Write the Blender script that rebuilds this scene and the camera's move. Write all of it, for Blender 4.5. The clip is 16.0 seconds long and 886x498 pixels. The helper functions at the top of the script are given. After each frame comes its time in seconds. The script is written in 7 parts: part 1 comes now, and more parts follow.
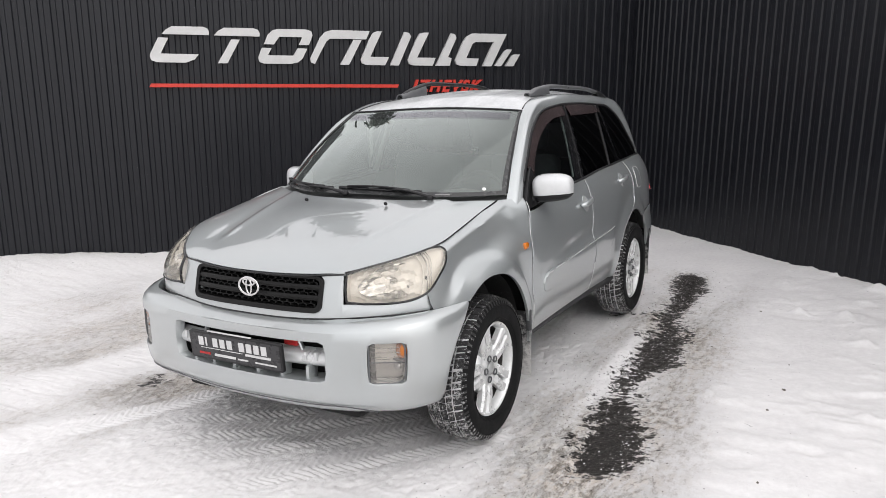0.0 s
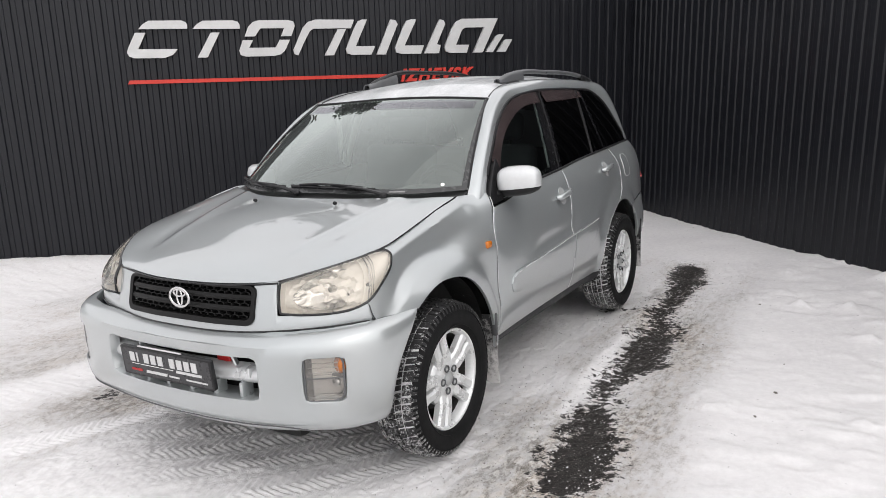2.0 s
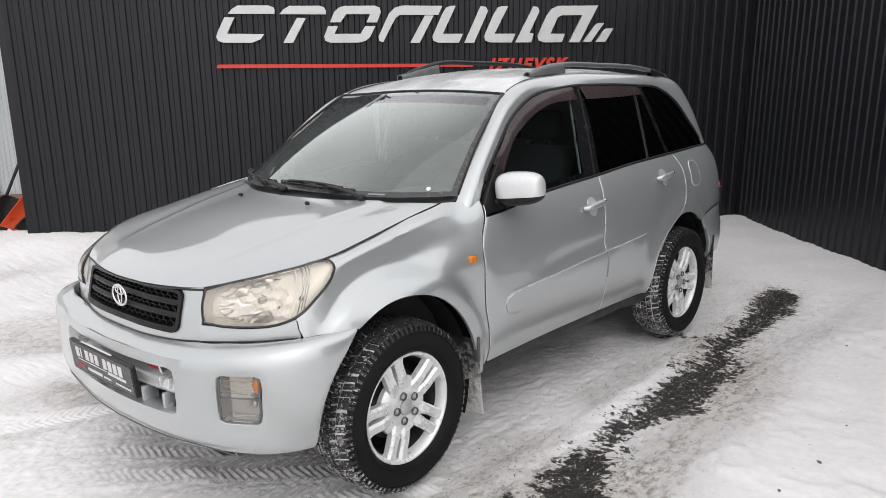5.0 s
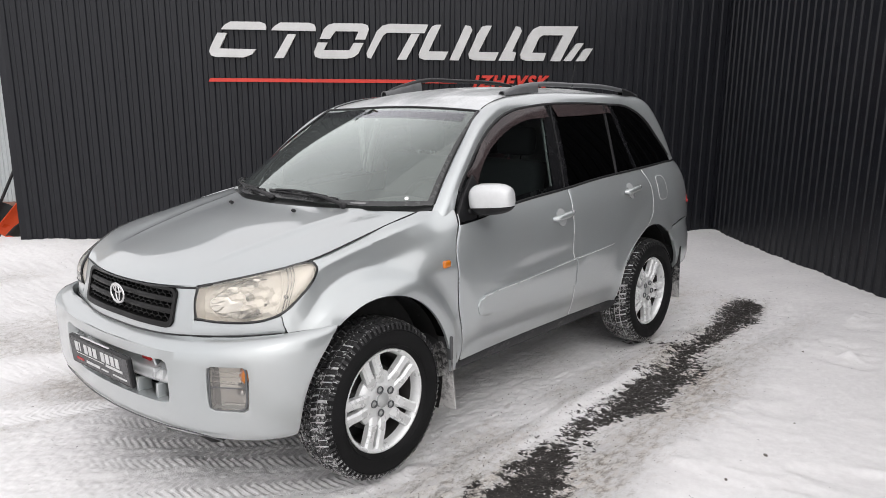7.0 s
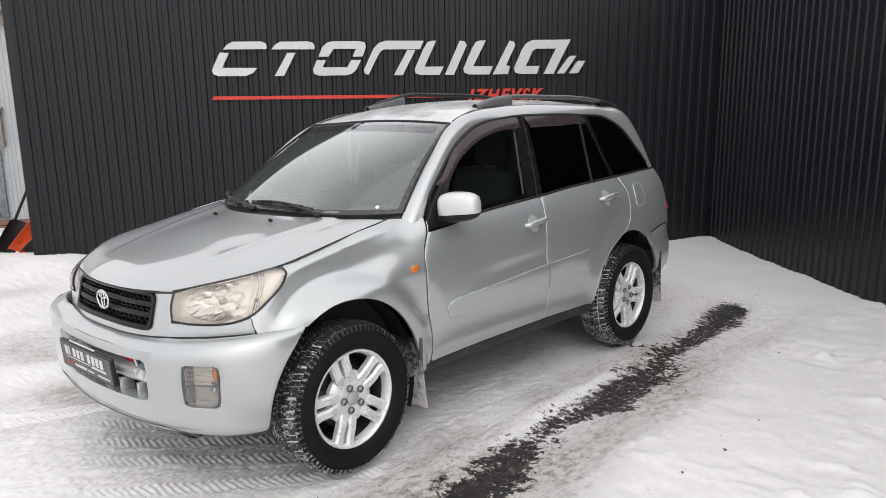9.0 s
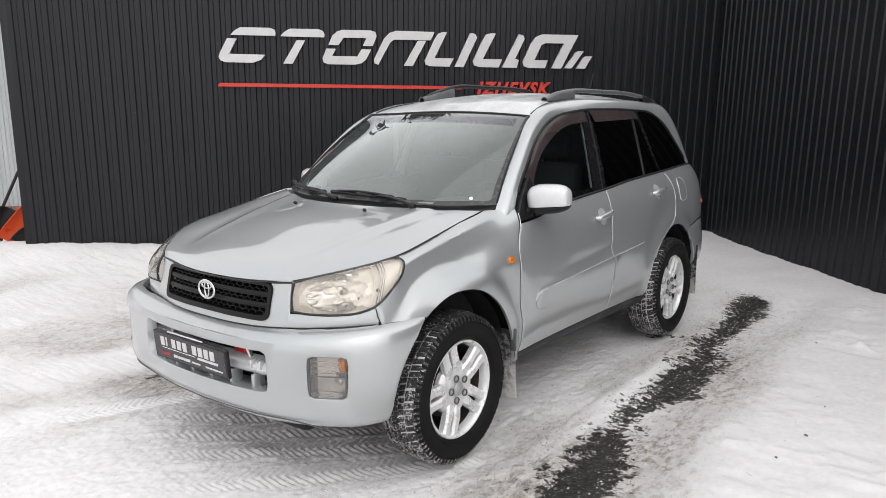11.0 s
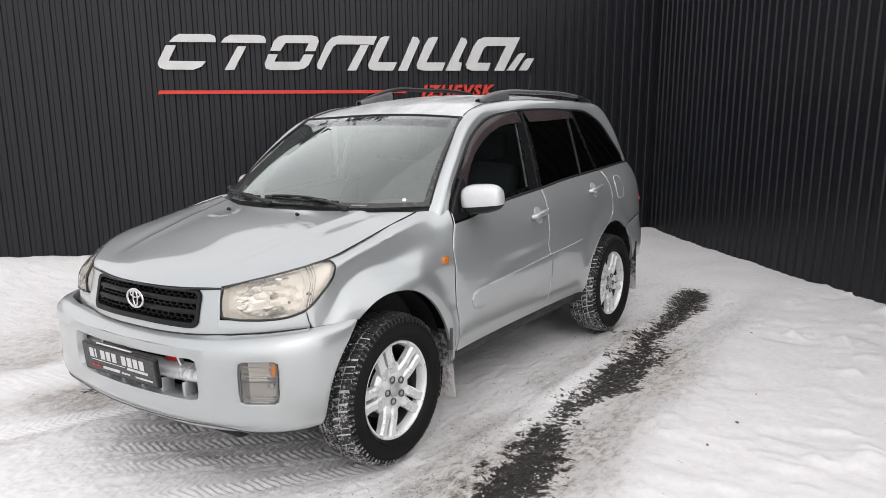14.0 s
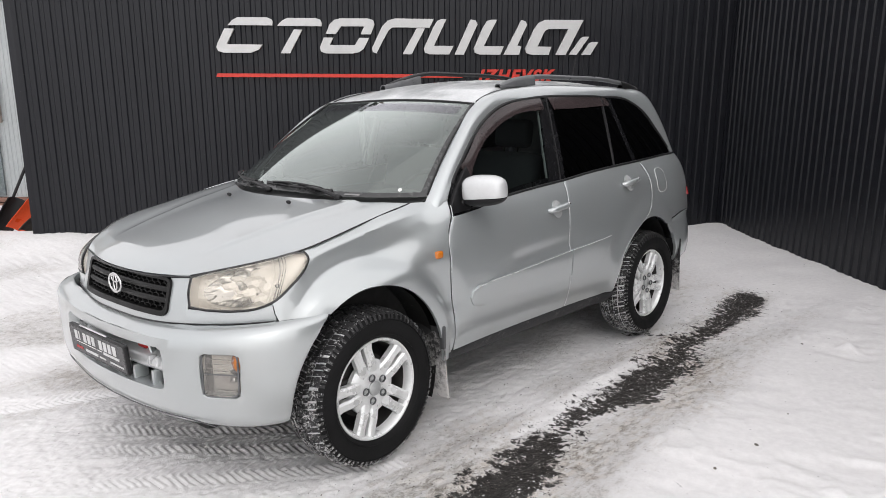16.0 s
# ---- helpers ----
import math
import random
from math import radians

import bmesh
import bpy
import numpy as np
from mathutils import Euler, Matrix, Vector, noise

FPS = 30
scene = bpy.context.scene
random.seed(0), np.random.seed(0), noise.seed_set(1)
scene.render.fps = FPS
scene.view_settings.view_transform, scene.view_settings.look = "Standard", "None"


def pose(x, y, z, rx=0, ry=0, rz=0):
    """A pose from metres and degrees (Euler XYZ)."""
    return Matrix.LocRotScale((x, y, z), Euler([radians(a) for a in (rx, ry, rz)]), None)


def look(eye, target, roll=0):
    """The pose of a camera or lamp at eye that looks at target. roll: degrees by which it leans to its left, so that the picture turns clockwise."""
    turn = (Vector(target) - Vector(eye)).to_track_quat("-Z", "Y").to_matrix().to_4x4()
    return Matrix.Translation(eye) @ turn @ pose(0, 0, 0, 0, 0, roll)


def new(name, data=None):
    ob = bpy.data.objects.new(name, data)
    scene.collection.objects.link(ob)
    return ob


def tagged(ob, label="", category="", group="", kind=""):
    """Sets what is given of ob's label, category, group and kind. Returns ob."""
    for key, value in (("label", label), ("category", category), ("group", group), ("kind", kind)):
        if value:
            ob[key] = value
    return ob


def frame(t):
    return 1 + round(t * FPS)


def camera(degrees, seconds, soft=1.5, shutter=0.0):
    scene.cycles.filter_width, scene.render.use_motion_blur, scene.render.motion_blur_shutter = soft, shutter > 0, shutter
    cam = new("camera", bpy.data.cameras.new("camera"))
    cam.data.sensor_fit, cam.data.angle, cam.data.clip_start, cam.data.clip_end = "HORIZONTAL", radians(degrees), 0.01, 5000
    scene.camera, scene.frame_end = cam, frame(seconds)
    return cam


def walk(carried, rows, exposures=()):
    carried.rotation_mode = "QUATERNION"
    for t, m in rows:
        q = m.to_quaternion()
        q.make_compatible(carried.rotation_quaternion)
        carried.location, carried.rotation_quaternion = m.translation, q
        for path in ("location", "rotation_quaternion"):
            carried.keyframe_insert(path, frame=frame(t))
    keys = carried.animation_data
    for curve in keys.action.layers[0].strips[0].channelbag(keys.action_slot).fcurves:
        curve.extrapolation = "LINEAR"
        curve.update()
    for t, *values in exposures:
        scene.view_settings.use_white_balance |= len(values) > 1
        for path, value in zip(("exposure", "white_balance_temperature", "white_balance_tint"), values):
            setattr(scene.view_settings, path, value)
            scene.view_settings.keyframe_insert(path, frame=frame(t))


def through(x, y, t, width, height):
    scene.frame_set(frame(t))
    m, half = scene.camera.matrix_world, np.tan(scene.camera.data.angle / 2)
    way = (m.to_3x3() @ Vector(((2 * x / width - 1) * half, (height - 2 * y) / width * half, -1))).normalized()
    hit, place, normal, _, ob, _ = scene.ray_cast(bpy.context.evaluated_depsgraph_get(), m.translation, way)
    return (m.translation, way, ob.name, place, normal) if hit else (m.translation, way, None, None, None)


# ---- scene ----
# camera and walk
cam = camera(61.1, 16.0, soft=0.6)
PATH = [
    (0, (2.262, -3.082, 1.711), (1.32, -1.376, 1.264), 0.1),
    (0.5, (2.374, -2.977, 1.708), (1.441, -1.269, 1.25), -0.3),
    (1, (2.537, -2.851, 1.69), (1.597, -1.149, 1.223), -0.5),
    (1.5, (2.545, -2.776, 1.687), (1.585, -1.086, 1.214), -0.8),
    (2, (2.398, -2.687, 1.701), (1.41, -1.014, 1.226), -1.6),
    (2.5, (2.427, -2.519, 1.699), (1.424, -0.855, 1.226), -2.7),
    (3, (2.644, -2.242, 1.684), (1.615, -0.594, 1.209), -3.3),
    (3.5, (2.756, -2.126, 1.71), (1.668, -0.519, 1.224), -3.1),
    (4, (2.687, -1.997, 1.684), (1.514, -0.457, 1.183), -1.9),
    (4.2, (2.664, -1.938, 1.692), (1.439, -0.444, 1.177), -1.2),
    (6.3, (2.974, -1.967, 1.7), (1.659, -0.539, 1.216), -0.2),
    (6.5, (2.973, -2.022, 1.705), (1.673, -0.58, 1.228), 0.1),
    (7, (2.976, -2.087, 1.721), (1.699, -0.619, 1.26), 0.3),
    (7.5, (3.064, -2.067, 1.732), (1.783, -0.598, 1.281), -0.3),
    (8, (3.211, -2.023, 1.729), (1.916, -0.564, 1.286), -0.7),
    (8.5, (3.292, -2.008, 1.717), (1.978, -0.563, 1.285), -1.0),
    (9, (3.281, -2.056, 1.723), (1.958, -0.618, 1.297), -0.8),
    (9.5, (3.202, -2.261, 1.73), (1.887, -0.814, 1.311), -0.4),
    (10, (3.059, -2.402, 1.722), (1.769, -0.933, 1.303), -0.1),
    (10.2, (2.981, -2.413, 1.706), (1.705, -0.932, 1.285), 0.0),
    (12.3, (2.559, -2.796, 1.758), (1.5, -1.162, 1.305), 0.7),
    (12.5, (2.581, -2.793, 1.723), (1.535, -1.144, 1.292), 0.6),
    (13, (2.779, -2.715, 1.714), (1.724, -1.07, 1.29), 0.2),
    (13.5, (2.886, -2.616, 1.719), (1.805, -0.988, 1.293), -0.1),
    (14, (2.838, -2.498, 1.713), (1.721, -0.897, 1.278), -0.3),
    (14.5, (2.807, -2.323, 1.718), (1.651, -0.755, 1.266), -0.4),
    (15, (2.96, -2.123, 1.694), (1.756, -0.595, 1.228), -0.4),
    (15.5, (3.091, -2.009, 1.709), (1.827, -0.534, 1.232), -0.3),
    (16, (3.083, -2.052, 1.708), (1.778, -0.612, 1.236), 0.0),
]
walk(cam, [(t, look(eye, target, roll)) for t, eye, target, roll in PATH])

# world: grey winter overcast
SUN_ELEV, SUN_AZ = 48.0, 118.0
world = bpy.data.worlds.new("overcast_sky")
scene.world = world
world.use_nodes = True
wn, wl = world.node_tree.nodes, world.node_tree.links
sky = wn.new("ShaderNodeTexSky")
sky.sky_type, sky.sun_disc = "NISHITA", False
sky.sun_elevation, sky.sun_rotation = radians(SUN_ELEV), radians(SUN_AZ)
sky.air_density, sky.dust_density, sky.ozone_density = 1.6, 4.0, 0.6
grey = wn.new("ShaderNodeHueSaturation")
grey.inputs["Saturation"].default_value = 0.10
wl.new(sky.outputs["Color"], grey.inputs["Color"])
# even cloud deck, a little brighter low down over the snow
way, split, rise, deck, blend = wn.new("ShaderNodeTexCoord"), wn.new("ShaderNodeSeparateXYZ"), wn.new("ShaderNodeMapRange"), wn.new("ShaderNodeCombineColor"), wn.new("ShaderNodeMix")
wl.new(way.outputs["Generated"], split.inputs[0])
wl.new(split.outputs["Z"], rise.inputs["Value"])
rise.inputs["From Min"].default_value, rise.inputs["From Max"].default_value = 0.0, 1.0
rise.inputs["To Min"].default_value, rise.inputs["To Max"].default_value = 6.2, 6.05
for slot, tint in zip(deck.inputs[:3], (1.02, 0.995, 1.02)):
    gain = wn.new("ShaderNodeMath")
    gain.operation = "MULTIPLY"
    wl.new(rise.outputs[0], gain.inputs[0])
    gain.inputs[1].default_value = tint
    wl.new(gain.outputs[0], slot)
blend.data_type = "RGBA"
blend.inputs[0].default_value = 0.75
wl.new(grey.outputs["Color"], blend.inputs[6])
wl.new(deck.outputs[0], blend.inputs[7])
wl.new(blend.outputs[2], wn["Background"].inputs["Color"])
wn["Background"].inputs["Strength"].default_value = 0.211
sun = new("sun", bpy.data.lights.new("sun", "SUN"))
sun.data.energy, sun.data.angle, sun.data.color = 0.80, radians(110), (1.0, 0.975, 0.955)
sun.matrix_world = look((0, 0, 0), (-math.sin(radians(SUN_AZ)) * math.cos(radians(SUN_ELEV)), -math.cos(radians(SUN_AZ)) * math.cos(radians(SUN_ELEV)), -math.sin(radians(SUN_ELEV))))


# ---- materials ----
class Nodes:
    """A short way to write node trees."""

    def __init__(self, name):
        self.mat = bpy.data.materials.new(name)
        self.mat.use_nodes = True
        self.t = self.mat.node_tree
        self.p = self.t.nodes["Principled BSDF"]

    def add(self, kind, **inputs):
        n = self.t.nodes.new("ShaderNode" + kind)
        for key, value in inputs.items():
            self.put(n, key.replace("_", " "), value)
        return n

    def put(self, n, key, value):
        slot = n.inputs[int(key[1:])] if key[0] == "i" and key[1:].isdigit() else n.inputs[key]
        if isinstance(value, bpy.types.NodeSocket):
            self.t.links.new(value, slot)
        else:
            slot.default_value = value

    def coords(self):
        return self.add("TexCoord").outputs["Object"]

    def noise(self, scale, detail=4.0, rough=0.6, vector=None, stretch=None):
        v = vector or self.coords()
        if stretch:
            v = self.add("Mapping", Vector=v, Scale=stretch).outputs[0]
        return self.add("TexNoise", Vector=v, Scale=scale, Detail=detail, Roughness=rough).outputs["Fac"]

    def ramp(self, fac, a, b, lo=0.0, hi=1.0):
        n = self.add("MapRange", Value=fac)
        n.inputs["From Min"].default_value, n.inputs["From Max"].default_value = a, b
        n.inputs["To Min"].default_value, n.inputs["To Max"].default_value = lo, hi
        return n.outputs[0]

    def mix(self, fac, a, b):
        n = self.t.nodes.new("ShaderNodeMix")
        n.data_type = "RGBA"
        for slot, value in ((n.inputs[0], fac), (n.inputs[6], a), (n.inputs[7], b)):
            if isinstance(value, bpy.types.NodeSocket):
                self.t.links.new(value, slot)
            else:
                slot.default_value = value if not isinstance(value, tuple) else (*value, 1.0)[:4]
        return n.outputs[2]

    def math(self, op, a, b=0.5):
        n = self.t.nodes.new("ShaderNodeMath")
        n.operation = op
        for slot, value in ((n.inputs[0], a), (n.inputs[1], b)):
            if isinstance(value, bpy.types.NodeSocket):
                self.t.links.new(value, slot)
            else:
                slot.default_value = value
        return n.outputs[0]

    def bump(self, height, strength, distance=0.01):
        n = self.add("Bump", Height=height, Strength=strength, Distance=distance)
        self.t.links.new(n.outputs[0], self.p.inputs["Normal"])

    def set(self, **inputs):
        for key, value in inputs.items():
            if isinstance(value, tuple) and len(value) == 3:
                value = (*value, 1.0)
            self.put(self.p, key.replace("_", " "), value)
        return self


def simple(name, a, b, rough=0.5, metal=0.0, scale=18.0, bump=0.05, coat=0.0, spread=0.12, spec=0.5):
    """Two close colours broken up by noise at two scales, with uneven gloss and fine relief."""
    n = Nodes(name)
    big, fine = n.noise(scale), n.noise(scale * 9, 3.0)
    n.set(Base_Color=n.mix(n.ramp(n.math("ADD", n.math("MULTIPLY", big, 0.7), n.math("MULTIPLY", fine, 0.3)), 0.35, 0.65), a, b),
          Roughness=n.ramp(big, 0.3, 0.7, max(rough - spread, 0.02), min(rough + spread, 1.0)), Metallic=metal, Specular_IOR_Level=spec, Coat_Weight=coat, Coat_Roughness=0.05)
    if bump:
        n.bump(fine, bump, 0.004)
    return n.mat


def paint_material(name, frost):
    """Silver metallic paint under clear lacquer, with a film of road dust and, on flat tops, a thin broken frost."""
    n = Nodes(name)
    flake, film, dirt, grit = n.noise(1400, 1.0), n.noise(5.0, 5.0), n.noise(2.3, 6.0), n.noise(260, 3.0, 0.6)
    base = n.mix(n.ramp(flake, 0.3, 0.7), (0.386, 0.411, 0.416), (0.493, 0.521, 0.527))
    base = n.mix(n.ramp(dirt, 0.45, 0.75, 0.0, 0.25), base, (0.45, 0.44, 0.425))
    specks = n.ramp(n.math("ADD", grit, n.math("MULTIPLY", n.math("SUBTRACT", dirt, 0.5), 0.5)), 0.74, 0.80, 0.0, 0.35)
    base = n.mix(specks, base, (0.74, 0.73, 0.71))
    rime = n.ramp(n.math("ADD", n.math("MULTIPLY", n.noise(7.0, 6.0, 0.7, stretch=(1.0, 0.4, 1.0)), 0.7), n.math("MULTIPLY", n.noise(90, 3.0), 0.3)), 0.28, 0.74, 0.0, frost)
    base = n.mix(rime, base, (0.78, 0.78, 0.79))
    n.set(Base_Color=base, Metallic=n.ramp(rime, 0.0, 1.0, 0.58, 0.0), Roughness=n.math("ADD", n.ramp(film, 0.3, 0.7, 0.31, 0.36), n.math("MULTIPLY", rime, 0.35)),
          Coat_Weight=n.ramp(rime, 0.0, 1.0, 1.0, 0.1), Coat_Roughness=n.ramp(film, 0.35, 0.7, 0.006, 0.022), Coat_IOR=1.7)
    return n.mat


def glass_material(name, through, gloss=1.0, rough=0.0, haze=0.0, film=(0.5, 0.5, 0.5), sheen=(1, 1, 1)):
    """A thin tinted pane: clear tint behind a Fresnel reflection, with a thin film of dust or crazing whose colour also
    stands in for veiling light.
    """
    n = Nodes(name)
    t = n.t
    t.nodes.remove(n.p)
    out = t.nodes["Material Output"]
    clear, shine, mixer = n.add("BsdfTransparent"), n.add("BsdfGlossy", Roughness=rough), n.add("MixShader")
    clear.inputs[0].default_value = (*through, 1.0)
    shine.inputs[0].default_value = (*sheen, 1)
    body = clear.outputs[0]
    if haze:
        dust, veil = n.add("BsdfDiffuse"), n.add("MixShader")
        dust.inputs[0].default_value = (*film, 1.0)
        t.links.new(n.ramp(n.noise(6.0, 5.0), 0.3, 0.7, haze * 0.75, haze * 1.25), veil.inputs[0])
        t.links.new(body, veil.inputs[1])
        t.links.new(dust.outputs[0], veil.inputs[2])
        body = veil.outputs[0]
    fres = n.add("Fresnel", IOR=1.52)
    t.links.new(n.ramp(fres.outputs[0], 0.0, 1.0, 0.0, gloss), mixer.inputs[0])
    t.links.new(body, mixer.inputs[1])
    t.links.new(shine.outputs[0], mixer.inputs[2])
    t.links.new(mixer.outputs[0], out.inputs[0])
    return n.mat


PAINT = paint_material("silver_metallic_paint", 0.0)
FROSTED = paint_material("frosted_silver_paint", 0.85)
BLACK = simple("black_plastic", (0.008, 0.008, 0.009), (0.015, 0.015, 0.016), 0.42, bump=0.15, scale=60, spec=0.35)
TRIM = simple("black_gloss_trim", (0.006, 0.006, 0.007), (0.012, 0.012, 0.013), 0.22, bump=0.0)
# near-black colour that stands in for the shade inside cavities
DARK = simple("dark_cavity", (0.004, 0.004, 0.004), (0.009, 0.009, 0.009), 0.9, bump=0.0)
GREYPLASTIC = simple("grey_plastic", (0.055, 0.057, 0.06), (0.085, 0.087, 0.09), 0.5, bump=0.1, scale=40)
RAILGREY = simple("rail_grey_paint", (0.085, 0.088, 0.092), (0.12, 0.123, 0.128), 0.38, bump=0.03)
CHROME = simple("chrome", (0.60, 0.60, 0.60), (0.70, 0.70, 0.70), 0.14, 1.0, bump=0.0, spread=0.05)
ALLOY = simple("white_silver_alloy", (0.62, 0.63, 0.63), (0.76, 0.77, 0.77), 0.34, 0.25, scale=12, bump=0.02, coat=0.6)
CAPGREY = simple("hub_cap_grey", (0.36, 0.37, 0.37), (0.45, 0.46, 0.46), 0.4, 0.3, bump=0.02)
RUBBER = simple("tyre_rubber", (0.006, 0.006, 0.0063), (0.012, 0.012, 0.0125), 0.66, scale=14, bump=0.12, spec=0.14)
STEEL = simple("dark_steel", (0.05, 0.048, 0.045), (0.11, 0.10, 0.09), 0.55, 0.6, bump=0.2)
AMBER = simple("amber_lens", (0.46, 0.125, 0.004), (0.56, 0.16, 0.006), 0.2, coat=0.5, bump=0.0)
RED = simple("red_lens", (0.30, 0.008, 0.01), (0.40, 0.012, 0.016), 0.12, coat=1.0, bump=0.0)
WSHIELD = glass_material("windscreen_glass", (0.50, 0.57, 0.53), 2.3, 0.0, 0.13, (0.42, 0.46, 0.44), (0.93, 1.0, 0.97))
CLEARGLASS = glass_material("door_glass", (0.52, 0.57, 0.55), 0.7)
DARKGLASS = glass_material("privacy_glass", (0.012, 0.012, 0.013), 0.5)
SMOKE = glass_material("smoked_acrylic", (0.20, 0.15, 0.15), 0.8, 0.12, 0.55, (0.072, 0.054, 0.055))
LENS = glass_material("yellowed_lamp_lens", (0.96, 0.935, 0.895), 0.9, 0.02, 0.13, (0.67, 0.64, 0.58))
FOGLENS = glass_material("fog_lamp_lens", (0.88, 0.86, 0.835), 0.8, 0.05, 0.24, (0.50, 0.48, 0.455))
SHADE = glass_material("tinted_shade_band", (0.84, 0.81, 0.85), 0.2)
CHANNEL = simple("pale_window_channel", (0.24, 0.26, 0.26), (0.30, 0.32, 0.32), 0.5, bump=0.0)
HOUSING = simple("aged_lamp_housing", (0.75, 0.72, 0.675), (0.82, 0.795, 0.75), 0.45, 0.15, scale=9, bump=0.05)
REFLECTOR = simple("lamp_reflector", (0.46, 0.455, 0.44), (0.62, 0.615, 0.595), 0.12, 1.0, scale=24, bump=0.0, spread=0.04)
SEATCLOTH = simple("grey_seat_cloth", (0.035, 0.04, 0.045), (0.06, 0.066, 0.07), 0.9, scale=80, bump=0.3)
DASH = simple("grey_dashboard_plastic", (0.075, 0.08, 0.08), (0.10, 0.105, 0.105), 0.6, scale=50, bump=0.2)
WHITE = simple("white_print", (0.74, 0.74, 0.73), (0.82, 0.82, 0.81), 0.5, bump=0.0)
PLATEBLACK = simple("black_plate_film", (0.02, 0.02, 0.022), (0.035, 0.035, 0.038), 0.3, bump=0.02)
REDPRINT = simple("red_print", (0.35, 0.012, 0.012), (0.42, 0.016, 0.016), 0.5, bump=0.0)


def snowy(name, a, b, lo, hi, scale, low=0.0):
    """Rubber or plastic with packed and crusted snow in patches, more of it low down where it is packed in."""
    n = Nodes(name)
    mask = n.math("ADD", n.math("MULTIPLY", n.noise(scale, 5.0, 0.7), 0.75), n.math("MULTIPLY", n.noise(scale * 0.22), 0.35))
    if low:
        height = n.add("SeparateXYZ", Vector=n.coords()).outputs["Z"]
        mask = n.math("SUBTRACT", mask, n.math("MULTIPLY", height, low))
    f = n.ramp(mask, lo, hi)
    n.set(Base_Color=n.mix(f, a, b), Roughness=n.ramp(f, 0.0, 1.0, 0.65, 0.85))
    n.bump(mask, 0.5, 0.006)
    return n.mat


TREAD = snowy("snow_packed_tread", (0.012, 0.012, 0.013), (0.66, 0.66, 0.67), 0.36, 0.48, 60, 0.42)
BLOCK = snowy("tread_block_rubber", (0.014, 0.014, 0.015), (0.46, 0.46, 0.46), 0.57, 0.66, 90, 0.16)
FLAP = snowy("snow_crusted_flap", (0.016, 0.016, 0.017), (0.56, 0.55, 0.54), 0.08, 0.36, 40, 1.0)
LINER = snowy("wheel_arch_liner", (0.006, 0.006, 0.006), (0.35, 0.35, 0.35), 0.66, 0.76, 55)
SILL = snowy("dirty_sill_plastic", (0.022, 0.023, 0.025), (0.16, 0.155, 0.15), 0.60, 0.82, 30)


# ---- mesh helpers ----
def cubic(knots):
    """A smooth function through (t, value) knots, value a number or a tuple."""
    ts = np.array([k[0] for k in knots], float)
    vs = np.array([np.atleast_1d(k[1]) for k in knots], float)
    h = np.diff(ts)
    d = np.diff(vs, axis=0) / h[:, None]
    m = np.empty_like(vs)
    m[0], m[-1] = d[0], d[-1]
    for i in range(1, len(ts) - 1):
        flat = d[i - 1] * d[i] <= 0
        m[i] = np.where(flat, 0.0, (d[i - 1] * h[i] + d[i] * h[i - 1]) / (h[i] + h[i - 1]))
    one = vs.shape[1] == 1

    def f(t):
        t = np.asarray(t, float)
        i = np.clip(np.searchsorted(ts, t) - 1, 0, len(h) - 1)
        s = np.clip((t - ts[i]) / h[i], 0.0, 1.0)[..., None]
        hh = h[i][..., None]
        over = (t - np.clip(t, ts[0], ts[-1]))[..., None]
        v = (2 * s**3 - 3 * s**2 + 1) * vs[i] + (s**3 - 2 * s**2 + s) * hh * m[i] + (3 * s**2 - 2 * s**3) * vs[i + 1] + (s**3 - s**2) * hh * m[i + 1]
        v = v + over * np.where(over < 0, m[0], m[-1])
        return v[..., 0] if one else v

    return f


def curve3(points):
    """A smooth curve through points, by chord length from 0 to 1."""
    p = np.array(points, float)
    t = np.r_[0, np.cumsum(np.linalg.norm(np.diff(p, axis=0), axis=1))]
    return cubic(list(zip(t / t[-1], map(tuple, p))))


def fair(points, degree):
    """A polynomial curve close to points, by chord length from 0 to 1: one even sweep with no ripples."""
    p = np.array(points, float)
    t = np.r_[0, np.cumsum(np.linalg.norm(np.diff(p, axis=0), axis=1))]
    fits = [np.polynomial.Polynomial.fit(t / t[-1], c, degree, domain=[0, 1], window=[0, 1]) for c in p.T]
    return lambda u: np.stack([f(np.asarray(u, float)) for f in fits], -1)


def resample(points, n):
    p = np.array(points, float)
    t = np.r_[0, np.cumsum(np.linalg.norm(np.diff(p, axis=0), axis=1))]
    s = np.unique(np.r_[np.linspace(0, t[-1], n), t].round(5))
    return np.stack([np.interp(s, t, c) for c in p.T], 1)


def sheet(P, flip=False, drop=None, bm=None):
    """Quads over an (n, m, 3) array of places."""
    bm = bm or bmesh.new()
    n, m = P.shape[:2]
    vs = [[bm.verts.new(P[i, j]) for j in range(m)] for i in range(n)]
    for i in range(n - 1):
        for j in range(m - 1):
            if drop is not None and drop[i, j]:
                continue
            q = [vs[i][j], vs[i + 1][j], vs[i + 1][j + 1], vs[i][j + 1]]
            try:
                bm.faces.new(q[::-1] if flip else q)
            except ValueError:
                pass
    loose = [v for v in bm.verts if not v.link_faces]
    if loose:
        bmesh.ops.delete(bm, geom=loose, context="VERTS")
    bmesh.ops.remove_doubles(bm, verts=bm.verts[:], dist=1e-5)
    bmesh.ops.dissolve_degenerate(bm, edges=bm.edges[:], dist=1e-6)
    return bm


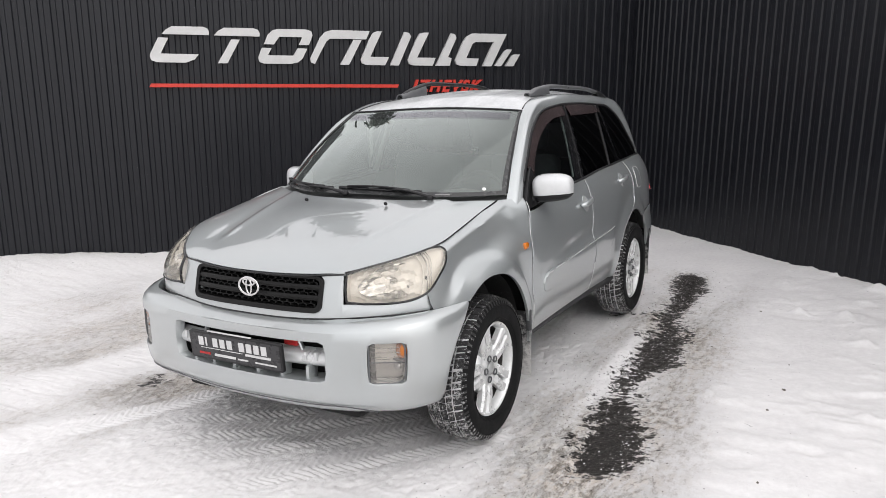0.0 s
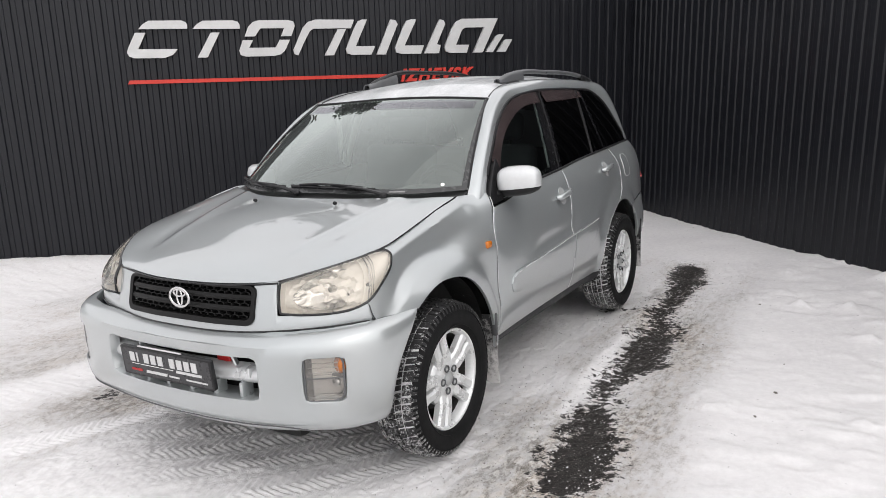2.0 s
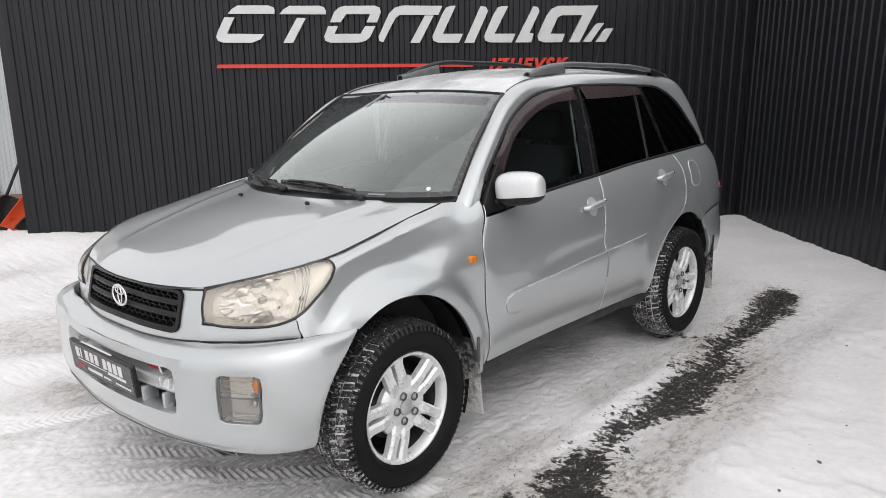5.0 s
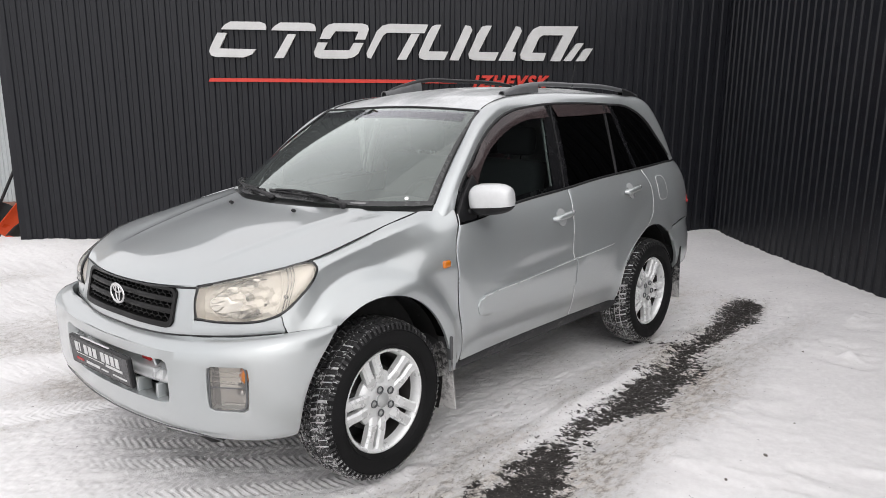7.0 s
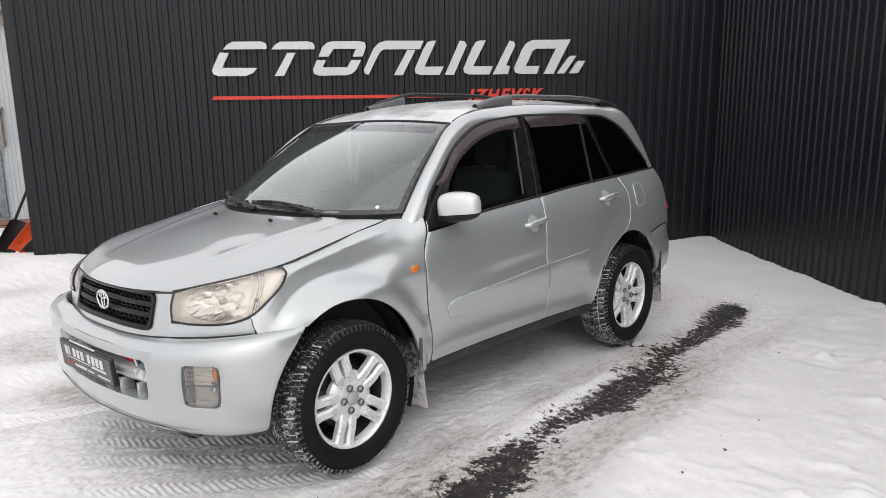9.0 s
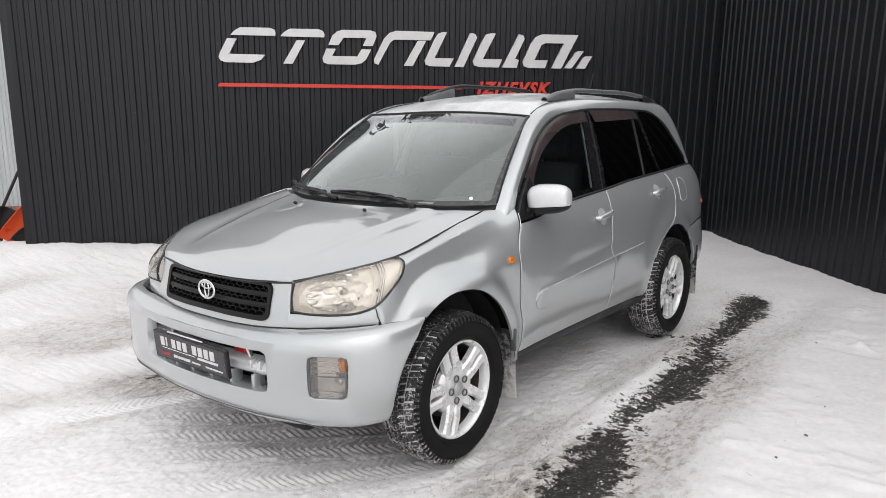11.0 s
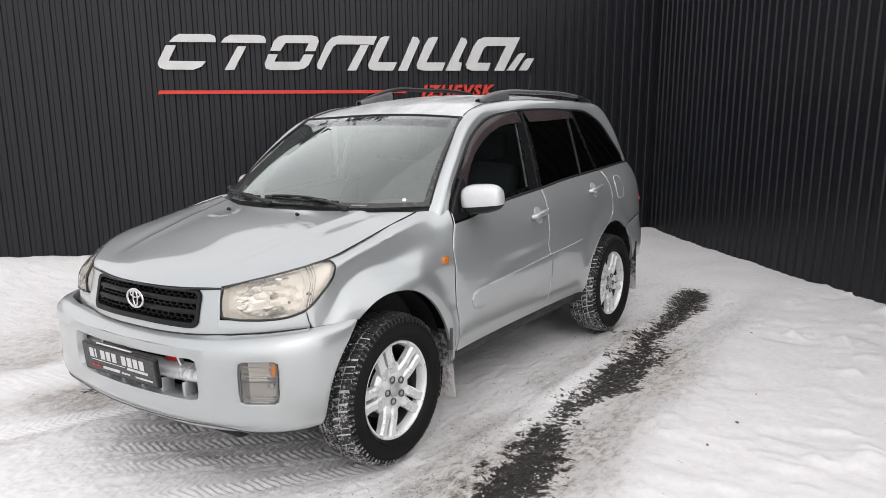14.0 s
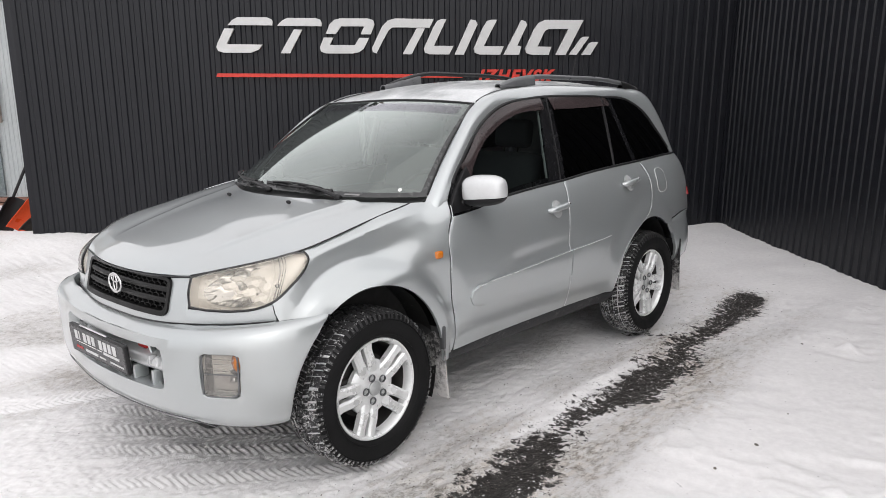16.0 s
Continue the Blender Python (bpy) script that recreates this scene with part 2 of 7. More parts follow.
def lip(bm, depth, round_off=0.0018):
    """Turns the borders of a sheet inwards, with a small rounded edge, so that a panel has thickness."""
    bm.normal_update()
    rim = [e for e in bm.edges if e.is_boundary]
    normals = {v: v.normal.copy() for e in rim for v in e.verts}
    got = bmesh.ops.extrude_edge_only(bm, edges=rim)
    fresh = [g for g in got["geom"] if isinstance(g, bmesh.types.BMVert)]
    where = {}
    for v, nrm in normals.items():
        where[tuple(round(c, 6) for c in v.co)] = nrm
    for v in fresh:
        v.co -= where[tuple(round(c, 6) for c in v.co)] * depth
    if round_off:
        edges = [e for e in rim if e.is_valid]
        bmesh.ops.bevel(bm, geom=edges, offset=round_off, segments=2, profile=0.5, affect="EDGES", clamp_overlap=True)
    return bm


def box(bm, x0, x1, y0, y1, z0, z1, m=None):
    got = bmesh.ops.create_cube(bm, size=1, matrix=(m or Matrix()) @ Matrix.LocRotScale(((x0 + x1) / 2, (y0 + y1) / 2, (z0 + z1) / 2), None, (abs(x1 - x0), abs(y1 - y0), abs(z1 - z0))))
    return got["verts"]


def bevelled(bm, offset, segments=2, angle=35):
    bm.normal_update()
    edges = [e for e in bm.edges if len(e.link_faces) == 2 and e.calc_face_angle(0) > radians(angle)]
    bmesh.ops.bevel(bm, geom=edges, offset=offset, segments=segments, profile=0.5, affect="EDGES", clamp_overlap=True)
    return bm


def tube(bm, points, radius, sides=8, caps=True, flat=1.0):
    """A tube along points; radius a number or one for each point."""
    pts = [Vector(p) for p in points]
    rings = []
    for i, p in enumerate(pts):
        d = (pts[min(i + 1, len(pts) - 1)] - pts[max(i - 1, 0)]).normalized()
        side = d.cross(Vector((0, 0, 1)))
        side = side.normalized() if side.length > 1e-4 else Vector((1, 0, 0))
        up = side.cross(d)
        r = radius[i] if isinstance(radius, (list, tuple)) else radius
        rings.append([bm.verts.new(p + r * (math.cos(a) * side + flat * math.sin(a) * up)) for a in (2 * math.pi * k / sides for k in range(sides))])
    for a, b in zip(rings, rings[1:]):
        for k in range(sides):
            bm.faces.new((a[k], a[(k + 1) % sides], b[(k + 1) % sides], b[k]))
    if caps:
        bm.faces.new(rings[0][::-1])
        bm.faces.new(rings[-1])
    return bm


def lathe(bm, profile, steps=48, axis="x", a0=0.0, a1=2 * math.pi, closed=True):
    """Turns (along, radius) pairs about the x axis."""
    rings = []
    count = steps if closed else steps + 1
    for k in range(count):
        a = a0 + (a1 - a0) * k / steps
        rings.append([bm.verts.new((x, r * math.cos(a), r * math.sin(a))) for x, r in profile])
    for k in range(steps if closed else steps):
        a, b = rings[k], rings[(k + 1) % count]
        for i in range(len(profile) - 1):
            try:
                bm.faces.new((a[i], a[i + 1], b[i + 1], b[i]))
            except ValueError:
                pass
    return bm


def prism(bm, poly, y0, y1, m=None):
    """An upright polygon of (x, z) pairs, drawn out from y0 to y1."""
    m = m or Matrix()
    a = [bm.verts.new(m @ Vector((x, y0, z))) for x, z in poly]
    b = [bm.verts.new(m @ Vector((x, y1, z))) for x, z in poly]
    bm.faces.new(a)
    bm.faces.new(b[::-1])
    for i in range(len(poly)):
        j = (i + 1) % len(poly)
        bm.faces.new((a[j], a[i], b[i], b[j]))
    return bm


def mesh_of(name, bm, material, smooth=True, sharp=38):
    bmesh.ops.recalc_face_normals(bm, faces=bm.faces[:]) if not smooth else None
    bm.normal_update()
    for f in bm.faces:
        f.smooth = True
    for e in bm.edges:
        if len(e.link_faces) == 2 and e.calc_face_angle(0) > radians(sharp):
            e.smooth = False
    me = bpy.data.meshes.new(name)
    bm.to_mesh(me)
    bm.free()
    me.materials.append(material)
    return me


def part(name, bm, material, parent, label="", sharp=38):
    """One mesh object under a thing or under a part."""
    ob = new(name, mesh_of(name, bm, material, sharp=sharp) if isinstance(bm, bmesh.types.BMesh) else bm)
    ob.parent = parent
    return tagged(ob, label)


def thing(name, m, label, category, group="", kind=""):
    ob = new(name)
    ob.matrix_world = m
    return tagged(ob, label, category, group, kind)

# ---- ground: one sheet of packed and loose snow ----
def lattice(x, y, seed):
    """Smooth noise in -1..1 on a grid of unit cells."""
    xi, yi = np.floor(x).astype(np.int64), np.floor(y).astype(np.int64)
    fx_, fy_ = x - xi, y - yi
    sx, sy = fx_ * fx_ * (3 - 2 * fx_), fy_ * fy_ * (3 - 2 * fy_)

    def h(a, b):
        k = (a * 374761393 + b * 668265263 + seed * 974634777) & 0xFFFFFFFF
        k = ((k ^ (k >> 13)) * 1274126177) & 0xFFFFFFFF
        return ((k ^ (k >> 16)) & 0xFFFF) / 32767.5 - 1

    return (h(xi, yi) * (1 - sx) + h(xi + 1, yi) * sx) * (1 - sy) + (h(xi, yi + 1) * (1 - sx) + h(xi + 1, yi + 1) * sx) * sy


def rough(x, y, scale, seed, octaves=4, gain=0.5):
    total, amp = 0.0, 1.0
    for k in range(octaves):
        total = total + amp * lattice(x * scale * 2**k + 17.3 * k, y * scale * 2**k - 9.1 * k, seed + k)
        amp *= gain
    return total


def smooth(a, b, v):
    t = np.clip((v - a) / (b - a), 0, 1)
    return t * t * (3 - 2 * t)


WALL = pose(-0.35, 6.61, 0, 0, 0, 46.0)
wall_u, wall_n = np.array([math.cos(radians(46)), math.sin(radians(46))]), np.array([-math.sin(radians(46)), math.cos(radians(46))])


strip_mid = cubic([(-1.0, 1.42), (0.07, 1.37), (0.37, 1.33), (0.87, 1.25), (1.5, 1.26), (2.15, 1.20), (3.0, 1.12), (4.0, 1.02)])
strip_half = cubic([(-1.0, 0.14), (0.07, 0.13), (0.4, 0.125), (0.87, 0.10), (1.5, 0.115), (2.15, 0.09), (3.0, 0.075), (4.0, 0.11)])


def ground_at(X, Y):
    """Height, bare-asphalt share and grime share of the yard at places."""
    s = (X + 0.35) * wall_u[0] + (Y - 6.61) * wall_u[1]
    n = (X + 0.35) * wall_n[0] + (Y - 6.61) * wall_n[1]
    flat = -0.0537 + 0.0384 * np.clip(X, -4.0, 4.0) - 0.0239 * np.clip(Y, -6.0, 7.0)
    # drifts against the walls
    back = np.exp(-(np.maximum(-n, 0) / 0.55) ** 2) * smooth(0.6, -0.2, s)
    right = np.exp(-(np.maximum(-s, 0) / 0.75) ** 2) * smooth(0.6, -0.2, n)
    bank = back * (0.07 + 0.08 * smooth(-2.0, -6.0, s)) + right * (0.10 + 0.02 * rough(X, Y, 1.6, 40, 2))
    bank = bank * (0.85 + 0.22 * rough(X, Y, 1.3, 33, 3))
    bank = bank * smooth(0.6, 0.15, n) * smooth(0.6, 0.15, s)
    z = flat + bank
    # driven lane and its bare strip
    mid = strip_mid(Y) + 0.02 * np.sin(Y * 4.1)
    wide = strip_half(Y) + 0.03 * np.sin(Y * 3.7 + 1)
    ends = smooth(4.15, 3.85, Y) * smooth(-0.42, 0.05, Y)
    frag = rough(X, Y * 0.7, 5.0, 3, 5, 0.62)
    bare = ((wide - np.abs(X - mid)) / 0.13 + 0.42 * frag + 0.10) * ends - 1.3 * (1 - ends)
    spots = smooth(0.55, 0.95, rough(X, Y * 0.5, 3.2, 77, 5, 0.6)) * smooth(0.5, 0.8, X) * smooth(1.15, 1.0, X) * smooth(0.5, 0.8, Y) * smooth(3.4, 3.0, Y)
    patch = np.exp(-(((X + 1.35) / 0.16) ** 2 + ((Y + 0.12) / 0.22) ** 2))
    bare = np.maximum(bare, np.maximum(spots * 1.2, patch * (0.9 + 0.5 * frag)) - 0.95)
    bare01 = smooth(-1.1, 1.0, bare)
    lane = smooth(1.75, 1.30, X + 0.10 * rough(X, Y, 2.0, 12, 3)) * smooth(-7.5, -5.0, X + 0.25 * rough(X, Y, 1.1, 13, 2)) * smooth(4.6, 3.6, Y + 0.3 * rough(X, Y, 1.0, 14, 2))
    loose = 1 - lane
    z = z + lane * (0.008 * rough(X, Y * 0.6, 4.0, 5, 4) + 0.0032 * rough(X, Y * 0.7, 17, 6, 4, 0.6) * (1 - 0.5 * bare01)) + loose * (0.020 + 0.009 * rough(X, Y, 1.3, 8, 2) + 0.0012 * rough(X, Y, 7, 9, 3))
    # trodden lumps beside the lane
    lumps = np.maximum(rough(X, Y, 6.5, 21, 3), 0) ** 2 * smooth(1.45, 1.9, X) * smooth(3.6, 2.2, X) * smooth(0.2, 1.2, Y)
    z = z + 0.026 * lumps - 0.016 * bare01 - 0.02 * smooth(0.25, 0.7, rough(X, Y, 4.2, 22, 2)) * smooth(1.5, 1.9, X) * smooth(3.4, 2.6, X) * 0.6
    z = z + 0.016 * np.exp(-(((X - 0.02) / 0.16) ** 2 + ((Y + 0.50) / 0.07) ** 2))
    # low ridge of pushed snow outside the near wheels
    z = z + 0.012 * np.exp(-((X - 1.02 - 0.02 * np.sin(Y * 4)) / 0.05) ** 2) * smooth(-0.2, 0.3, Y) * smooth(3.2, 2.6, Y)
    # tyre prints that swing in towards the front wheel
    tread, press = 0, 0
    for x_foot, turn, far_end in ((0.60, 44, 1.5), (0.84, 36, 1.6), (0.30, 46, 1.4), (0.02, 50, 1.2), (-0.75, 20, 1.3)):
        c, sn = math.cos(radians(turn)), math.sin(radians(turn))
        a = -((X - x_foot) * sn + (Y - 0.10) * c)
        d = (X - x_foot) * c - (Y - 0.10) * sn
        d = d + 0.05 * a * a
        inside = smooth(0.100, 0.080, np.abs(d)) * smooth(-0.1, 0.12, a) * smooth(far_end, far_end - 0.7, a)
        saw = np.mod((a + 0.75 * np.abs(d) + 0.006 * rough(X, Y, 12, 50, 2)) / 0.038, 1.0)
        rib = np.where(np.abs(np.mod(d + 0.1, 0.05) - 0.025) < 0.006, 0.35, 1.0)
        tread = np.where(inside > 0.05, tread * (1 - inside) + inside * rib * (0.017 * np.abs(saw * 2 - 1) ** 0.8 - 0.010) * (0.8 + 0.35 * rough(X, Y, 6, 51, 3)), tread)
        press = np.maximum(press, inside)
    z = z + tread
    # long ridges of slush beside the sills
    slush = smooth(0.72, 0.85, X) * smooth(1.28, 1.1, X) * smooth(0.2, 0.5, Y) * smooth(4.2, 3.6, Y)
    z = z + slush * 0.0035 * rough(X * 2.2, Y * 0.5, 6.0, 90, 4, 0.6) + lane * (1 - press) * 0.0035 * rough(X * 1.3, Y * 0.8, 30, 91, 3, 0.7)
    under = smooth(0.95, 0.8, np.abs(X)) * smooth(-0.7, -0.4, Y) * smooth(3.4, 3.0, Y)
    beige = np.exp(-((X - mid - 0.28) / 0.20) ** 2) * smooth(3.4, 2.4, Y) * smooth(-1.4, -0.2, Y)
    # grime is cut below car and bumper: cleaner colour lightens the shade there
    grime = lane * (0.18 + 0.35 * rough(X, Y * 0.55, 1.7, 60, 4)) + 0.30 * np.exp(-((X - mid) / 0.24) ** 2) * smooth(4.2, 3.8, Y) + 0.34 * beige + 0.22 * slush * (0.7 + 1.1 * rough(X, Y * 0.5, 3.0, 95, 3)) - 0.10 * under - 0.28 * press - 0.45 * smooth(1.1, 0.6, np.abs(X)) * smooth(0.2, -0.3, Y) * smooth(-1.9, -1.0, Y)
    grime = grime + 0.45 * np.exp(-(((X + 1.25) / 0.5) ** 2 + ((Y + 0.35) / 0.4) ** 2)) - 0.35 * np.exp(-((X - 1.07 - 0.05 * np.sin(Y * 2)) / 0.06) ** 2) * smooth(0.2, 0.6, Y) * smooth(2.4, 1.9, Y)
    grime = np.clip(grime + 0.08 * loose * np.maximum(rough(X, Y, 0.9, 61, 3), 0), 0, 1)
    return z, bare01, grime, press


def steps(*spans):
    out = []
    for a, b, d in spans:
        out.append(np.arange(a, b, d))
    return np.concatenate(out)


far = np.array([7.5, 8.5, 10, 12, 15, 20, 28, 40, 60, 90, 140, 220])
gx = np.r_[-far[::-1] , steps((-7.0, -1.3, 0.06), (-1.3, 1.02, 0.0085), (1.02, 1.75, 0.013), (1.75, 4.0, 0.035), (4.0, 7.0, 0.12)), far]
gy = np.r_[-far[::-1], steps((-7.0, -2.2, 0.12), (-2.2, -1.5, 0.02), (-1.5, 0.5, 0.0085), (0.5, 4.2, 0.016), (4.2, 7.0, 0.05)), far]
GX, GY = np.meshgrid(gx, gy, indexing="ij")
GZ, BARE, GRIME, PRESS = ground_at(GX, GY)
nx, ny = GX.shape
idx = np.arange(nx * ny).reshape(nx, ny)
quads = np.stack([idx[:-1, :-1], idx[1:, :-1], idx[1:, 1:], idx[:-1, 1:]], -1).reshape(-1, 4)
gm = bpy.data.meshes.new("ground")
gm.vertices.add(nx * ny)
gm.vertices.foreach_set("co", np.stack([GX, GY, GZ], -1).ravel())
gm.loops.add(quads.size)
gm.loops.foreach_set("vertex_index", quads.ravel())
gm.polygons.add(len(quads))
gm.polygons.foreach_set("loop_start", np.arange(0, quads.size, 4))
gm.polygons.foreach_set("use_smooth", np.ones(len(quads), bool))
gm.update(calc_edges=True)
for name, data in (("bare", BARE), ("grime", GRIME), ("press", PRESS)):
    gm.attributes.new(name, "FLOAT", "POINT").data.foreach_set("value", data.ravel().astype(np.float32))


def snow_material():
    n = Nodes("yard_snow")
    bare = n.add("Attribute")
    bare.attribute_name = "bare"
    grime = n.add("Attribute")
    grime.attribute_name = "grime"
    fine, mid, grit = n.noise(160, 5.0, 0.7), n.noise(28, 6.0, 0.65), n.noise(420, 2.0, 0.6)
    streak, cloud = n.noise(24, 7.0, 0.78, stretch=(1.0, 0.8, 1.0)), n.noise(2.2, 4.0, 0.6)
    dirt = n.math("ADD", grime.outputs["Fac"], n.math("MULTIPLY", n.math("SUBTRACT", streak, 0.5), n.math("ADD", n.math("MULTIPLY", grime.outputs["Fac"], 3.1), 0.5)))
    drawn = n.noise(15, 7.0, 0.72, stretch=(1.7, 0.32, 1.0))
    dirt = n.math("ADD", dirt, n.math("MULTIPLY", n.math("SUBTRACT", drawn, 0.5), n.math("MULTIPLY", grime.outputs["Fac"], n.ramp(n.add("SeparateXYZ", Vector=n.coords()).outputs["X"], 0.3, 0.8, 0.4, 3.4))))
    dirt = n.math("ADD", dirt, n.math("MULTIPLY", n.math("SUBTRACT", grit, 0.5), n.math("MULTIPLY", grime.outputs["Fac"], 1.6)))
    clean = n.mix(n.ramp(mid, 0.3, 0.7), (0.715, 0.702, 0.703), (0.795, 0.783, 0.783))
    packed = n.mix(n.ramp(fine, 0.3, 0.7), (0.43, 0.405, 0.372), (0.66, 0.63, 0.59))
    tinge = n.mix(n.ramp(cloud, 0.4, 0.65), packed, (0.56, 0.49, 0.42))
    snow = n.mix(n.ramp(dirt, 0.15, 0.95), clean, tinge)
    crumbs = n.ramp(n.math("ADD", dirt, n.math("MULTIPLY", n.math("SUBTRACT", grit, 0.5), 2.0)), 1.12, 1.24, 0.0, 0.85)
    snow = n.mix(crumbs, snow, (0.13, 0.11, 0.095))
    vein = n.math("ABSOLUTE", n.math("SUBTRACT", n.noise(8, 8.0, 0.78, stretch=(1.0, 0.55, 1.0)), 0.5), 0.0)
    crack = n.math("MULTIPLY", n.ramp(vein, 0.002, 0.030, 1.0, 0.0), n.ramp(dirt, 0.18, 0.65, 0.0, 0.68))
    snow = n.mix(crack, snow, (0.20, 0.175, 0.15))
    shred = n.noise(22, 8.0, 0.74, stretch=(0.9, 1.15, 1.0))
    edge = n.math("ADD", bare.outputs["Fac"], n.math("MULTIPLY", n.math("SUBTRACT", shred, 0.5), 2.9))
    flecks = n.math("MULTIPLY", n.ramp(n.noise(85, 4.0, 0.7), 0.615, 0.65), 0.92)
    mask = n.math("MULTIPLY", n.ramp(edge, 0.47, 0.56), n.math("SUBTRACT", 1.0, flecks))
    stone = n.add("TexVoronoi", Vector=n.coords(), Scale=120.0)
    asphalt = n.mix(n.ramp(stone.outputs["Distance"], 0.1, 0.7), (0.050, 0.043, 0.039), (0.016, 0.014, 0.013))
    n.set(Base_Color=n.mix(mask, snow, asphalt), Roughness=n.mix(mask, (0.72, 0.72, 0.72), (0.42, 0.42, 0.42)), Subsurface_Weight=0.0)
    height = n.math("ADD", n.math("MULTIPLY", mid, 0.6), n.math("ADD", n.math("MULTIPLY", fine, 0.35), n.math("MULTIPLY", crack, -0.35)))
    press = n.add("Attribute")
    press.attribute_name = "press"
    calm = n.math("MULTIPLY", n.ramp(dirt, 0.0, 0.5, 0.28, 0.85), n.ramp(press.outputs["Fac"], 0.0, 1.0, 1.0, 0.35))
    n.bump(n.math("MULTIPLY", height, calm), 0.95, 0.016)
    return n.mat


gm.materials.append(snow_material())
ground = tagged(new("ground", gm), "snow-covered yard, packed in the driven lane with a bare wet asphalt strip", "ground", kind="structure")

# loose crumbs of snow and slush along the bare strip and in the lane
SNOWCRUMB = simple("snow_crumb", (0.58, 0.575, 0.565), (0.76, 0.76, 0.76), 0.8, scale=40, bump=0.3)
GRIT = simple("dark_grit", (0.05, 0.043, 0.037), (0.12, 0.10, 0.085), 0.85, scale=90, bump=0.3)
rc = np.random.default_rng(12)


def crumbs(count, pick, lo, hi):
    verts, faces = [], []
    X, Y = pick(count)
    Z = ground_at(X, Y)[0]
    for x, y, z in zip(X, Y, Z):
        r = lo + (hi - lo) * rc.random() ** 3
        b = len(verts)
        turn = rc.random() * 6.28
        for a, h, k in ((0, 0.1, 1), (1.6, 0.2, 0.8), (3.1, 0.1, 1), (4.7, 0.2, 0.8)):
            k = k * (0.7 + 0.6 * rc.random())
            verts.append((x + r * k * math.cos(a + turn), y + 1.3 * r * k * math.sin(a + turn), z + r * h))
        verts += [(x + r * 0.2, y, z + r * (0.5 + 0.5 * rc.random())), (x, y, z - r * 0.6)]
        for i in range(4):
            faces += [(b + i, b + (i + 1) % 4, b + 4), (b + (i + 1) % 4, b + i, b + 5)]
    return verts, faces


def beside_strip(count):
    y = rc.uniform(-0.3, 4.1, count)
    side_ = rc.choice([-1.0, 1.0], count)
    return strip_mid(y) + side_ * (strip_half(y) + rc.normal(0.0, 0.05, count)), y


def gritty(count):
    half = count // 2
    y = np.r_[rc.uniform(-0.6, 4.1, half), rc.uniform(-1.0, 3.6, count - half)]
    return np.r_[strip_mid(y[:half]) + rc.normal(0.0, 0.20, half), rc.normal(0.98, 0.16, count - half)], y


def in_lane(count):
    return rc.uniform(-1.6, 1.5, count), rc.uniform(-1.6, 3.8, count)


for name_, (count, pick, lo, hi), label_ in (("strip_crumb", (1500, beside_strip, 0.0015, 0.0065), "crumbs of snow along the bare asphalt strip"), ("lane_crumb", (1800, in_lane, 0.0015, 0.007), "crumbs of snow on the packed lane"), ("lane_grit", (2600, gritty, 0.001, 0.0048), "dark grit and slush crumbs on the dirty snow")):
    me = bpy.data.meshes.new(name_)
    verts, faces = crumbs(count, pick, lo, hi)
    me.from_pydata(verts, [], faces)
    me.materials.append(GRIT if name_ == "lane_grit" else SNOWCRUMB)
    tagged(new(name_, me), label_, "snow", kind="stuff")

# single dark bits lying on the snow
STONE = simple("dark_pebble", (0.10, 0.09, 0.08), (0.20, 0.18, 0.16), 0.9, scale=60, bump=0.4)
rp = random.Random(31)
for x, y, r in ((1.99, 0.90, 0.007), (2.04, 1.25, 0.009), (1.74, 2.87, 0.007), (2.03, 1.71, 0.005), (2.04, 0.07, 0.006), (1.55, 1.89, 0.006)):
    bm = bmesh.new()
    bmesh.ops.create_icosphere(bm, subdivisions=2, radius=r)
    for v in bm.verts:
        v.co = Vector((v.co.x * 1.4, v.co.y, v.co.z * 0.6)) * rp.uniform(0.75, 1.15)
    ob = tagged(new("pebble", mesh_of("pebble", bm, STONE)), "small dark pebble lying on the snow", "pebble", "pebbles on the snow")
    gz = ground_at(np.array([x]), np.array([y]))[0][0]
    ob.matrix_world = pose(x, y, float(gz) + r * 0.25, 0, 0, rp.uniform(0, 180))

# ---- corrugated walls ----
def cladding_material(name, a, b):
    n = Nodes(name)
    big, dust, speck = n.noise(1.3, 5.0, stretch=(1, 1, 0.25)), n.noise(9, 5.0), n.noise(130, 1.0)
    base = n.mix(n.ramp(big, 0.3, 0.7), a, b)
    base = n.mix(n.ramp(speck, 0.80, 0.83, 0.0, 0.5), base, (0.5, 0.5, 0.5))
    n.set(Base_Color=base, Roughness=n.ramp(dust, 0.3, 0.7, 0.30, 0.42), Specular_IOR_Level=0.32)
    n.bump(n.noise(3.0, 3.0), 0.06, 0.02)
    return n.mat


GRAPHITE = cladding_material("graphite_steel_cladding", (0.0070, 0.0077, 0.0106), (0.0095, 0.0103, 0.0136))
PITCH, WALL_TOP, WALL_FOOT = 0.115, 3.32, -0.6


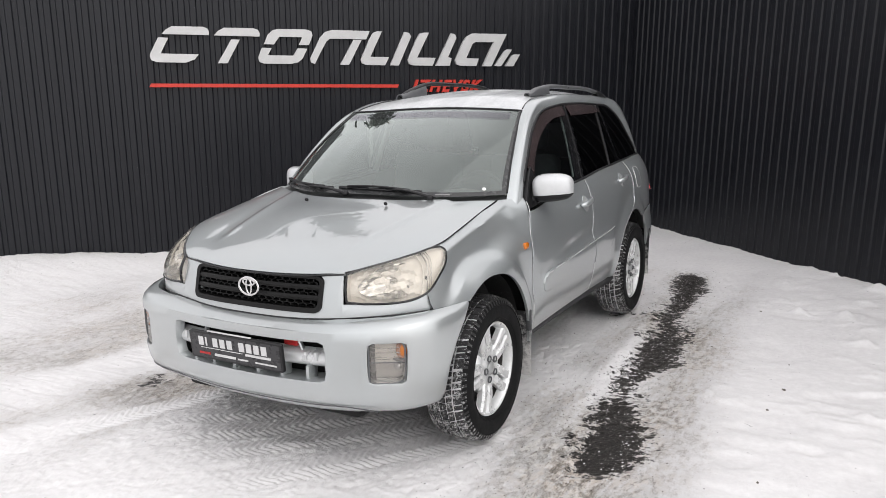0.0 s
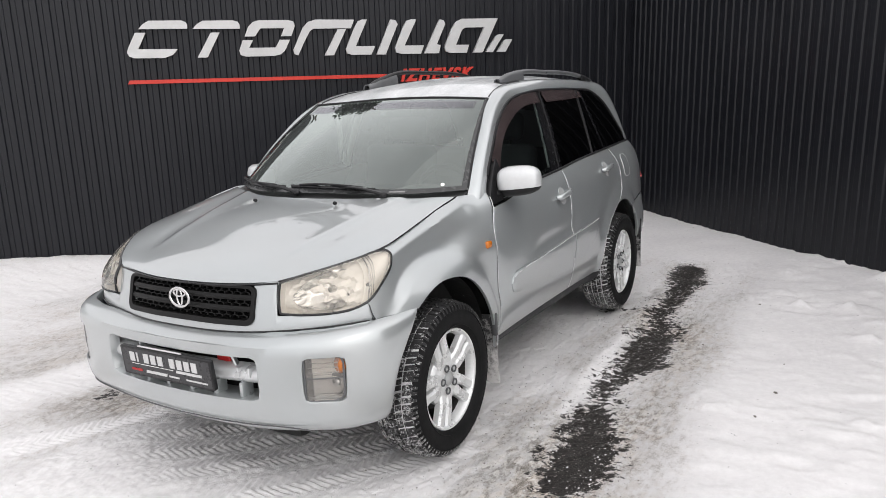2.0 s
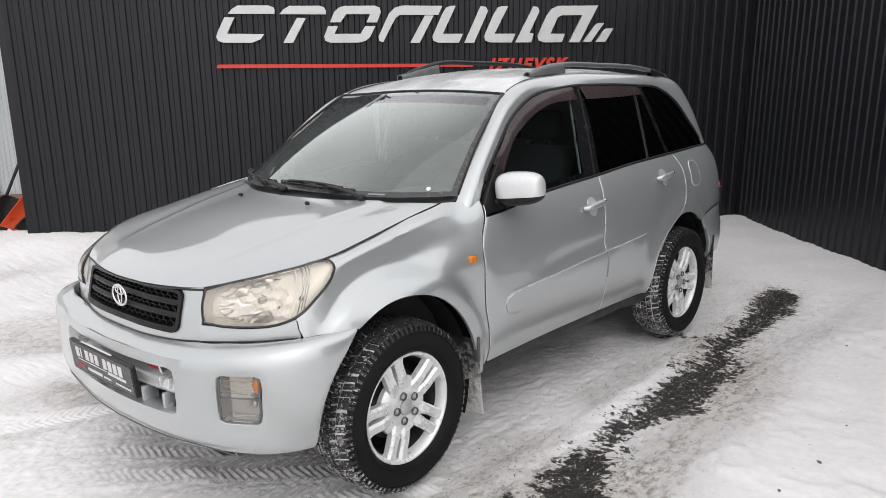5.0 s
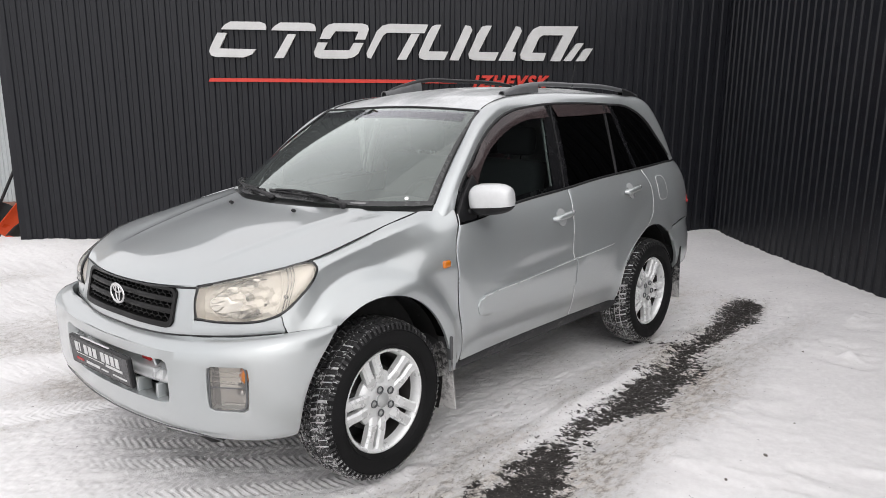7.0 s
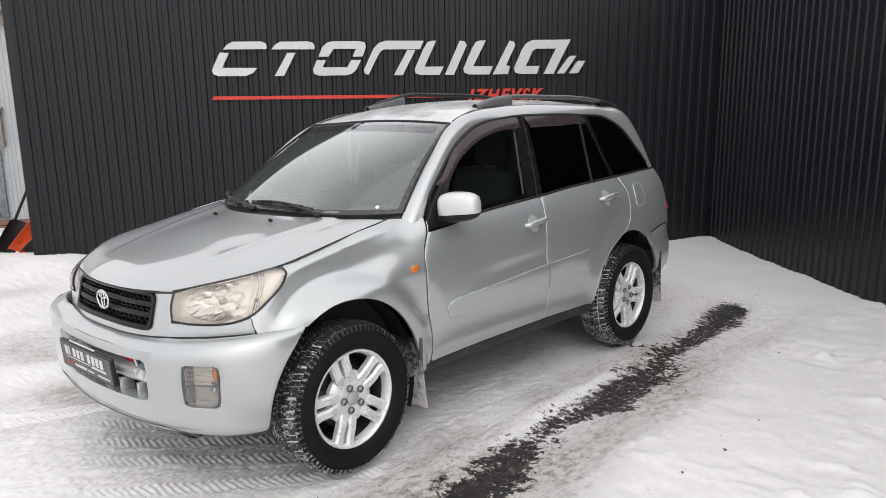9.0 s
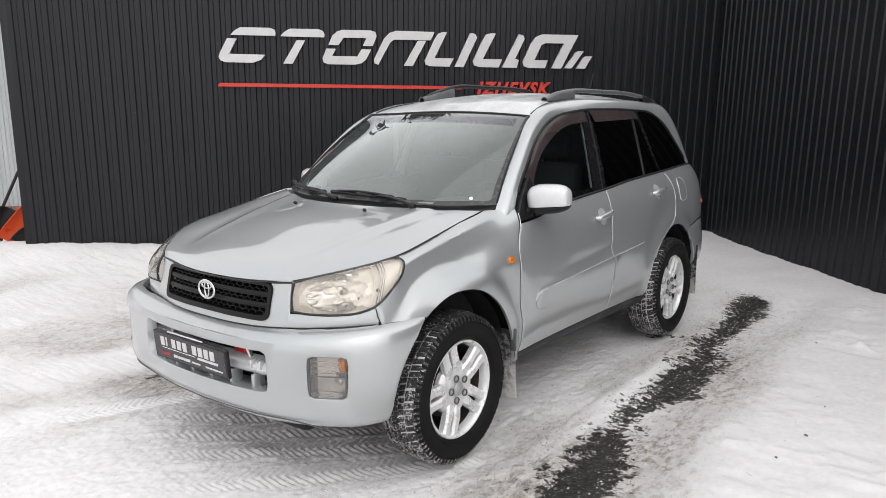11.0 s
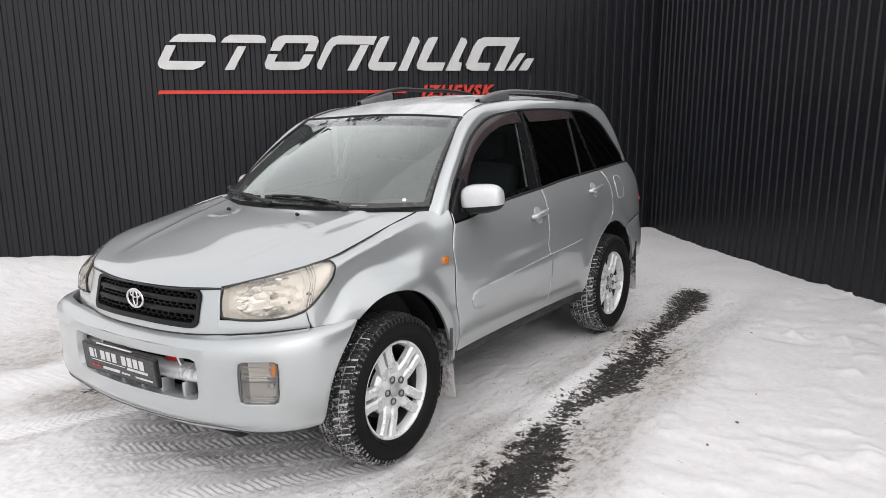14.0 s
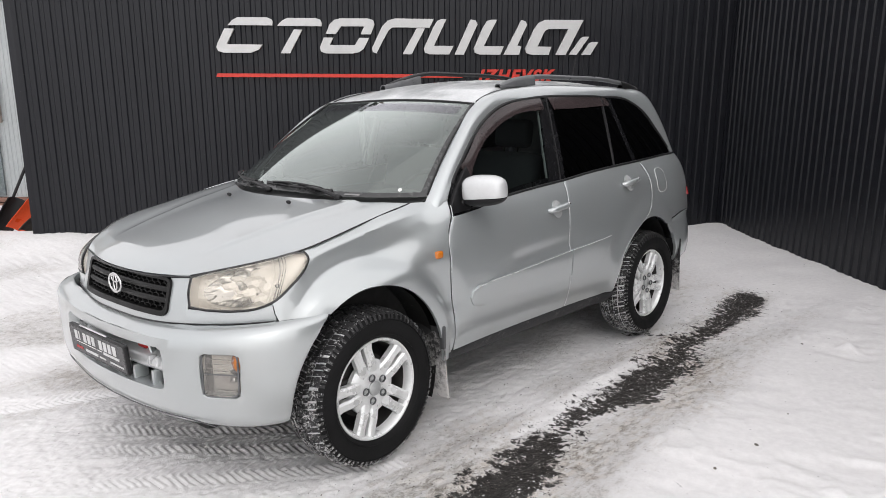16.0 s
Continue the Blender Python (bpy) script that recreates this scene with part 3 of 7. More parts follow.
def corrugated(name, length, parent_m, label, material, width=PITCH * 10, pitch=PITCH, top=WALL_TOP):
    """A wall of profiled sheets that hangs from x = -length to 0, its ribs towards -y; every sheet is a part."""
    wall = new(name)
    wall.matrix_world = parent_m
    tagged(wall, label, "wall", kind="structure")
    bm = bmesh.new()
    box(bm, -length, 0, 0.012, 0.16, WALL_FOOT, top)
    part("wall_core", bm, material, wall)
    count = int(math.ceil(length / width))
    meshes = {}
    for k in range(count):
        x1 = -k * width
        w = min(width, length + x1)
        key = round(w, 4)
        if key not in meshes:
            pts = []
            cells = int(round(w / pitch + 0.499))
            g = pitch / 0.115
            for c in range(cells):
                for fx0, d in ((0.0, 0.0), (0.036 * g, 0.0), (0.0385 * g, -0.0015 * g), (0.0465 * g, -0.0115 * g), (0.0490 * g, -0.0130 * g), (0.1000 * g, -0.0130 * g), (0.1025 * g, -0.0115 * g), (0.1105 * g, -0.0015 * g), (0.1130 * g, 0.0)):
                    if c * pitch + fx0 <= w + 1e-6:
                        pts.append((-c * pitch - fx0, d))
            pts.append((-w, pts[-1][1]))
            sh = bmesh.new()
            cols = []
            for x, d in pts:
                cols.append([sh.verts.new((x, d, WALL_FOOT)), sh.verts.new((x, d, top))])
            for a, b in zip(cols, cols[1:]):
                sh.faces.new((a[0], a[1], b[1], b[0]))
            bmesh.ops.recalc_face_normals(sh, faces=sh.faces[:])
            if sum(f.normal.y for f in sh.faces) > 0:
                bmesh.ops.reverse_faces(sh, faces=sh.faces[:])
            meshes[key] = mesh_of("profiled_sheet", sh, material, sharp=5)
        ob = part("profiled_sheet", meshes[key], None, wall)
        ob.location = (x1, -0.0012 * (k % 2), 0)
    return wall


back = corrugated("wall_back", 7.85, WALL, "dark graphite profiled steel wall", GRAPHITE)
bm = bmesh.new()
box(bm, -7.87, -7.80, -0.014, 0.17, WALL_FOOT, WALL_TOP)
part("corner_trim", bevelled(bm, 0.003), GRAPHITE, back)
CAPPING = simple("pale_cap_flashing", (0.50, 0.51, 0.52), (0.60, 0.61, 0.62), 0.4, 0.2, scale=6, bump=0.0)
right = corrugated("wall_right", 9.2, WALL @ Matrix.Translation((0, -9.2, 0)) @ Euler((0, 0, radians(-90))).to_matrix().to_4x4(), "dark graphite profiled steel wall", GRAPHITE)
right.matrix_world = WALL @ Euler((0, 0, radians(-90))).to_matrix().to_4x4() @ Matrix.Translation((9.2, 0, 0))
for owner, x0, x1 in ((back, -7.88, -0.06), (right, -9.2, 0.0)):
    bm = bmesh.new()
    box(bm, x0, x1, -0.045, 0.19, WALL_TOP + 0.003, WALL_TOP + 0.02)
    box(bm, x0, x1, -0.048, -0.036, WALL_TOP - 0.045, WALL_TOP + 0.02)
    part("cap_flashing", bm, CAPPING, owner, "pale folded steel flashing along the wall's top")

# ---- lettered sign on the wall: slanted white strokes, red line and small red letters ----
SIGNWHITE = simple("white_sign_face", (0.50, 0.50, 0.495), (0.58, 0.58, 0.575), 0.45, scale=6, bump=0.0)
SIGNRED = simple("red_sign_face", (0.50, 0.030, 0.018), (0.58, 0.040, 0.024), 0.45, scale=6, bump=0.0)
sign = thing("wall_sign", WALL, "white and red relief sign on the dark steel wall", "sign")
SHAPES = [
    [(-5.575, 2.138), (-5.53, 2.185), (-5.47, 2.218), (-5.16, 2.218), (-5.115, 2.20), (-5.103, 2.17), (-5.107, 2.136)],
    [(-5.611, 2.104), (-5.512, 2.102), (-5.598, 1.943), (-5.219, 1.938), (-5.265, 1.885), (-5.353, 1.852), (-5.64, 1.855), (-5.69, 1.872), (-5.708, 1.91), (-5.695, 1.95)],
    [(-5.056, 2.133), (-5.01, 2.18), (-4.95, 2.213), (-4.65, 2.213), (-4.60, 2.197), (-4.584, 2.165), (-4.587, 2.129)],
    [(-4.881, 2.095), (-4.793, 2.094), (-4.933, 1.848), (-5.033, 1.848)],
    [(-4.545, 2.051), (-4.50, 2.15), (-4.45, 2.195), (-4.39, 2.211), (-4.09, 2.211), (-4.035, 2.195), (-4.021, 2.15), (-4.064, 2.047), (-4.172, 2.047), (-4.133, 2.129), (-4.378, 2.130), (-4.439, 2.050)],
    [(-4.567, 2.013), (-4.464, 2.012), (-4.508, 1.935), (-4.236, 1.934), (-4.187, 2.011), (-4.082, 2.010), (-4.14, 1.90), (-4.19, 1.862), (-4.26, 1.847), (-4.55, 1.847), (-4.60, 1.865), (-4.612, 1.91)],
    [(-4.053, 1.905), (-4.045, 1.862), (-4.005, 1.848), (-3.94, 1.97), (-3.87, 2.09), (-3.83, 2.119), (-3.427, 2.118), (-3.385, 2.207), (-3.80, 2.212), (-3.88, 2.19), (-3.94, 2.13)],
    [(-3.568, 2.112), (-3.477, 2.112), (-3.625, 1.840), (-3.724, 1.840)],
    [(-3.492, 1.90), (-3.39, 2.12), (-3.345, 2.19), (-3.30, 2.207), (-3.246, 2.207), (-3.382, 1.929), (-3.168, 1.928), (-3.215, 1.838), (-3.43, 1.840), (-3.48, 1.858)],
    [(-3.155, 1.837), (-2.985, 2.205), (-2.93, 2.195), (-2.908, 2.155), (-3.055, 1.836)],
    [(-2.948, 1.90), (-2.85, 2.12), (-2.805, 2.19), (-2.76, 2.203), (-2.696, 2.203), (-2.838, 1.926), (-2.617, 1.925), (-2.655, 1.836), (-2.88, 1.838), (-2.935, 1.856)],
    [(-2.616, 1.836), (-2.430, 2.20), (-2.385, 2.19), (-2.366, 2.150), (-2.468, 1.934), (-2.424, 1.922), (-2.447, 1.836)],
    [(-2.379, 1.90), (-2.29, 2.10), (-2.24, 2.17), (-2.17, 2.203), (-1.744, 2.204), (-1.93, 1.833), (-2.041, 1.834), (-1.906, 2.109), (-2.13, 2.108), (-2.17, 2.085), (-2.245, 1.923), (-2.09, 1.921), (-2.12, 1.835), (-2.31, 1.835), (-2.365, 1.855)],
    [(-1.893, 1.836), (-1.808, 1.836), (-1.672, 2.028), (-1.733, 2.028), (-1.765, 2.010)],
    [(-1.752, 1.836), (-1.652, 1.836), (-1.570, 1.972), (-1.640, 1.972), (-1.672, 1.957)],
]
for k, poly in enumerate(SHAPES):
    bm = prism(bmesh.new(), poly, -0.055, -0.012)
    bmesh.ops.recalc_face_normals(bm, faces=bm.faces[:])
    bmesh.ops.triangulate(bm, faces=[f for f in bm.faces if len(f.verts) > 4])
    part("sign_stroke", bm, SIGNWHITE, sign, sharp=20)
bm = prism(bmesh.new(), [(-5.735, 1.600), (-3.07, 1.590), (-3.05, 1.625), (-5.715, 1.638)], -0.045, -0.012)
part("red_line", bm, SIGNRED, sign, "red relief line")
city = bpy.data.curves.new("city_letters", "FONT")
city.body, city.size, city.extrude, city.shear, city.space_character, city.offset = "IZHEVSK", 0.185, 0.018, 0.34, 1.24, 0.0075
letters = new("city_letters", city)
bpy.context.view_layer.update()
me = bpy.data.meshes.new_from_object(letters.evaluated_get(bpy.context.evaluated_depsgraph_get()))
bpy.data.objects.remove(letters)
me.materials.append(SIGNRED)
xs_ = [v.co.x for v in me.vertices]
fit_w = 0.86 / (max(xs_) - min(xs_))
me.transform(Matrix.Diagonal((fit_w, 1, 1, 1)))
letters = part("city_letters", me, None, sign, "small red relief letters")
letters.location, letters.rotation_euler = (-2.90, -0.030, 1.545), (math.pi / 2, 0, 0)

# ---- beyond the wall's free end: pale clad building, shovels ----
PALE = cladding_material("pale_galvanised_cladding", (0.34, 0.365, 0.37), (0.46, 0.48, 0.485))
shed_m = WALL @ pose(-8.0, 2.54, 0)
shed = corrugated("pale_building", 7.0, shed_m, "pale grey profiled steel building with a brick base", PALE, width=0.06 * 18, pitch=0.06, top=3.0)
BRICK = simple("worn_red_brick", (0.16, 0.085, 0.065), (0.23, 0.125, 0.095), 0.9, scale=30, bump=0.4)
WOOD = simple("weathered_brown_board", (0.22, 0.18, 0.155), (0.33, 0.285, 0.25), 0.8, scale=14, bump=0.3)
bm = bmesh.new()
box(bm, -7.0, 0, -0.10, 0.0, 2.63, 2.80)
box(bm, -7.0, 0, -0.20, 0.0, 2.80, 2.90)
part("eaves_board", bevelled(bm, 0.008), WOOD, shed, "brown timber eaves board")
bm = bmesh.new()
box(bm, -7.0, 0, -0.30, 0.3, 2.925, 3.10)
part("roof_snow", bevelled(bm, 0.05, 3), simple("roof_snow", (0.72, 0.72, 0.73), (0.80, 0.80, 0.81), 0.8, scale=8, bump=0.3), shed, "snow lying on the roof")
bm = bmesh.new()
tube(bm, [(-7.0 + 0.25 * k, -0.23, 2.83 - 0.02 * math.sin(k * 1.7) ** 2) for k in range(29)], 0.008, 6)
part("eaves_cable", bm, simple("cable_sleeve", (0.40, 0.34, 0.26), (0.5, 0.43, 0.34), 0.6, bump=0.0), shed)
rb = random.Random(9)
bbm = bmesh.new()
box(bbm, -0.118, 0.118, -0.05, 0.05, -0.031, 0.031)
brick_mesh = mesh_of("brick", bevelled(bbm, 0.006), BRICK)
for row in range(3):
    for k in range(28):
        ob = part("brick", brick_mesh, None, shed)
        ob.location = (-0.12 - 0.25 * k - 0.125 * (row % 2), -0.03 + rb.uniform(-0.004, 0.004), -0.285 + 0.074 * row)
bm = bmesh.new()
for x0, x1, z0, z1 in ((-2.10, -1.28, 1.40, 1.47), (-2.10, -1.28, 0.95, 1.04), (-1.38, -1.28, 1.04, 1.40), (-2.10, -2.0, 1.04, 1.40), (-2.0, -1.38, 1.20, 1.235)):
    box(bm, x0, x1, -0.085, -0.02, z0, z1)
shed_window = part("shed_window", bevelled(bm, 0.006), WOOD, shed, "small timber-framed window")
bm = bmesh.new()
box(bm, -2.14, -1.25, -0.13, -0.02, 1.475, 1.51)
part("window_hood", bevelled(bm, 0.006), PALE, shed_window, "pale sheet hood")
bm = bmesh.new()
box(bm, -2.0, -1.38, -0.05, -0.03, 1.04, 1.40)
part("shed_pane", bm, DARKGLASS, shed_window)
bm = bmesh.new()
for k in range(6):
    box(bm, -2.10 + 0.125 * k, -1.985 + 0.125 * k, -0.040 - 0.006 * (k % 2), -0.024, -0.08, 0.90)
part("sheet_offcut", bevelled(bm, 0.004), simple("blue_grey_sheet", (0.10, 0.125, 0.13), (0.22, 0.25, 0.26), 0.35, 0.3, bump=0.05), shed, "blue-grey sheet metal panel")


def shovel(name, m, label, blade_mat, size, handle_mat, length):
    """A snow scoop: a dished blade with a rolled edge, and a round handle, leaning on the wall."""
    ob = thing(name, m, label, "shovel", "shovels by the wall")
    w, h = size
    U, V = np.meshgrid(np.linspace(-1, 1, 13), np.linspace(0, 1, 12), indexing="ij")
    P = np.stack([U * w / 2 * (1 - 0.10 * V), 0.06 * (1 - np.abs(U) ** 2.5) + 0.04 * np.sin(np.pi * V * 0.9), V * h], -1)
    part("blade", lip(sheet(P, False), 0.008, 0.002), blade_mat, ob)
    bm = bmesh.new()
    tube(bm, [(0, 0.12, h * 0.45), (0, 0.13, h), (0, 0.13 + 0.05, length)], 0.017, 10)
    part("handle", bm, handle_mat, ob)
    bm = bmesh.new()
    tube(bm, [(-0.06, 0.18, length), (0.06, 0.18, length)], 0.016, 8)
    part("grip", bm, handle_mat, ob)
    return ob


ORANGE = simple("orange_red_plastic", (0.62, 0.07, 0.02), (0.72, 0.10, 0.03), 0.35, scale=9, bump=0.05)
LEAN = lambda x, y, z, tilt, turn: WALL @ Matrix.Translation((x, y, z)) @ Euler((0, radians(tilt), 0)).to_matrix().to_4x4() @ Euler((0, 0, radians(turn))).to_matrix().to_4x4()  # noqa: E731
shovel("snow_shovel", LEAN(-8.36, 0.26, -0.19, 30, 45), "black plastic snow shovel leaning on the wall's end", BLACK, (0.22, 0.48), BLACK, 1.0)
shovel("snow_shovel", LEAN(-8.18, 0.30, -0.17, 40, 15), "orange-red plastic snow scoop beside the wall", ORANGE, (0.30, 0.46), STEEL, 0.7)
shovel("coal_shovel", LEAN(-8.06, 0.24, -0.17, 52, 40), "worn dark steel shovel blade leaning low against the wall", STEEL, (0.22, 0.28), STEEL, 0.35)

BORDER = simple("black_glass_print", (0.032, 0.033, 0.034), (0.045, 0.046, 0.047), 0.25, bump=0.0)
SCUTTLE = simple("grey_scuttle_plastic", (0.040, 0.041, 0.042), (0.060, 0.061, 0.062), 0.45, bump=0.1, scale=40)
SCUTTLEMARK = simple("faded_label", (0.16, 0.16, 0.16), (0.24, 0.24, 0.24), 0.5, bump=0.0)
GRILLE = simple("black_grille_plastic", (0.004, 0.004, 0.004), (0.007, 0.007, 0.007), 0.42, bump=0.0, spec=0.22)
SHELL = simple("pale_silver_shell", (0.54, 0.55, 0.555), (0.62, 0.63, 0.635), 0.34, 0.3, scale=5, bump=0.0, coat=0.7)
# pale colour that stands in for sky highlights on rounded panel edges
EDGE = simple("edge_highlight", (0.58, 0.59, 0.60), (0.66, 0.67, 0.68), 0.35, 0.3, bump=0.0)

# ---- the car: its own axes, x to its left side, y to its tail, z up, from the middle of the front axle on the ground ----
CAR = pose(0.0071, -0.0084, -0.0387, -1.37, -2.2, 0)
car = thing("car", CAR, "silver five-door compact off-road car parked on packed snow", "car")
HUB_X, FRONT_Y, REAR_Y = 0.835, 0.0, 2.49

shoulder_z = cubic([(-0.60, 0.905), (-0.45, 0.94), (-0.25, 0.992), (0.06, 1.058), (0.38, 1.118), (0.56, 1.116), (1.06, 1.096), (1.55, 1.124), (2.0, 1.154), (2.48, 1.175), (3.0, 1.197), (3.3, 1.20)])
belt_z = cubic([(0.50, 1.035), (0.70, 1.052), (1.06, 1.092), (1.26, 1.106), (1.55, 1.122), (1.85, 1.145), (2.18, 1.162), (2.48, 1.173), (3.0, 1.192), (3.3, 1.195)])
shoulder_x = cubic([(-0.60, 0.62), (-0.45, 0.665), (-0.25, 0.703), (0.38, 0.697), (0.56, 0.760), (0.9, 0.768), (1.55, 0.762), (2.2, 0.750), (2.6, 0.738), (3.0, 0.717), (3.2, 0.69)])
widest = cubic([(-0.6, 0.77), (-0.45, 0.790), (-0.33, 0.832), (-0.2, 0.856), (0.2, 0.862), (0.6, 0.858), (1.5, 0.858), (2.4, 0.863), (2.75, 0.858), (2.95, 0.842), (3.1, 0.815), (3.25, 0.76)])
ARCHES = ((-0.01, 0.355, 0.430, 0.460), (2.47, 0.357, 0.405, 0.455))


def glass_x(y, z):
    return 0.757 - 0.31 * (z - 1.11) - 0.03 * np.maximum(0, y - 2.2) ** 1.5 + 0.01 * np.sin(np.pi * (z - 1.11) / 0.49)


def side_x(y, z):
    """The half width of the painted side at a place along the car and a height."""
    s = np.maximum(0.0, shoulder_z(y) - z)
    roll = 1 - np.exp(-s / 0.115)
    step = 0.30 * smooth(0.0, 0.04, s) + 0.13 * smooth(0.03, 0.12, s) + 0.57 * smooth(0.10, 0.27, s)
    w = smooth(-0.40, -0.12, y) * smooth(0.64, 0.10, y)
    x = shoulder_x(y) + (widest(y) - shoulder_x(y)) * (roll * (1 - w) + step * w)
    x = x - 0.06 * np.clip((0.60 - z) / 0.23, 0, 2) ** 2
    over = z - (0.700 + 0.057 * (y - 0.85))
    x = x + 0.007 * np.where(over > 0, np.exp(-(over / 0.026) ** 2), np.exp(-(over / 0.16) ** 2)) * smooth(0.70, 1.20, y) * smooth(2.02, 1.80, y)
    x = x - 0.0085 * np.exp(-((over - 0.046) / 0.054) ** 2) * smooth(0.86, 1.10, y) * smooth(1.62, 1.54, y)
    for (y0, z0, a, b), flare in zip(ARCHES, (1.0, 0.45)):
        rho = np.sqrt(((y - y0) / a) ** 2 + ((z - z0) / b) ** 2)
        x = x - 0.018 * flare * np.clip((rho - 1.14) / 0.10, 0, 1) * np.clip(1 - (rho - 1.32) / 0.25, 0, 1) * np.clip((z - 0.45) / 0.2, 0, 1) * np.clip((y + 0.42) / 0.15, 0, 1)
        x = x + flare * (0.006 + 0.05 * np.clip((0.6 - z) / 0.23, 0, 1.5) ** 2) * np.exp(-(np.maximum(0, rho - 1.06) / 0.10) ** 2) * np.clip((y + 0.42) / 0.15, 0, 1)
    return x


def on_side(Y, Z, side, proud=0.0):
    return np.stack([side * (side_x(Y, Z) + proud), Y, Z], -1)


def between(yf, yr, zb, zt, nu, nv):
    """Places of a panel between two upright edges y(z) and two lengthwise edges z(y)."""
    u, v = np.meshgrid(np.linspace(0, 1, nu), np.linspace(0, 1, nv), indexing="ij")
    Y, Z = 1.0 + 0 * u, 0.7 + 0 * u
    Y = yf(Z) * (1 - u) + yr(Z) * u
    for _ in range(25):
        Z = zb(Y) * (1 - v) + zt(Y) * v
        Y = 0.5 * Y + 0.5 * (yf(Z) * (1 - u) + yr(Z) * u)
    return Y, Z


def fan(arch, outer, inner_r, nv):
    """Places of a panel that runs from a wheel arch out to an edge."""
    y0, z0, a, b = arch
    d = outer - (y0, z0)
    th, r1 = np.arctan2(d[:, 1], d[:, 0]), np.linalg.norm(d, axis=1)
    r0 = 1 / np.sqrt((np.cos(th) / a) ** 2 + (np.sin(th) / b) ** 2)
    r0 = np.minimum(np.maximum(r0, inner_r(th)), r1 - 0.002)
    v = np.linspace(0, 1, nv) ** 1.3
    r = r0[:, None] * (1 - v) + r1[:, None] * v
    return y0 + r * np.cos(th)[:, None], z0 + r * np.sin(th)[:, None]


def quarter(outer, nv):
    """Places of the rear quarter panel: from the wheel arch, or the bumper's top edge behind it, out to the panel's edge."""
    (y0, z0, a, b), (cy, cz) = ARCHES[1], (2.75, 0.45)
    d = outer - (cy, cz)
    r1 = np.linalg.norm(d, axis=1)
    c, sn = d[:, 0] / r1, d[:, 1] / r1
    qa, qb, qc = (c / a) ** 2 + (sn / b) ** 2, c * (cy - y0) / a**2 + sn * (cz - z0) / b**2, ((cy - y0) / a) ** 2 + ((cz - z0) / b) ** 2 - 1
    r0 = (-qb + np.sqrt(qb**2 - qa * qc)) / qa
    ledge = (0.717 + 0.1 * (cy - y0) - cz) / np.maximum(sn - 0.1 * c, 0.1)
    r0 = np.minimum(np.where(c > -0.45, np.maximum(r0, ledge), r0), r1 - 0.002)
    v = np.linspace(0, 1, nv) ** 1.3
    r = r0[:, None] * (1 - v) + r1[:, None] * v
    return cy + r * c[:, None], cz + r * sn[:, None]


GAP = 0.0055
door_front = cubic([(0.36, 0.548), (0.40, 0.540), (0.60, 0.508), (0.75, 0.492), (0.89, 0.487), (0.98, 0.512), (1.045, 0.548), (1.12, 0.566)])
door_split = cubic([(0.36, 1.512), (0.60, 1.500), (0.725, 1.498), (0.90, 1.505), (1.00, 1.520), (1.13, 1.552)])
door_rear = cubic([(0.36, 2.030), (0.40, 2.034), (0.50, 2.058), (0.625, 2.112), (0.70, 2.185), (0.76, 2.285), (0.82, 2.40), (0.89, 2.478), (1.0, 2.505), (1.10, 2.49), (1.18, 2.466)])
sill_z = cubic([(0.4, 0.366), (0.54, 0.376), (1.5, 0.394), (2.05, 0.384), (2.2, 0.38)])

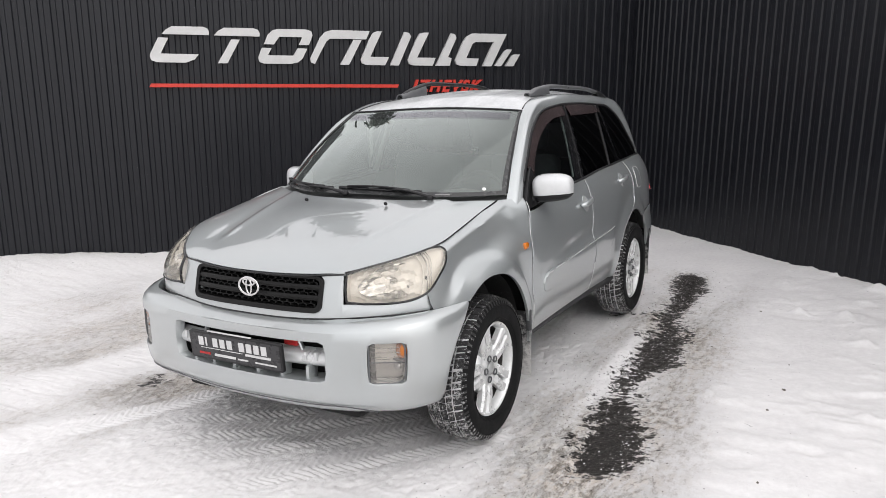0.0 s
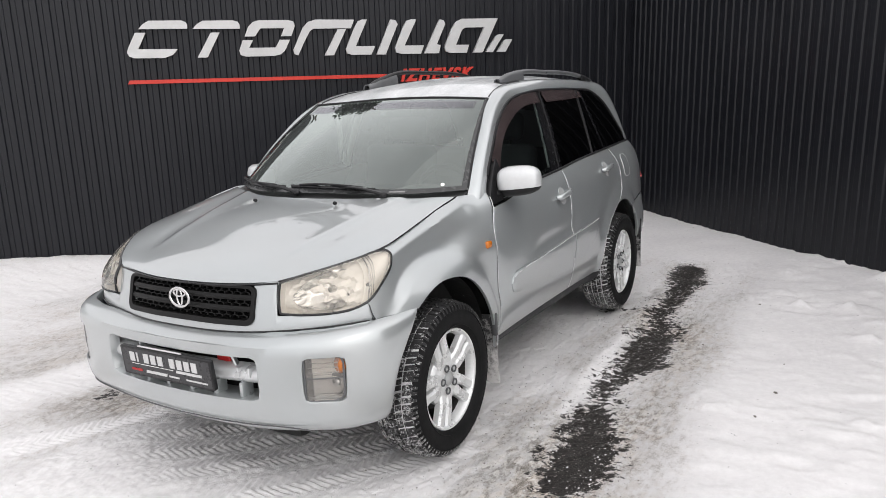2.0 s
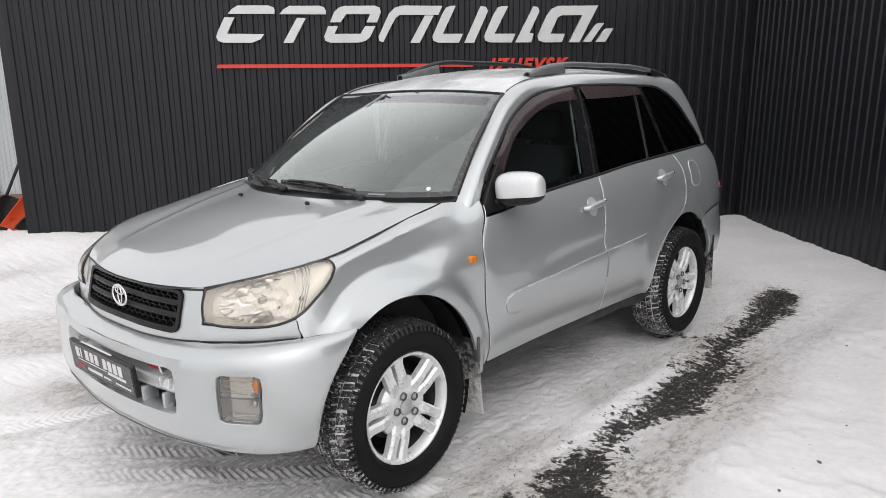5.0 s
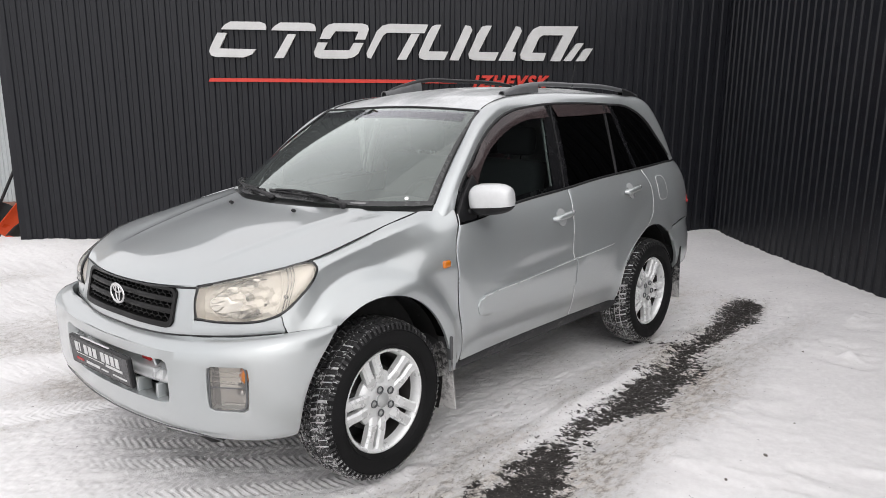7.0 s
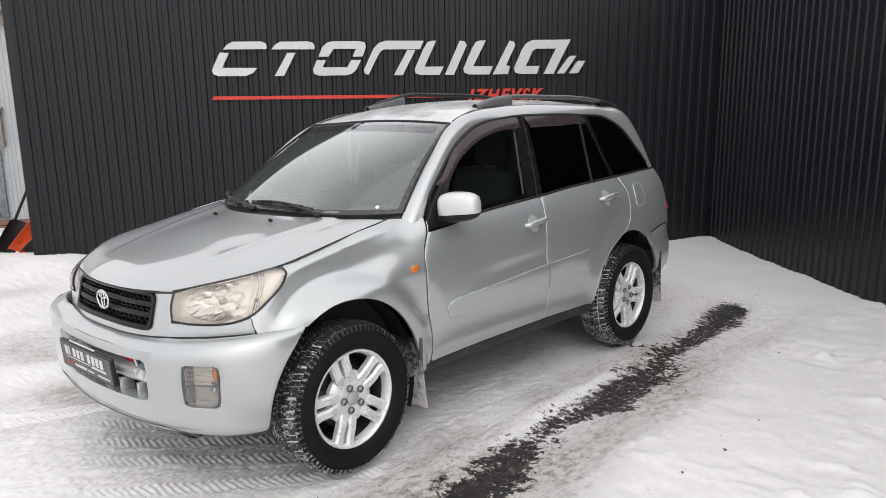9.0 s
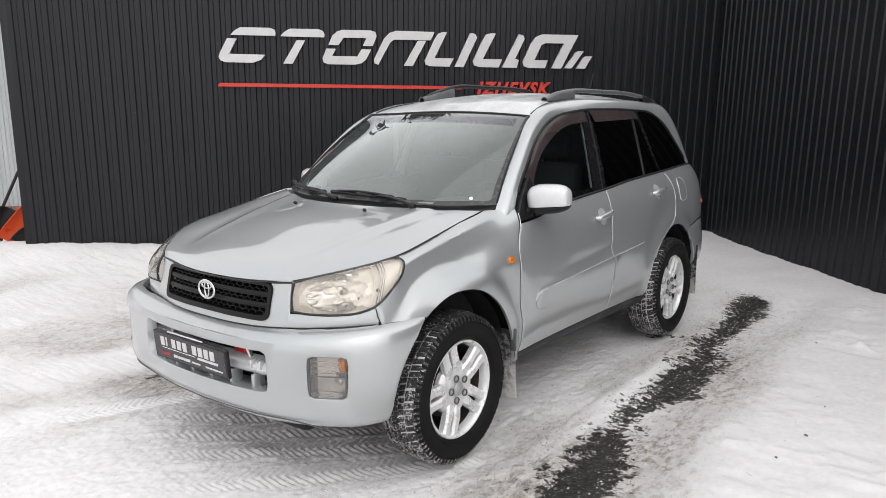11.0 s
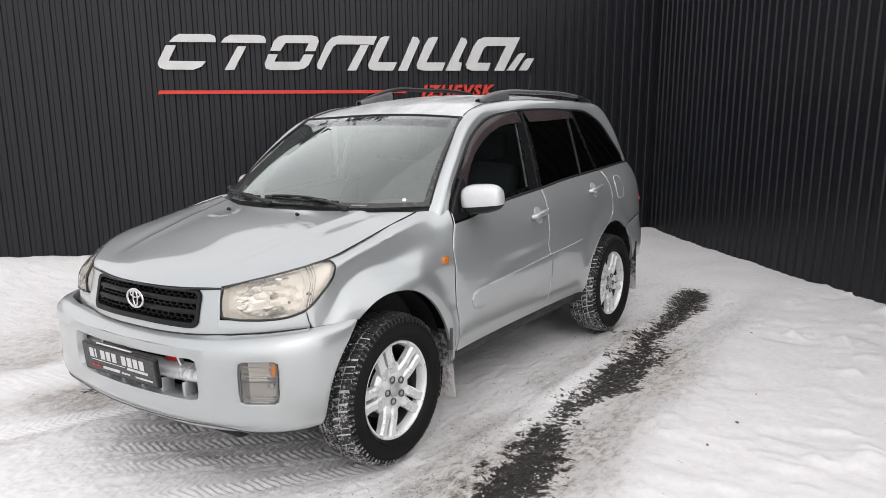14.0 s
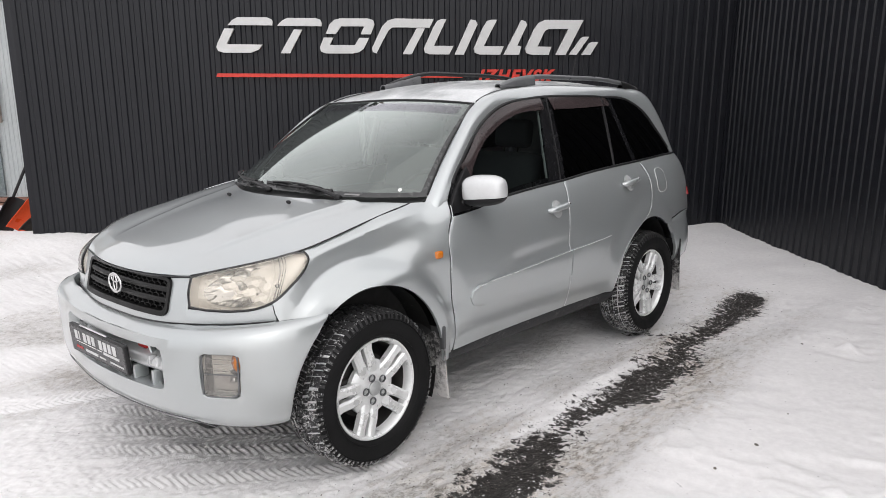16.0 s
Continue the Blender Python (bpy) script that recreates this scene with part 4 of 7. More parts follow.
for side in (1, -1):
    flip = side < 0
    # front wing
    edge = resample([(0.532, 0.372), (0.532, 0.40), (0.500, 0.60), (0.484, 0.75), (0.479, 0.89), (0.504, 0.98), (0.540, 1.045), (0.556, 1.108), (0.38, 1.115), (0.22, 1.087), (0.06, 1.055), (-0.1, 1.023), (-0.243, 0.990), (-0.262, 0.943), (-0.33, 0.885), (-0.40, 0.842), (-0.446, 0.812), (-0.446, 0.775), (-0.436, 0.744)], 120)
    Y, Z = fan(ARCHES[0], edge, lambda th: np.where(th > radians(112), (0.743 - 0.355) / np.sin(np.maximum(th, 0.3)), 0.0), 30)
    part("front_wing", lip(sheet(on_side(Y, Z, side), not flip), 0.014), PAINT, car)
    # doors
    Y, Z = between(lambda z: door_front(z) + GAP, lambda z: door_split(z), sill_z, belt_z, 48, 40)
    front_door = part("front_door", lip(sheet(on_side(Y, Z, side), flip), 0.014), PAINT, car)
    Y, Z = between(lambda z: door_split(z) + GAP, lambda z: door_rear(z), sill_z, belt_z, 30, 26)
    rear_door = part("rear_door", lip(sheet(on_side(Y, Z, side), flip), 0.014), PAINT, car)
    # rear quarter
    edge = resample([(2.118, 0.628), (2.19, 0.700), (2.29, 0.760), (2.406, 0.820), (2.484, 0.89), (2.511, 1.0), (2.496, 1.10), (2.474, 1.173), (2.75, 1.183), (3.0, 1.192), (3.05, 1.19), (3.07, 1.10), (3.09, 1.0), (3.12, 0.88), (3.15, 0.793)], 60)[::-1]
    Y, Z = quarter(edge, 14)
    part("rear_quarter_panel", lip(sheet(on_side(Y, Z, side), not flip), 0.014), PAINT, car)
    # door moulding pressed over both doors
    mould_top = cubic([(0.62, 0.632), (0.630, 0.657), (0.66, 0.680), (0.72, 0.690), (1.0, 0.707), (1.49, 0.738), (1.97, 0.760)])
    mould_low = cubic([(0.62, 0.628), (0.630, 0.604), (0.66, 0.588), (0.75, 0.580), (1.0, 0.580), (1.47, 0.588), (1.8, 0.615), (1.9, 0.66), (1.97, 0.755)])
    for owner, y0, y1 in ((front_door, 0.622, 1.494), (rear_door, 1.508, 1.968)):
        n = 40
        Y, Z = np.meshgrid(np.linspace(y0, y1, n) if y0 > 1 else 0.622 + (y1 - 0.622) * np.linspace(0, 1, n) ** 1.7, np.linspace(0, 1, 7), indexing="ij")
        v = Z
        Z = mould_low(Y) * (1 - v) + mould_top(Y) * v
        fade = np.clip((1.97 - Y) / 0.40, 0.0, 1) * np.clip((Y - 0.60) / 0.06, 0.0, 1)
        part("door_moulding", lip(sheet(on_side(Y, Z, side, 0.0015 + 0.014 * fade * (0.30 + 0.70 * v)), flip), 0.016, 0.003), PAINT, owner)
    # pale tube paints the highlight along the moulding's top edge
    for owner, y0, y1 in ((front_door, 0.64, 1.494), (rear_door, 1.508, 1.95)):
        ys_ = np.linspace(y0, y1, 40)
        part("moulding_edge", tube(bmesh.new(), [(side * (float(side_x(y, mould_top(y))) + 0.0005 + 0.014 * min(1, (1.97 - y) / 0.40) * min(1, (y - 0.60) / 0.06)), y, float(mould_top(y)) - 0.001) for y in ys_], 0.0022, 6), EDGE, owner)
    # sill
    Y, V = np.meshgrid(np.linspace(0.435, 2.075, 40), np.linspace(0, 1, 8), indexing="ij")
    Z = (sill_z(Y) - 0.006) * (1 - V) + 0.292 * V
    P = np.stack([side * (side_x(Y, sill_z(Y)) - 0.012 - 0.075 * V**2), Y, Z], -1)
    part("sill", lip(sheet(P, not flip), 0.02), SILL, car, "dark grey plastic sill with road dirt")


# A pillar, roof edge and D pillar in one frame on each side
RIM_IN = [(0.714, 0.440, 1.085), (0.706, 0.480, 1.130), (0.668, 0.61, 1.264), (0.629, 0.755, 1.393), (0.575, 0.985, 1.562), (0.540, 1.17, 1.618), (0.508, 1.45, 1.648), (0.498, 1.80, 1.660), (0.496, 2.2, 1.660), (0.505, 2.60, 1.645), (0.540, 2.86, 1.618), (0.590, 2.965, 1.48), (0.630, 3.03, 1.34), (0.672, 3.085, 1.192)]
RIM_OUT = [(0.766, 0.548, 1.070), (0.760, 0.566, 1.112), (0.737, 0.626, 1.20), (0.708, 0.736, 1.305), (0.654, 0.945, 1.466), (0.628, 1.10, 1.540), (0.610, 1.45, 1.594), (0.606, 1.75, 1.604), (0.607, 2.2, 1.597), (0.614, 2.55, 1.568), (0.640, 2.73, 1.486), (0.672, 2.84, 1.372), (0.697, 2.935, 1.272), (0.716, 2.995, 1.196)]
rim_in, rim_out = curve3(RIM_IN), curve3(RIM_OUT)
RIM_T = np.linspace(0, 1, len(RIM_IN))
match_in = cubic(list(zip(RIM_T, np.r_[0, np.cumsum(np.linalg.norm(np.diff(np.array(RIM_IN), axis=0), axis=1))] / np.linalg.norm(np.diff(np.array(RIM_IN), axis=0), axis=1).sum())))
match_out = cubic(list(zip(RIM_T, np.r_[0, np.cumsum(np.linalg.norm(np.diff(np.array(RIM_OUT), axis=0), axis=1))] / np.linalg.norm(np.diff(np.array(RIM_OUT), axis=0), axis=1).sum())))
for side in (1, -1):
    s = np.linspace(0, 1, 90)
    A, B = rim_in(match_in(s)), rim_out(match_out(s))
    v = np.linspace(0, 1, 9)[None, :, None]
    P = A[:, None] * (1 - v) + B[:, None] * v
    across = B - A
    along = np.gradient((A + B) / 2, axis=0)
    nrm = np.cross(along, across)
    nrm /= np.linalg.norm(nrm, axis=1, keepdims=True)
    nrm *= np.sign(nrm[:, :1])
    P = P + (np.sin(np.pi * v) * 0.20 * np.linalg.norm(across, axis=1)[:, None, None]) * nrm[:, None]
    P[..., 0] *= side
    part("body_side_frame", lip(sheet(P, side > 0), 0.012, 0.002), PAINT, car)

# roof skin
U, V = np.meshgrid(np.linspace(-1, 1, 41), np.linspace(0, 1, 36), indexing="ij")
edge_t = np.linspace(0, 1, 200)
edge_p = rim_in(edge_t)
Y = 0.992 + (2.93 - 0.992) * V - 0.012 * (1 - U**2) * (1 - V)
ex, ez = np.interp(Y, edge_p[:, 1], edge_p[:, 0]), np.interp(Y, edge_p[:, 1], edge_p[:, 2])
crown = cubic([(0.97, 0.036), (1.3, 0.046), (1.7, 0.050), (2.3, 0.050), (2.93, 0.03)])(Y)
Z = ez - 0.004 + crown * (1 - np.abs(U) ** 2.4)
ditch = np.exp(-((np.abs(U) - 0.93) / 0.025) ** 2) * 0.006
part("roof", lip(sheet(np.stack([U * (ex - 0.004), Y, Z - ditch], -1)), 0.012), FROSTED, car, "silver roof skin with a thin frost")
for side in (1, -1):
    ys = np.linspace(1.02, 2.80, 40)
    pts = [(side * (np.interp(y, edge_p[:, 1], edge_p[:, 0]) - 0.004), y, np.interp(y, edge_p[:, 1], edge_p[:, 2]) - 0.004) for y in ys]
    part("roof_ditch_strip", tube(bmesh.new(), pts, 0.006, 6), BLACK, car, "black rubber roof strip")

# bonnet
bon_edge = curve3([(0.448, -0.618, 0.914), (0.50, -0.568, 0.926), (0.58, -0.462, 0.948), (0.655, -0.345, 0.972), (0.694, -0.254, 0.991), (0.702, -0.1, 1.022), (0.700, 0.06, 1.056), (0.694, 0.22, 1.087), (0.692, 0.372, 1.114)])
bon_mid = fair([(0, -0.693, 0.900), (0, -0.668, 0.928), (0, -0.60, 0.960), (0, -0.52, 0.985), (0, -0.45, 1.005), (0, -0.35, 1.031), (0, -0.25, 1.055), (0, -0.15, 1.078), (0, -0.05, 1.100), (0, 0.09, 1.128)], 5)
U, V = np.meshgrid(np.linspace(-1, 1, 141), np.linspace(0, 1, 64), indexing="ij")
E, M = bon_edge(V**0.95), bon_mid(V)
w = np.abs(U)
front = np.clip(1 - V / 0.15, 0, 1)
X = U * E[..., 0]
Y = M[..., 1] + (E[..., 1] - M[..., 1]) * w**2.2
Z = M[..., 2] + (E[..., 2] - M[..., 2]) * w**2.6
crease = np.minimum((0.447 + 0.155 * Y) / E[..., 0], 0.97)
held = smooth(-0.56, -0.34, Y) * smooth(0.34, 0.20, Y)
inward = (crease - w) * E[..., 0]
Z = Z + 0.0075 * held * np.where(inward > 0, np.exp(-np.maximum(inward, 0) / 0.085), smooth(-0.034, 0.0, inward)) - 0.003 * held * np.exp(-((inward + 0.06) / 0.035) ** 2)
part("bonnet", lip(sheet(np.stack([X, Y, Z], -1)), 0.016), PAINT, car)

# panel gaps: dark tubes round the bonnet; pale tubes paint highlights on the door edges
for side in (1, -1):
    edge = bon_edge(np.linspace(0.0, 1, 50))
    part("bonnet_gap", tube(bmesh.new(), [(side * (x + 0.003), y, z - (0.001 if side > 0 else 0.008)) for x, y, z in edge], 0.0034, 6), TRIM, car)
    for name, of, z0, z1 in (("front_door_gap", lambda z: door_front(z) + GAP / 2, 0.39, 1.09), ("middle_door_gap", lambda z: door_split(z) + GAP / 2, 0.40, 1.11), ("rear_door_gap", lambda z: door_rear(z) + GAP / 2, 0.40, 1.16)):
        zs_ = np.linspace(z0, z1, 46)
        part(name, tube(bmesh.new(), [(side * (float(side_x(of(z), z)) - 0.0012), float(of(z)), z) for z in zs_], 0.0023, 6), EDGE, car)
front = np.stack([X[:, 0], Y[:, 0] - 0.001, Z[:, 0] - 0.008], -1)
part("bonnet_front_gap", tube(bmesh.new(), front, 0.0045, 6), TRIM, car)

# windscreen and its black border
U, V = np.meshgrid(np.linspace(-1, 1, 81), np.linspace(0, 1, 26), indexing="ij")


def screen(u, v, out=0.0):
    w = np.abs(u)
    low = np.stack([u * 0.703, 0.165 + 0.315 * w**4.1, 1.142 - 0.010 * w**2], -1)
    top = np.stack([u * 0.573, 0.978 + 0.006 * w**2, 1.585 - 0.024 * w**2], -1)
    p = low * (1 - v[..., None]) + top * v[..., None]
    p[..., 1] -= 0.024 * np.sin(np.pi * v) * (1 - 0.25 * w**2) + out * 0.5
    p[..., 2] += 0.021 * np.sin(np.pi * v) * (1 - 0.25 * w**2) + out * 0.8
    return p


uu = np.linspace(-1, 1, 41)
hx = np.interp(0.99, edge_p[:, 1], edge_p[:, 0])
edge_roof = np.stack([uu * (hx - 0.004), 0.998 - 0.012 * (1 - uu**2), np.interp(0.99, edge_p[:, 1], edge_p[:, 2]) - 0.002 + 0.0365 * (1 - np.abs(uu) ** 2.4)], -1)
glass_top = screen(uu, np.ones(41), 0.002)
part("roof_header", sheet(np.stack([glass_top, glass_top * 0.5 + edge_roof * 0.5 + (0, 0, 0.002), edge_roof], 1)), FROSTED, car)
windscreen = part("windscreen", sheet(screen(U, V)), WSHIELD, car, "greenish windscreen glass reflecting the sky")
windscreen.visible_shadow = False
border = (np.abs(U[:-1, :-1] + 0.0125) < 0.972) & (V[:-1, :-1] > 0.03) & (V[:-1, :-1] < 0.99)
part("windscreen_border", sheet(screen(U, V, 0.004), drop=border), BORDER, windscreen, "black printed glass border")
bm = bmesh.new()
for k in (-1, 1):
    tube(bm, [tuple(p) for p in screen(np.full(24, k * 1.0), np.linspace(0.02, 1, 24), 0.002)], 0.006, 6)
tube(bm, [tuple(p) for p in screen(np.linspace(-1, 1, 24), np.full(24, 1.0), 0.002)], 0.006, 6)
part("windscreen_seal", bm, BLACK, windscreen)
U2, V2 = np.meshgrid(np.linspace(-0.955, 0.905, 61), np.linspace(0.86, 0.955, 9), indexing="ij")
band = part("shade_band", sheet(screen(U2, V2, 0.005)), SHADE, windscreen, "purplish shade band along the top")
band.visible_shadow = False
bm = bmesh.new()
bmesh.ops.create_uvsphere(bm, u_segments=14, v_segments=8, radius=1, matrix=Matrix.LocRotScale(Vector(screen(np.array([0.0]), np.array([0.80]), -0.006)[0]), Euler((radians(28), 0, 0)), (0.022, 0.032, 0.004)))
part("mirror_mount", bm, GREYPLASTIC, windscreen, "grey mirror mount on the glass")
bm = bmesh.new()
bmesh.ops.create_circle(bm, cap_ends=True, radius=0.010, segments=20)
bmesh.ops.transform(bm, verts=bm.verts[:], matrix=Matrix.Translation(Vector(screen(np.array([0.885]), np.array([0.065]), 0.004)[0])) @ Euler((radians(48), 0, radians(28))).to_matrix().to_4x4())
part("round_sticker", bm, WHITE, windscreen, "small white round sticker")

bm = bmesh.new()
sheet(screen(*np.meshgrid(np.linspace(0.60, 0.70, 6), np.linspace(0.012, 0.024, 3), indexing="ij"), 0.006), bm=bm)
part("pale_label", lip(bm, 0.001, 0.0), SCUTTLEMARK, windscreen, "small pale label at the foot of the glass")

# scuttle below the screen
U, V = np.meshgrid(np.linspace(-1, 1, 31), np.linspace(0, 1, 5), indexing="ij")
w = np.abs(U)
P = np.stack([U * 0.70, 0.075 + 0.305 * w**1.85 + V * 0.13, 1.105 - 0.006 * w**2 + 0.032 * V**1.5], -1)
part("scuttle_panel", lip(sheet(P), 0.03, 0.0), SCUTTLE, car, "dark grey plastic scuttle panel")


def on_screen(u, v, out):
    return screen(np.array([u]), np.array([v]), out)[0]


def wiper(pivot, tip, heel, toe):
    """An arm from its pivot to the blade's middle, and a sprung blade laid along the foot of the screen; (u, v) places."""
    a, b = np.array(pivot), np.array(tip)
    pts = [on_screen(*(a * (1 - k) + b * k), 0.018 + 0.016 * math.sin(math.pi * min(k * 1.3, 1)) ) for k in np.linspace(0, 1, 9)]
    ob = part("wiper", tube(bmesh.new(), pts, [0.017, 0.015, 0.012, 0.011, 0.010, 0.009, 0.008, 0.007, 0.006], 8, flat=0.6), BLACK, car, "black windscreen wiper")
    a, b = np.array(heel), np.array(toe)
    line_ = lambda k, out: on_screen(*(a * (1 - k) + b * k), out)  # noqa: E731
    part("blade", tube(bmesh.new(), [line_(k, 0.010) for k in np.linspace(0, 1, 22)], 0.007, 6, flat=1.5), TRIM, ob)
    part("bridge", tube(bmesh.new(), [line_(k, 0.016 + 0.016 * math.sin(math.pi * k)) for k in np.linspace(0.12, 0.88, 16)], 0.006, 6), BLACK, ob)
    for k0 in (0.25, 0.75):
        part("yoke", tube(bmesh.new(), [line_(k0 + d, 0.012 + 0.012 * (1 - abs(d) / 0.16)) for d in (-0.16, -0.06, 0.0, 0.06, 0.16)], 0.0045, 6), BLACK, ob)
    bm = bmesh.new()
    bmesh.ops.create_uvsphere(bm, u_segments=12, v_segments=8, radius=0.02, matrix=Matrix.LocRotScale(on_screen(*pivot, 0.012), None, (1, 1, 0.8)))
    part("pivot_cap", bm, BLACK, ob)


wiper((-0.14, -0.012), (-0.66, 0.050), (-0.97, 0.035), (-0.30, 0.040))
wiper((0.58, -0.015), (0.14, 0.050), (-0.24, 0.045), (0.50, 0.030))
for x in (-0.258, 0.245):
    bm = bmesh.new()
    bmesh.ops.create_uvsphere(bm, u_segments=10, v_segments=6, radius=0.010, matrix=Matrix.LocRotScale((x, 0.02, 1.121), Euler((radians(-20), 0, 0)), (0.8, 1.4, 0.9)))
    part("washer_nozzle", bm, BLACK, car)

# front panel round the grille, under the bonnet's edge and the headlamps
fascia = curve3([(0, -0.712, 0), (0.2, -0.706, 0), (0.36, -0.680, 0), (0.47, -0.640, 0), (0.57, -0.590, 0), (0.66, -0.530, 0), (0.752, -0.446, 0), (0.788, -0.428, 0)])
fx = fascia(np.linspace(0, 1, 300))


def front_y(x, z):
    return np.interp(np.abs(x), fx[:, 0], fx[:, 1]) + 0.28 * (z - 0.755) * np.clip(1.6 - 2 * np.abs(x), 0.3, 1)


xs = np.unique(np.r_[np.linspace(-0.757, 0.757, 61), -0.352, 0.352, -0.448, 0.448].round(4))
rows = np.array([0.0, 0.14, 0.29, 0.5, 0.75, 0.94, 1.0])
Xg, Vg = np.meshgrid(xs, rows, indexing="ij")
low = 0.698 + 0.030 * (np.abs(Xg) / 0.77) ** 2
top = np.where(np.abs(Xg) <= 0.4481, 0.898 + 0.07 * np.abs(Xg) ** 2, 0.781 + 0.03 * np.clip((np.abs(Xg) - 0.60) / 0.15, 0, 1) ** 2)
Zg = low + (top - low) * Vg
P = np.stack([Xg, front_y(Xg, Zg) - 0.004 * np.sin(np.pi * Vg) + 0.012 * np.clip((np.abs(Xg) - 0.742) / 0.02, 0, 1), Zg], -1)
mid = (np.abs((xs[:-1] + xs[1:]) / 2) < 0.352)[:, None] & ((rows[:-1] > 0.2) & (rows[:-1] < 0.90))[None]
part("front_panel", lip(sheet(P, drop=mid), 0.025), PAINT, car)

# grille
bm = bmesh.new()


def rounded(hw, z0, z1, r, n=5):
    pts = []
    for cx, cz, a in ((hw - r, z0 + r, -90), (hw - r, z1 - r, 0), (-hw + r, z1 - r, 90), (-hw + r, z0 + r, 180)):
        pts += [(cx + r * math.cos(radians(a + 90 * k / n)), cz + r * math.sin(radians(a + 90 * k / n))) for k in range(n + 1)]
    return pts


def rounded_fine(hw, z0, z1, r, n=5, along=28, up=5):
    """The same outline with its straight edges divided, to be bent over a curved front."""
    pts, out = rounded(hw, z0, z1, r, n), []
    for k, a in enumerate(pts):
        b = pts[(k + 1) % len(pts)]
        m = 1 if k % (n + 1) < n else (up if abs(b[0] - a[0]) < 1e-6 else along)
        out += [(a[0] + (b[0] - a[0]) * i / m, a[1] + (b[1] - a[1]) * i / m) for i in range(m)]
    return out


outer, inner = rounded_fine(0.368, 0.744, 0.896, 0.030), rounded_fine(0.350, 0.764, 0.884, 0.022)
ring = [[bm.verts.new((x, float(front_y(x, z)) - d, z)) for x, z in pts] for pts, d in ((outer, -0.004), (outer, 0.013), (inner, 0.010), (inner, -0.03))]
for a, b in zip(ring, ring[1:]):
    for k in range(len(a)):
        bm.faces.new((a[k], a[(k + 1) % len(a)], b[(k + 1) % len(a)], b[k]))
grille = part("grille", bm, GRILLE, car, "black honeycomb radiator grille")
for z in (0.805, 0.848):
    P = np.stack(np.meshgrid(np.linspace(-0.35, 0.35, 31), [0, 1, 2, 3, 4], indexing="ij"), -1)
    zz = z + np.array([-0.012, -0.010, 0, 0.010, 0.012])[P[..., 1].astype(int)]
    dd = np.array([0.02, -0.004, -0.008, -0.004, 0.02])[P[..., 1].astype(int)]
    part("grille_bar", sheet(np.stack([P[..., 0], front_y(P[..., 0], zz) + dd, zz], -1)), GRILLE, grille)
bm = bmesh.new()
for row, zc in enumerate((0.7735, 0.787, 0.8195, 0.8335, 0.8625, 0.876)):
    for k in range(-9, 10):
        x = (k + 0.5 * (row % 2)) * 0.0395
        if abs(x) > 0.330:
            continue
        rings = []
        for rr, d in ((0.0236, 0.002), (0.0180, 0.000), (0.0180, 0.024)):
            rings.append([bm.verts.new((x + rr * math.sin(radians(60 * i)), float(front_y(x, zc)) + d, zc + rr * 0.40 * math.cos(radians(60 * i)))) for i in range(6)])
        for a, b in zip(rings, rings[1:]):
            for i in range(6):
                bm.faces.new((a[i], a[(i + 1) % 6], b[(i + 1) % 6], b[i]))
part("honeycomb_mesh", bm, GRILLE, grille)
P = np.stack(np.meshgrid(np.linspace(-0.35, 0.35, 21), [0.765, 0.895], indexing="ij"), -1)
part("radiator_shadow_panel", sheet(np.stack([P[..., 0], front_y(P[..., 0], P[..., 1]) + 0.03, P[..., 1]], -1)), DARK, grille)


def oval(bm, cx, y, cz, a, b, r, n=36):
    pts = [(cx + a * math.cos(2 * math.pi * k / n), y, cz + b * math.sin(2 * math.pi * k / n)) for k in range(n)]
    rings = []
    for k in range(n):
        d = Vector((-a * math.sin(2 * math.pi * k / n), 0, b * math.cos(2 * math.pi * k / n))).normalized()
        out = d.cross(Vector((0, 1, 0)))
        rings.append([bm.verts.new(Vector(pts[k]) + r * (math.cos(t) * out + 0.7 * math.sin(t) * Vector((0, -1, 0)))) for t in (2 * math.pi * j / 8 for j in range(8))])
    for k in range(n):
        for j in range(8):
            bm.faces.new((rings[k][j], rings[(k + 1) % n][j], rings[(k + 1) % n][(j + 1) % 8], rings[k][(j + 1) % 8]))


bm = bmesh.new()
oval(bm, 0, -0.716, 0.834, 0.056, 0.039, 0.0056)
oval(bm, 0, -0.714, 0.852, 0.034, 0.014, 0.0040)
oval(bm, 0, -0.715, 0.834, 0.015, 0.034, 0.0040)
bmesh.ops.transform(bm, verts=bm.verts[:], matrix=Matrix.Translation((0, -0.005, 0)))
part("oval_badge", bm, CHROME, grille, "chrome oval badge")

# front bumper
plan = curve3([(0, -0.800, 0), (0.25, -0.786, 0), (0.43, -0.757, 0), (0.60, -0.694, 0), (0.74, -0.604, 0), (0.815, -0.500, 0), (0.850, -0.390, 0), (0.862, -0.280, 0), (0.862, -0.20, 0)])
pl = plan(np.linspace(0, 1, 800))
arc = np.r_[0, np.cumsum(np.linalg.norm(np.diff(pl, axis=0), axis=1))]
s_of_x = lambda x: float(np.interp(x, pl[:500, 0], arc[:500]))  # noqa: E731
BZ = np.array([0.742, 0.737, 0.728, 0.711, 0.682, 0.642, 0.600, 0.552, 0.508, 0.466, 0.432, 0.393, 0.362, 0.338, 0.322, 0.314])
BD = np.array([0.080, 0.058, 0.032, 0.013, 0.003, 0.000, 0.000, 0.001, 0.002, 0.004, 0.007, 0.014, 0.028, 0.046, 0.070, 0.11])
marks = [0, s_of_x(0.43), s_of_x(0.60), s_of_x(0.742)]
ss = np.unique(np.r_[np.linspace(0, marks[1], 15), np.linspace(marks[1], marks[2], 7), np.linspace(marks[2], marks[3], 7)].round(5))
n_fix = len(ss)
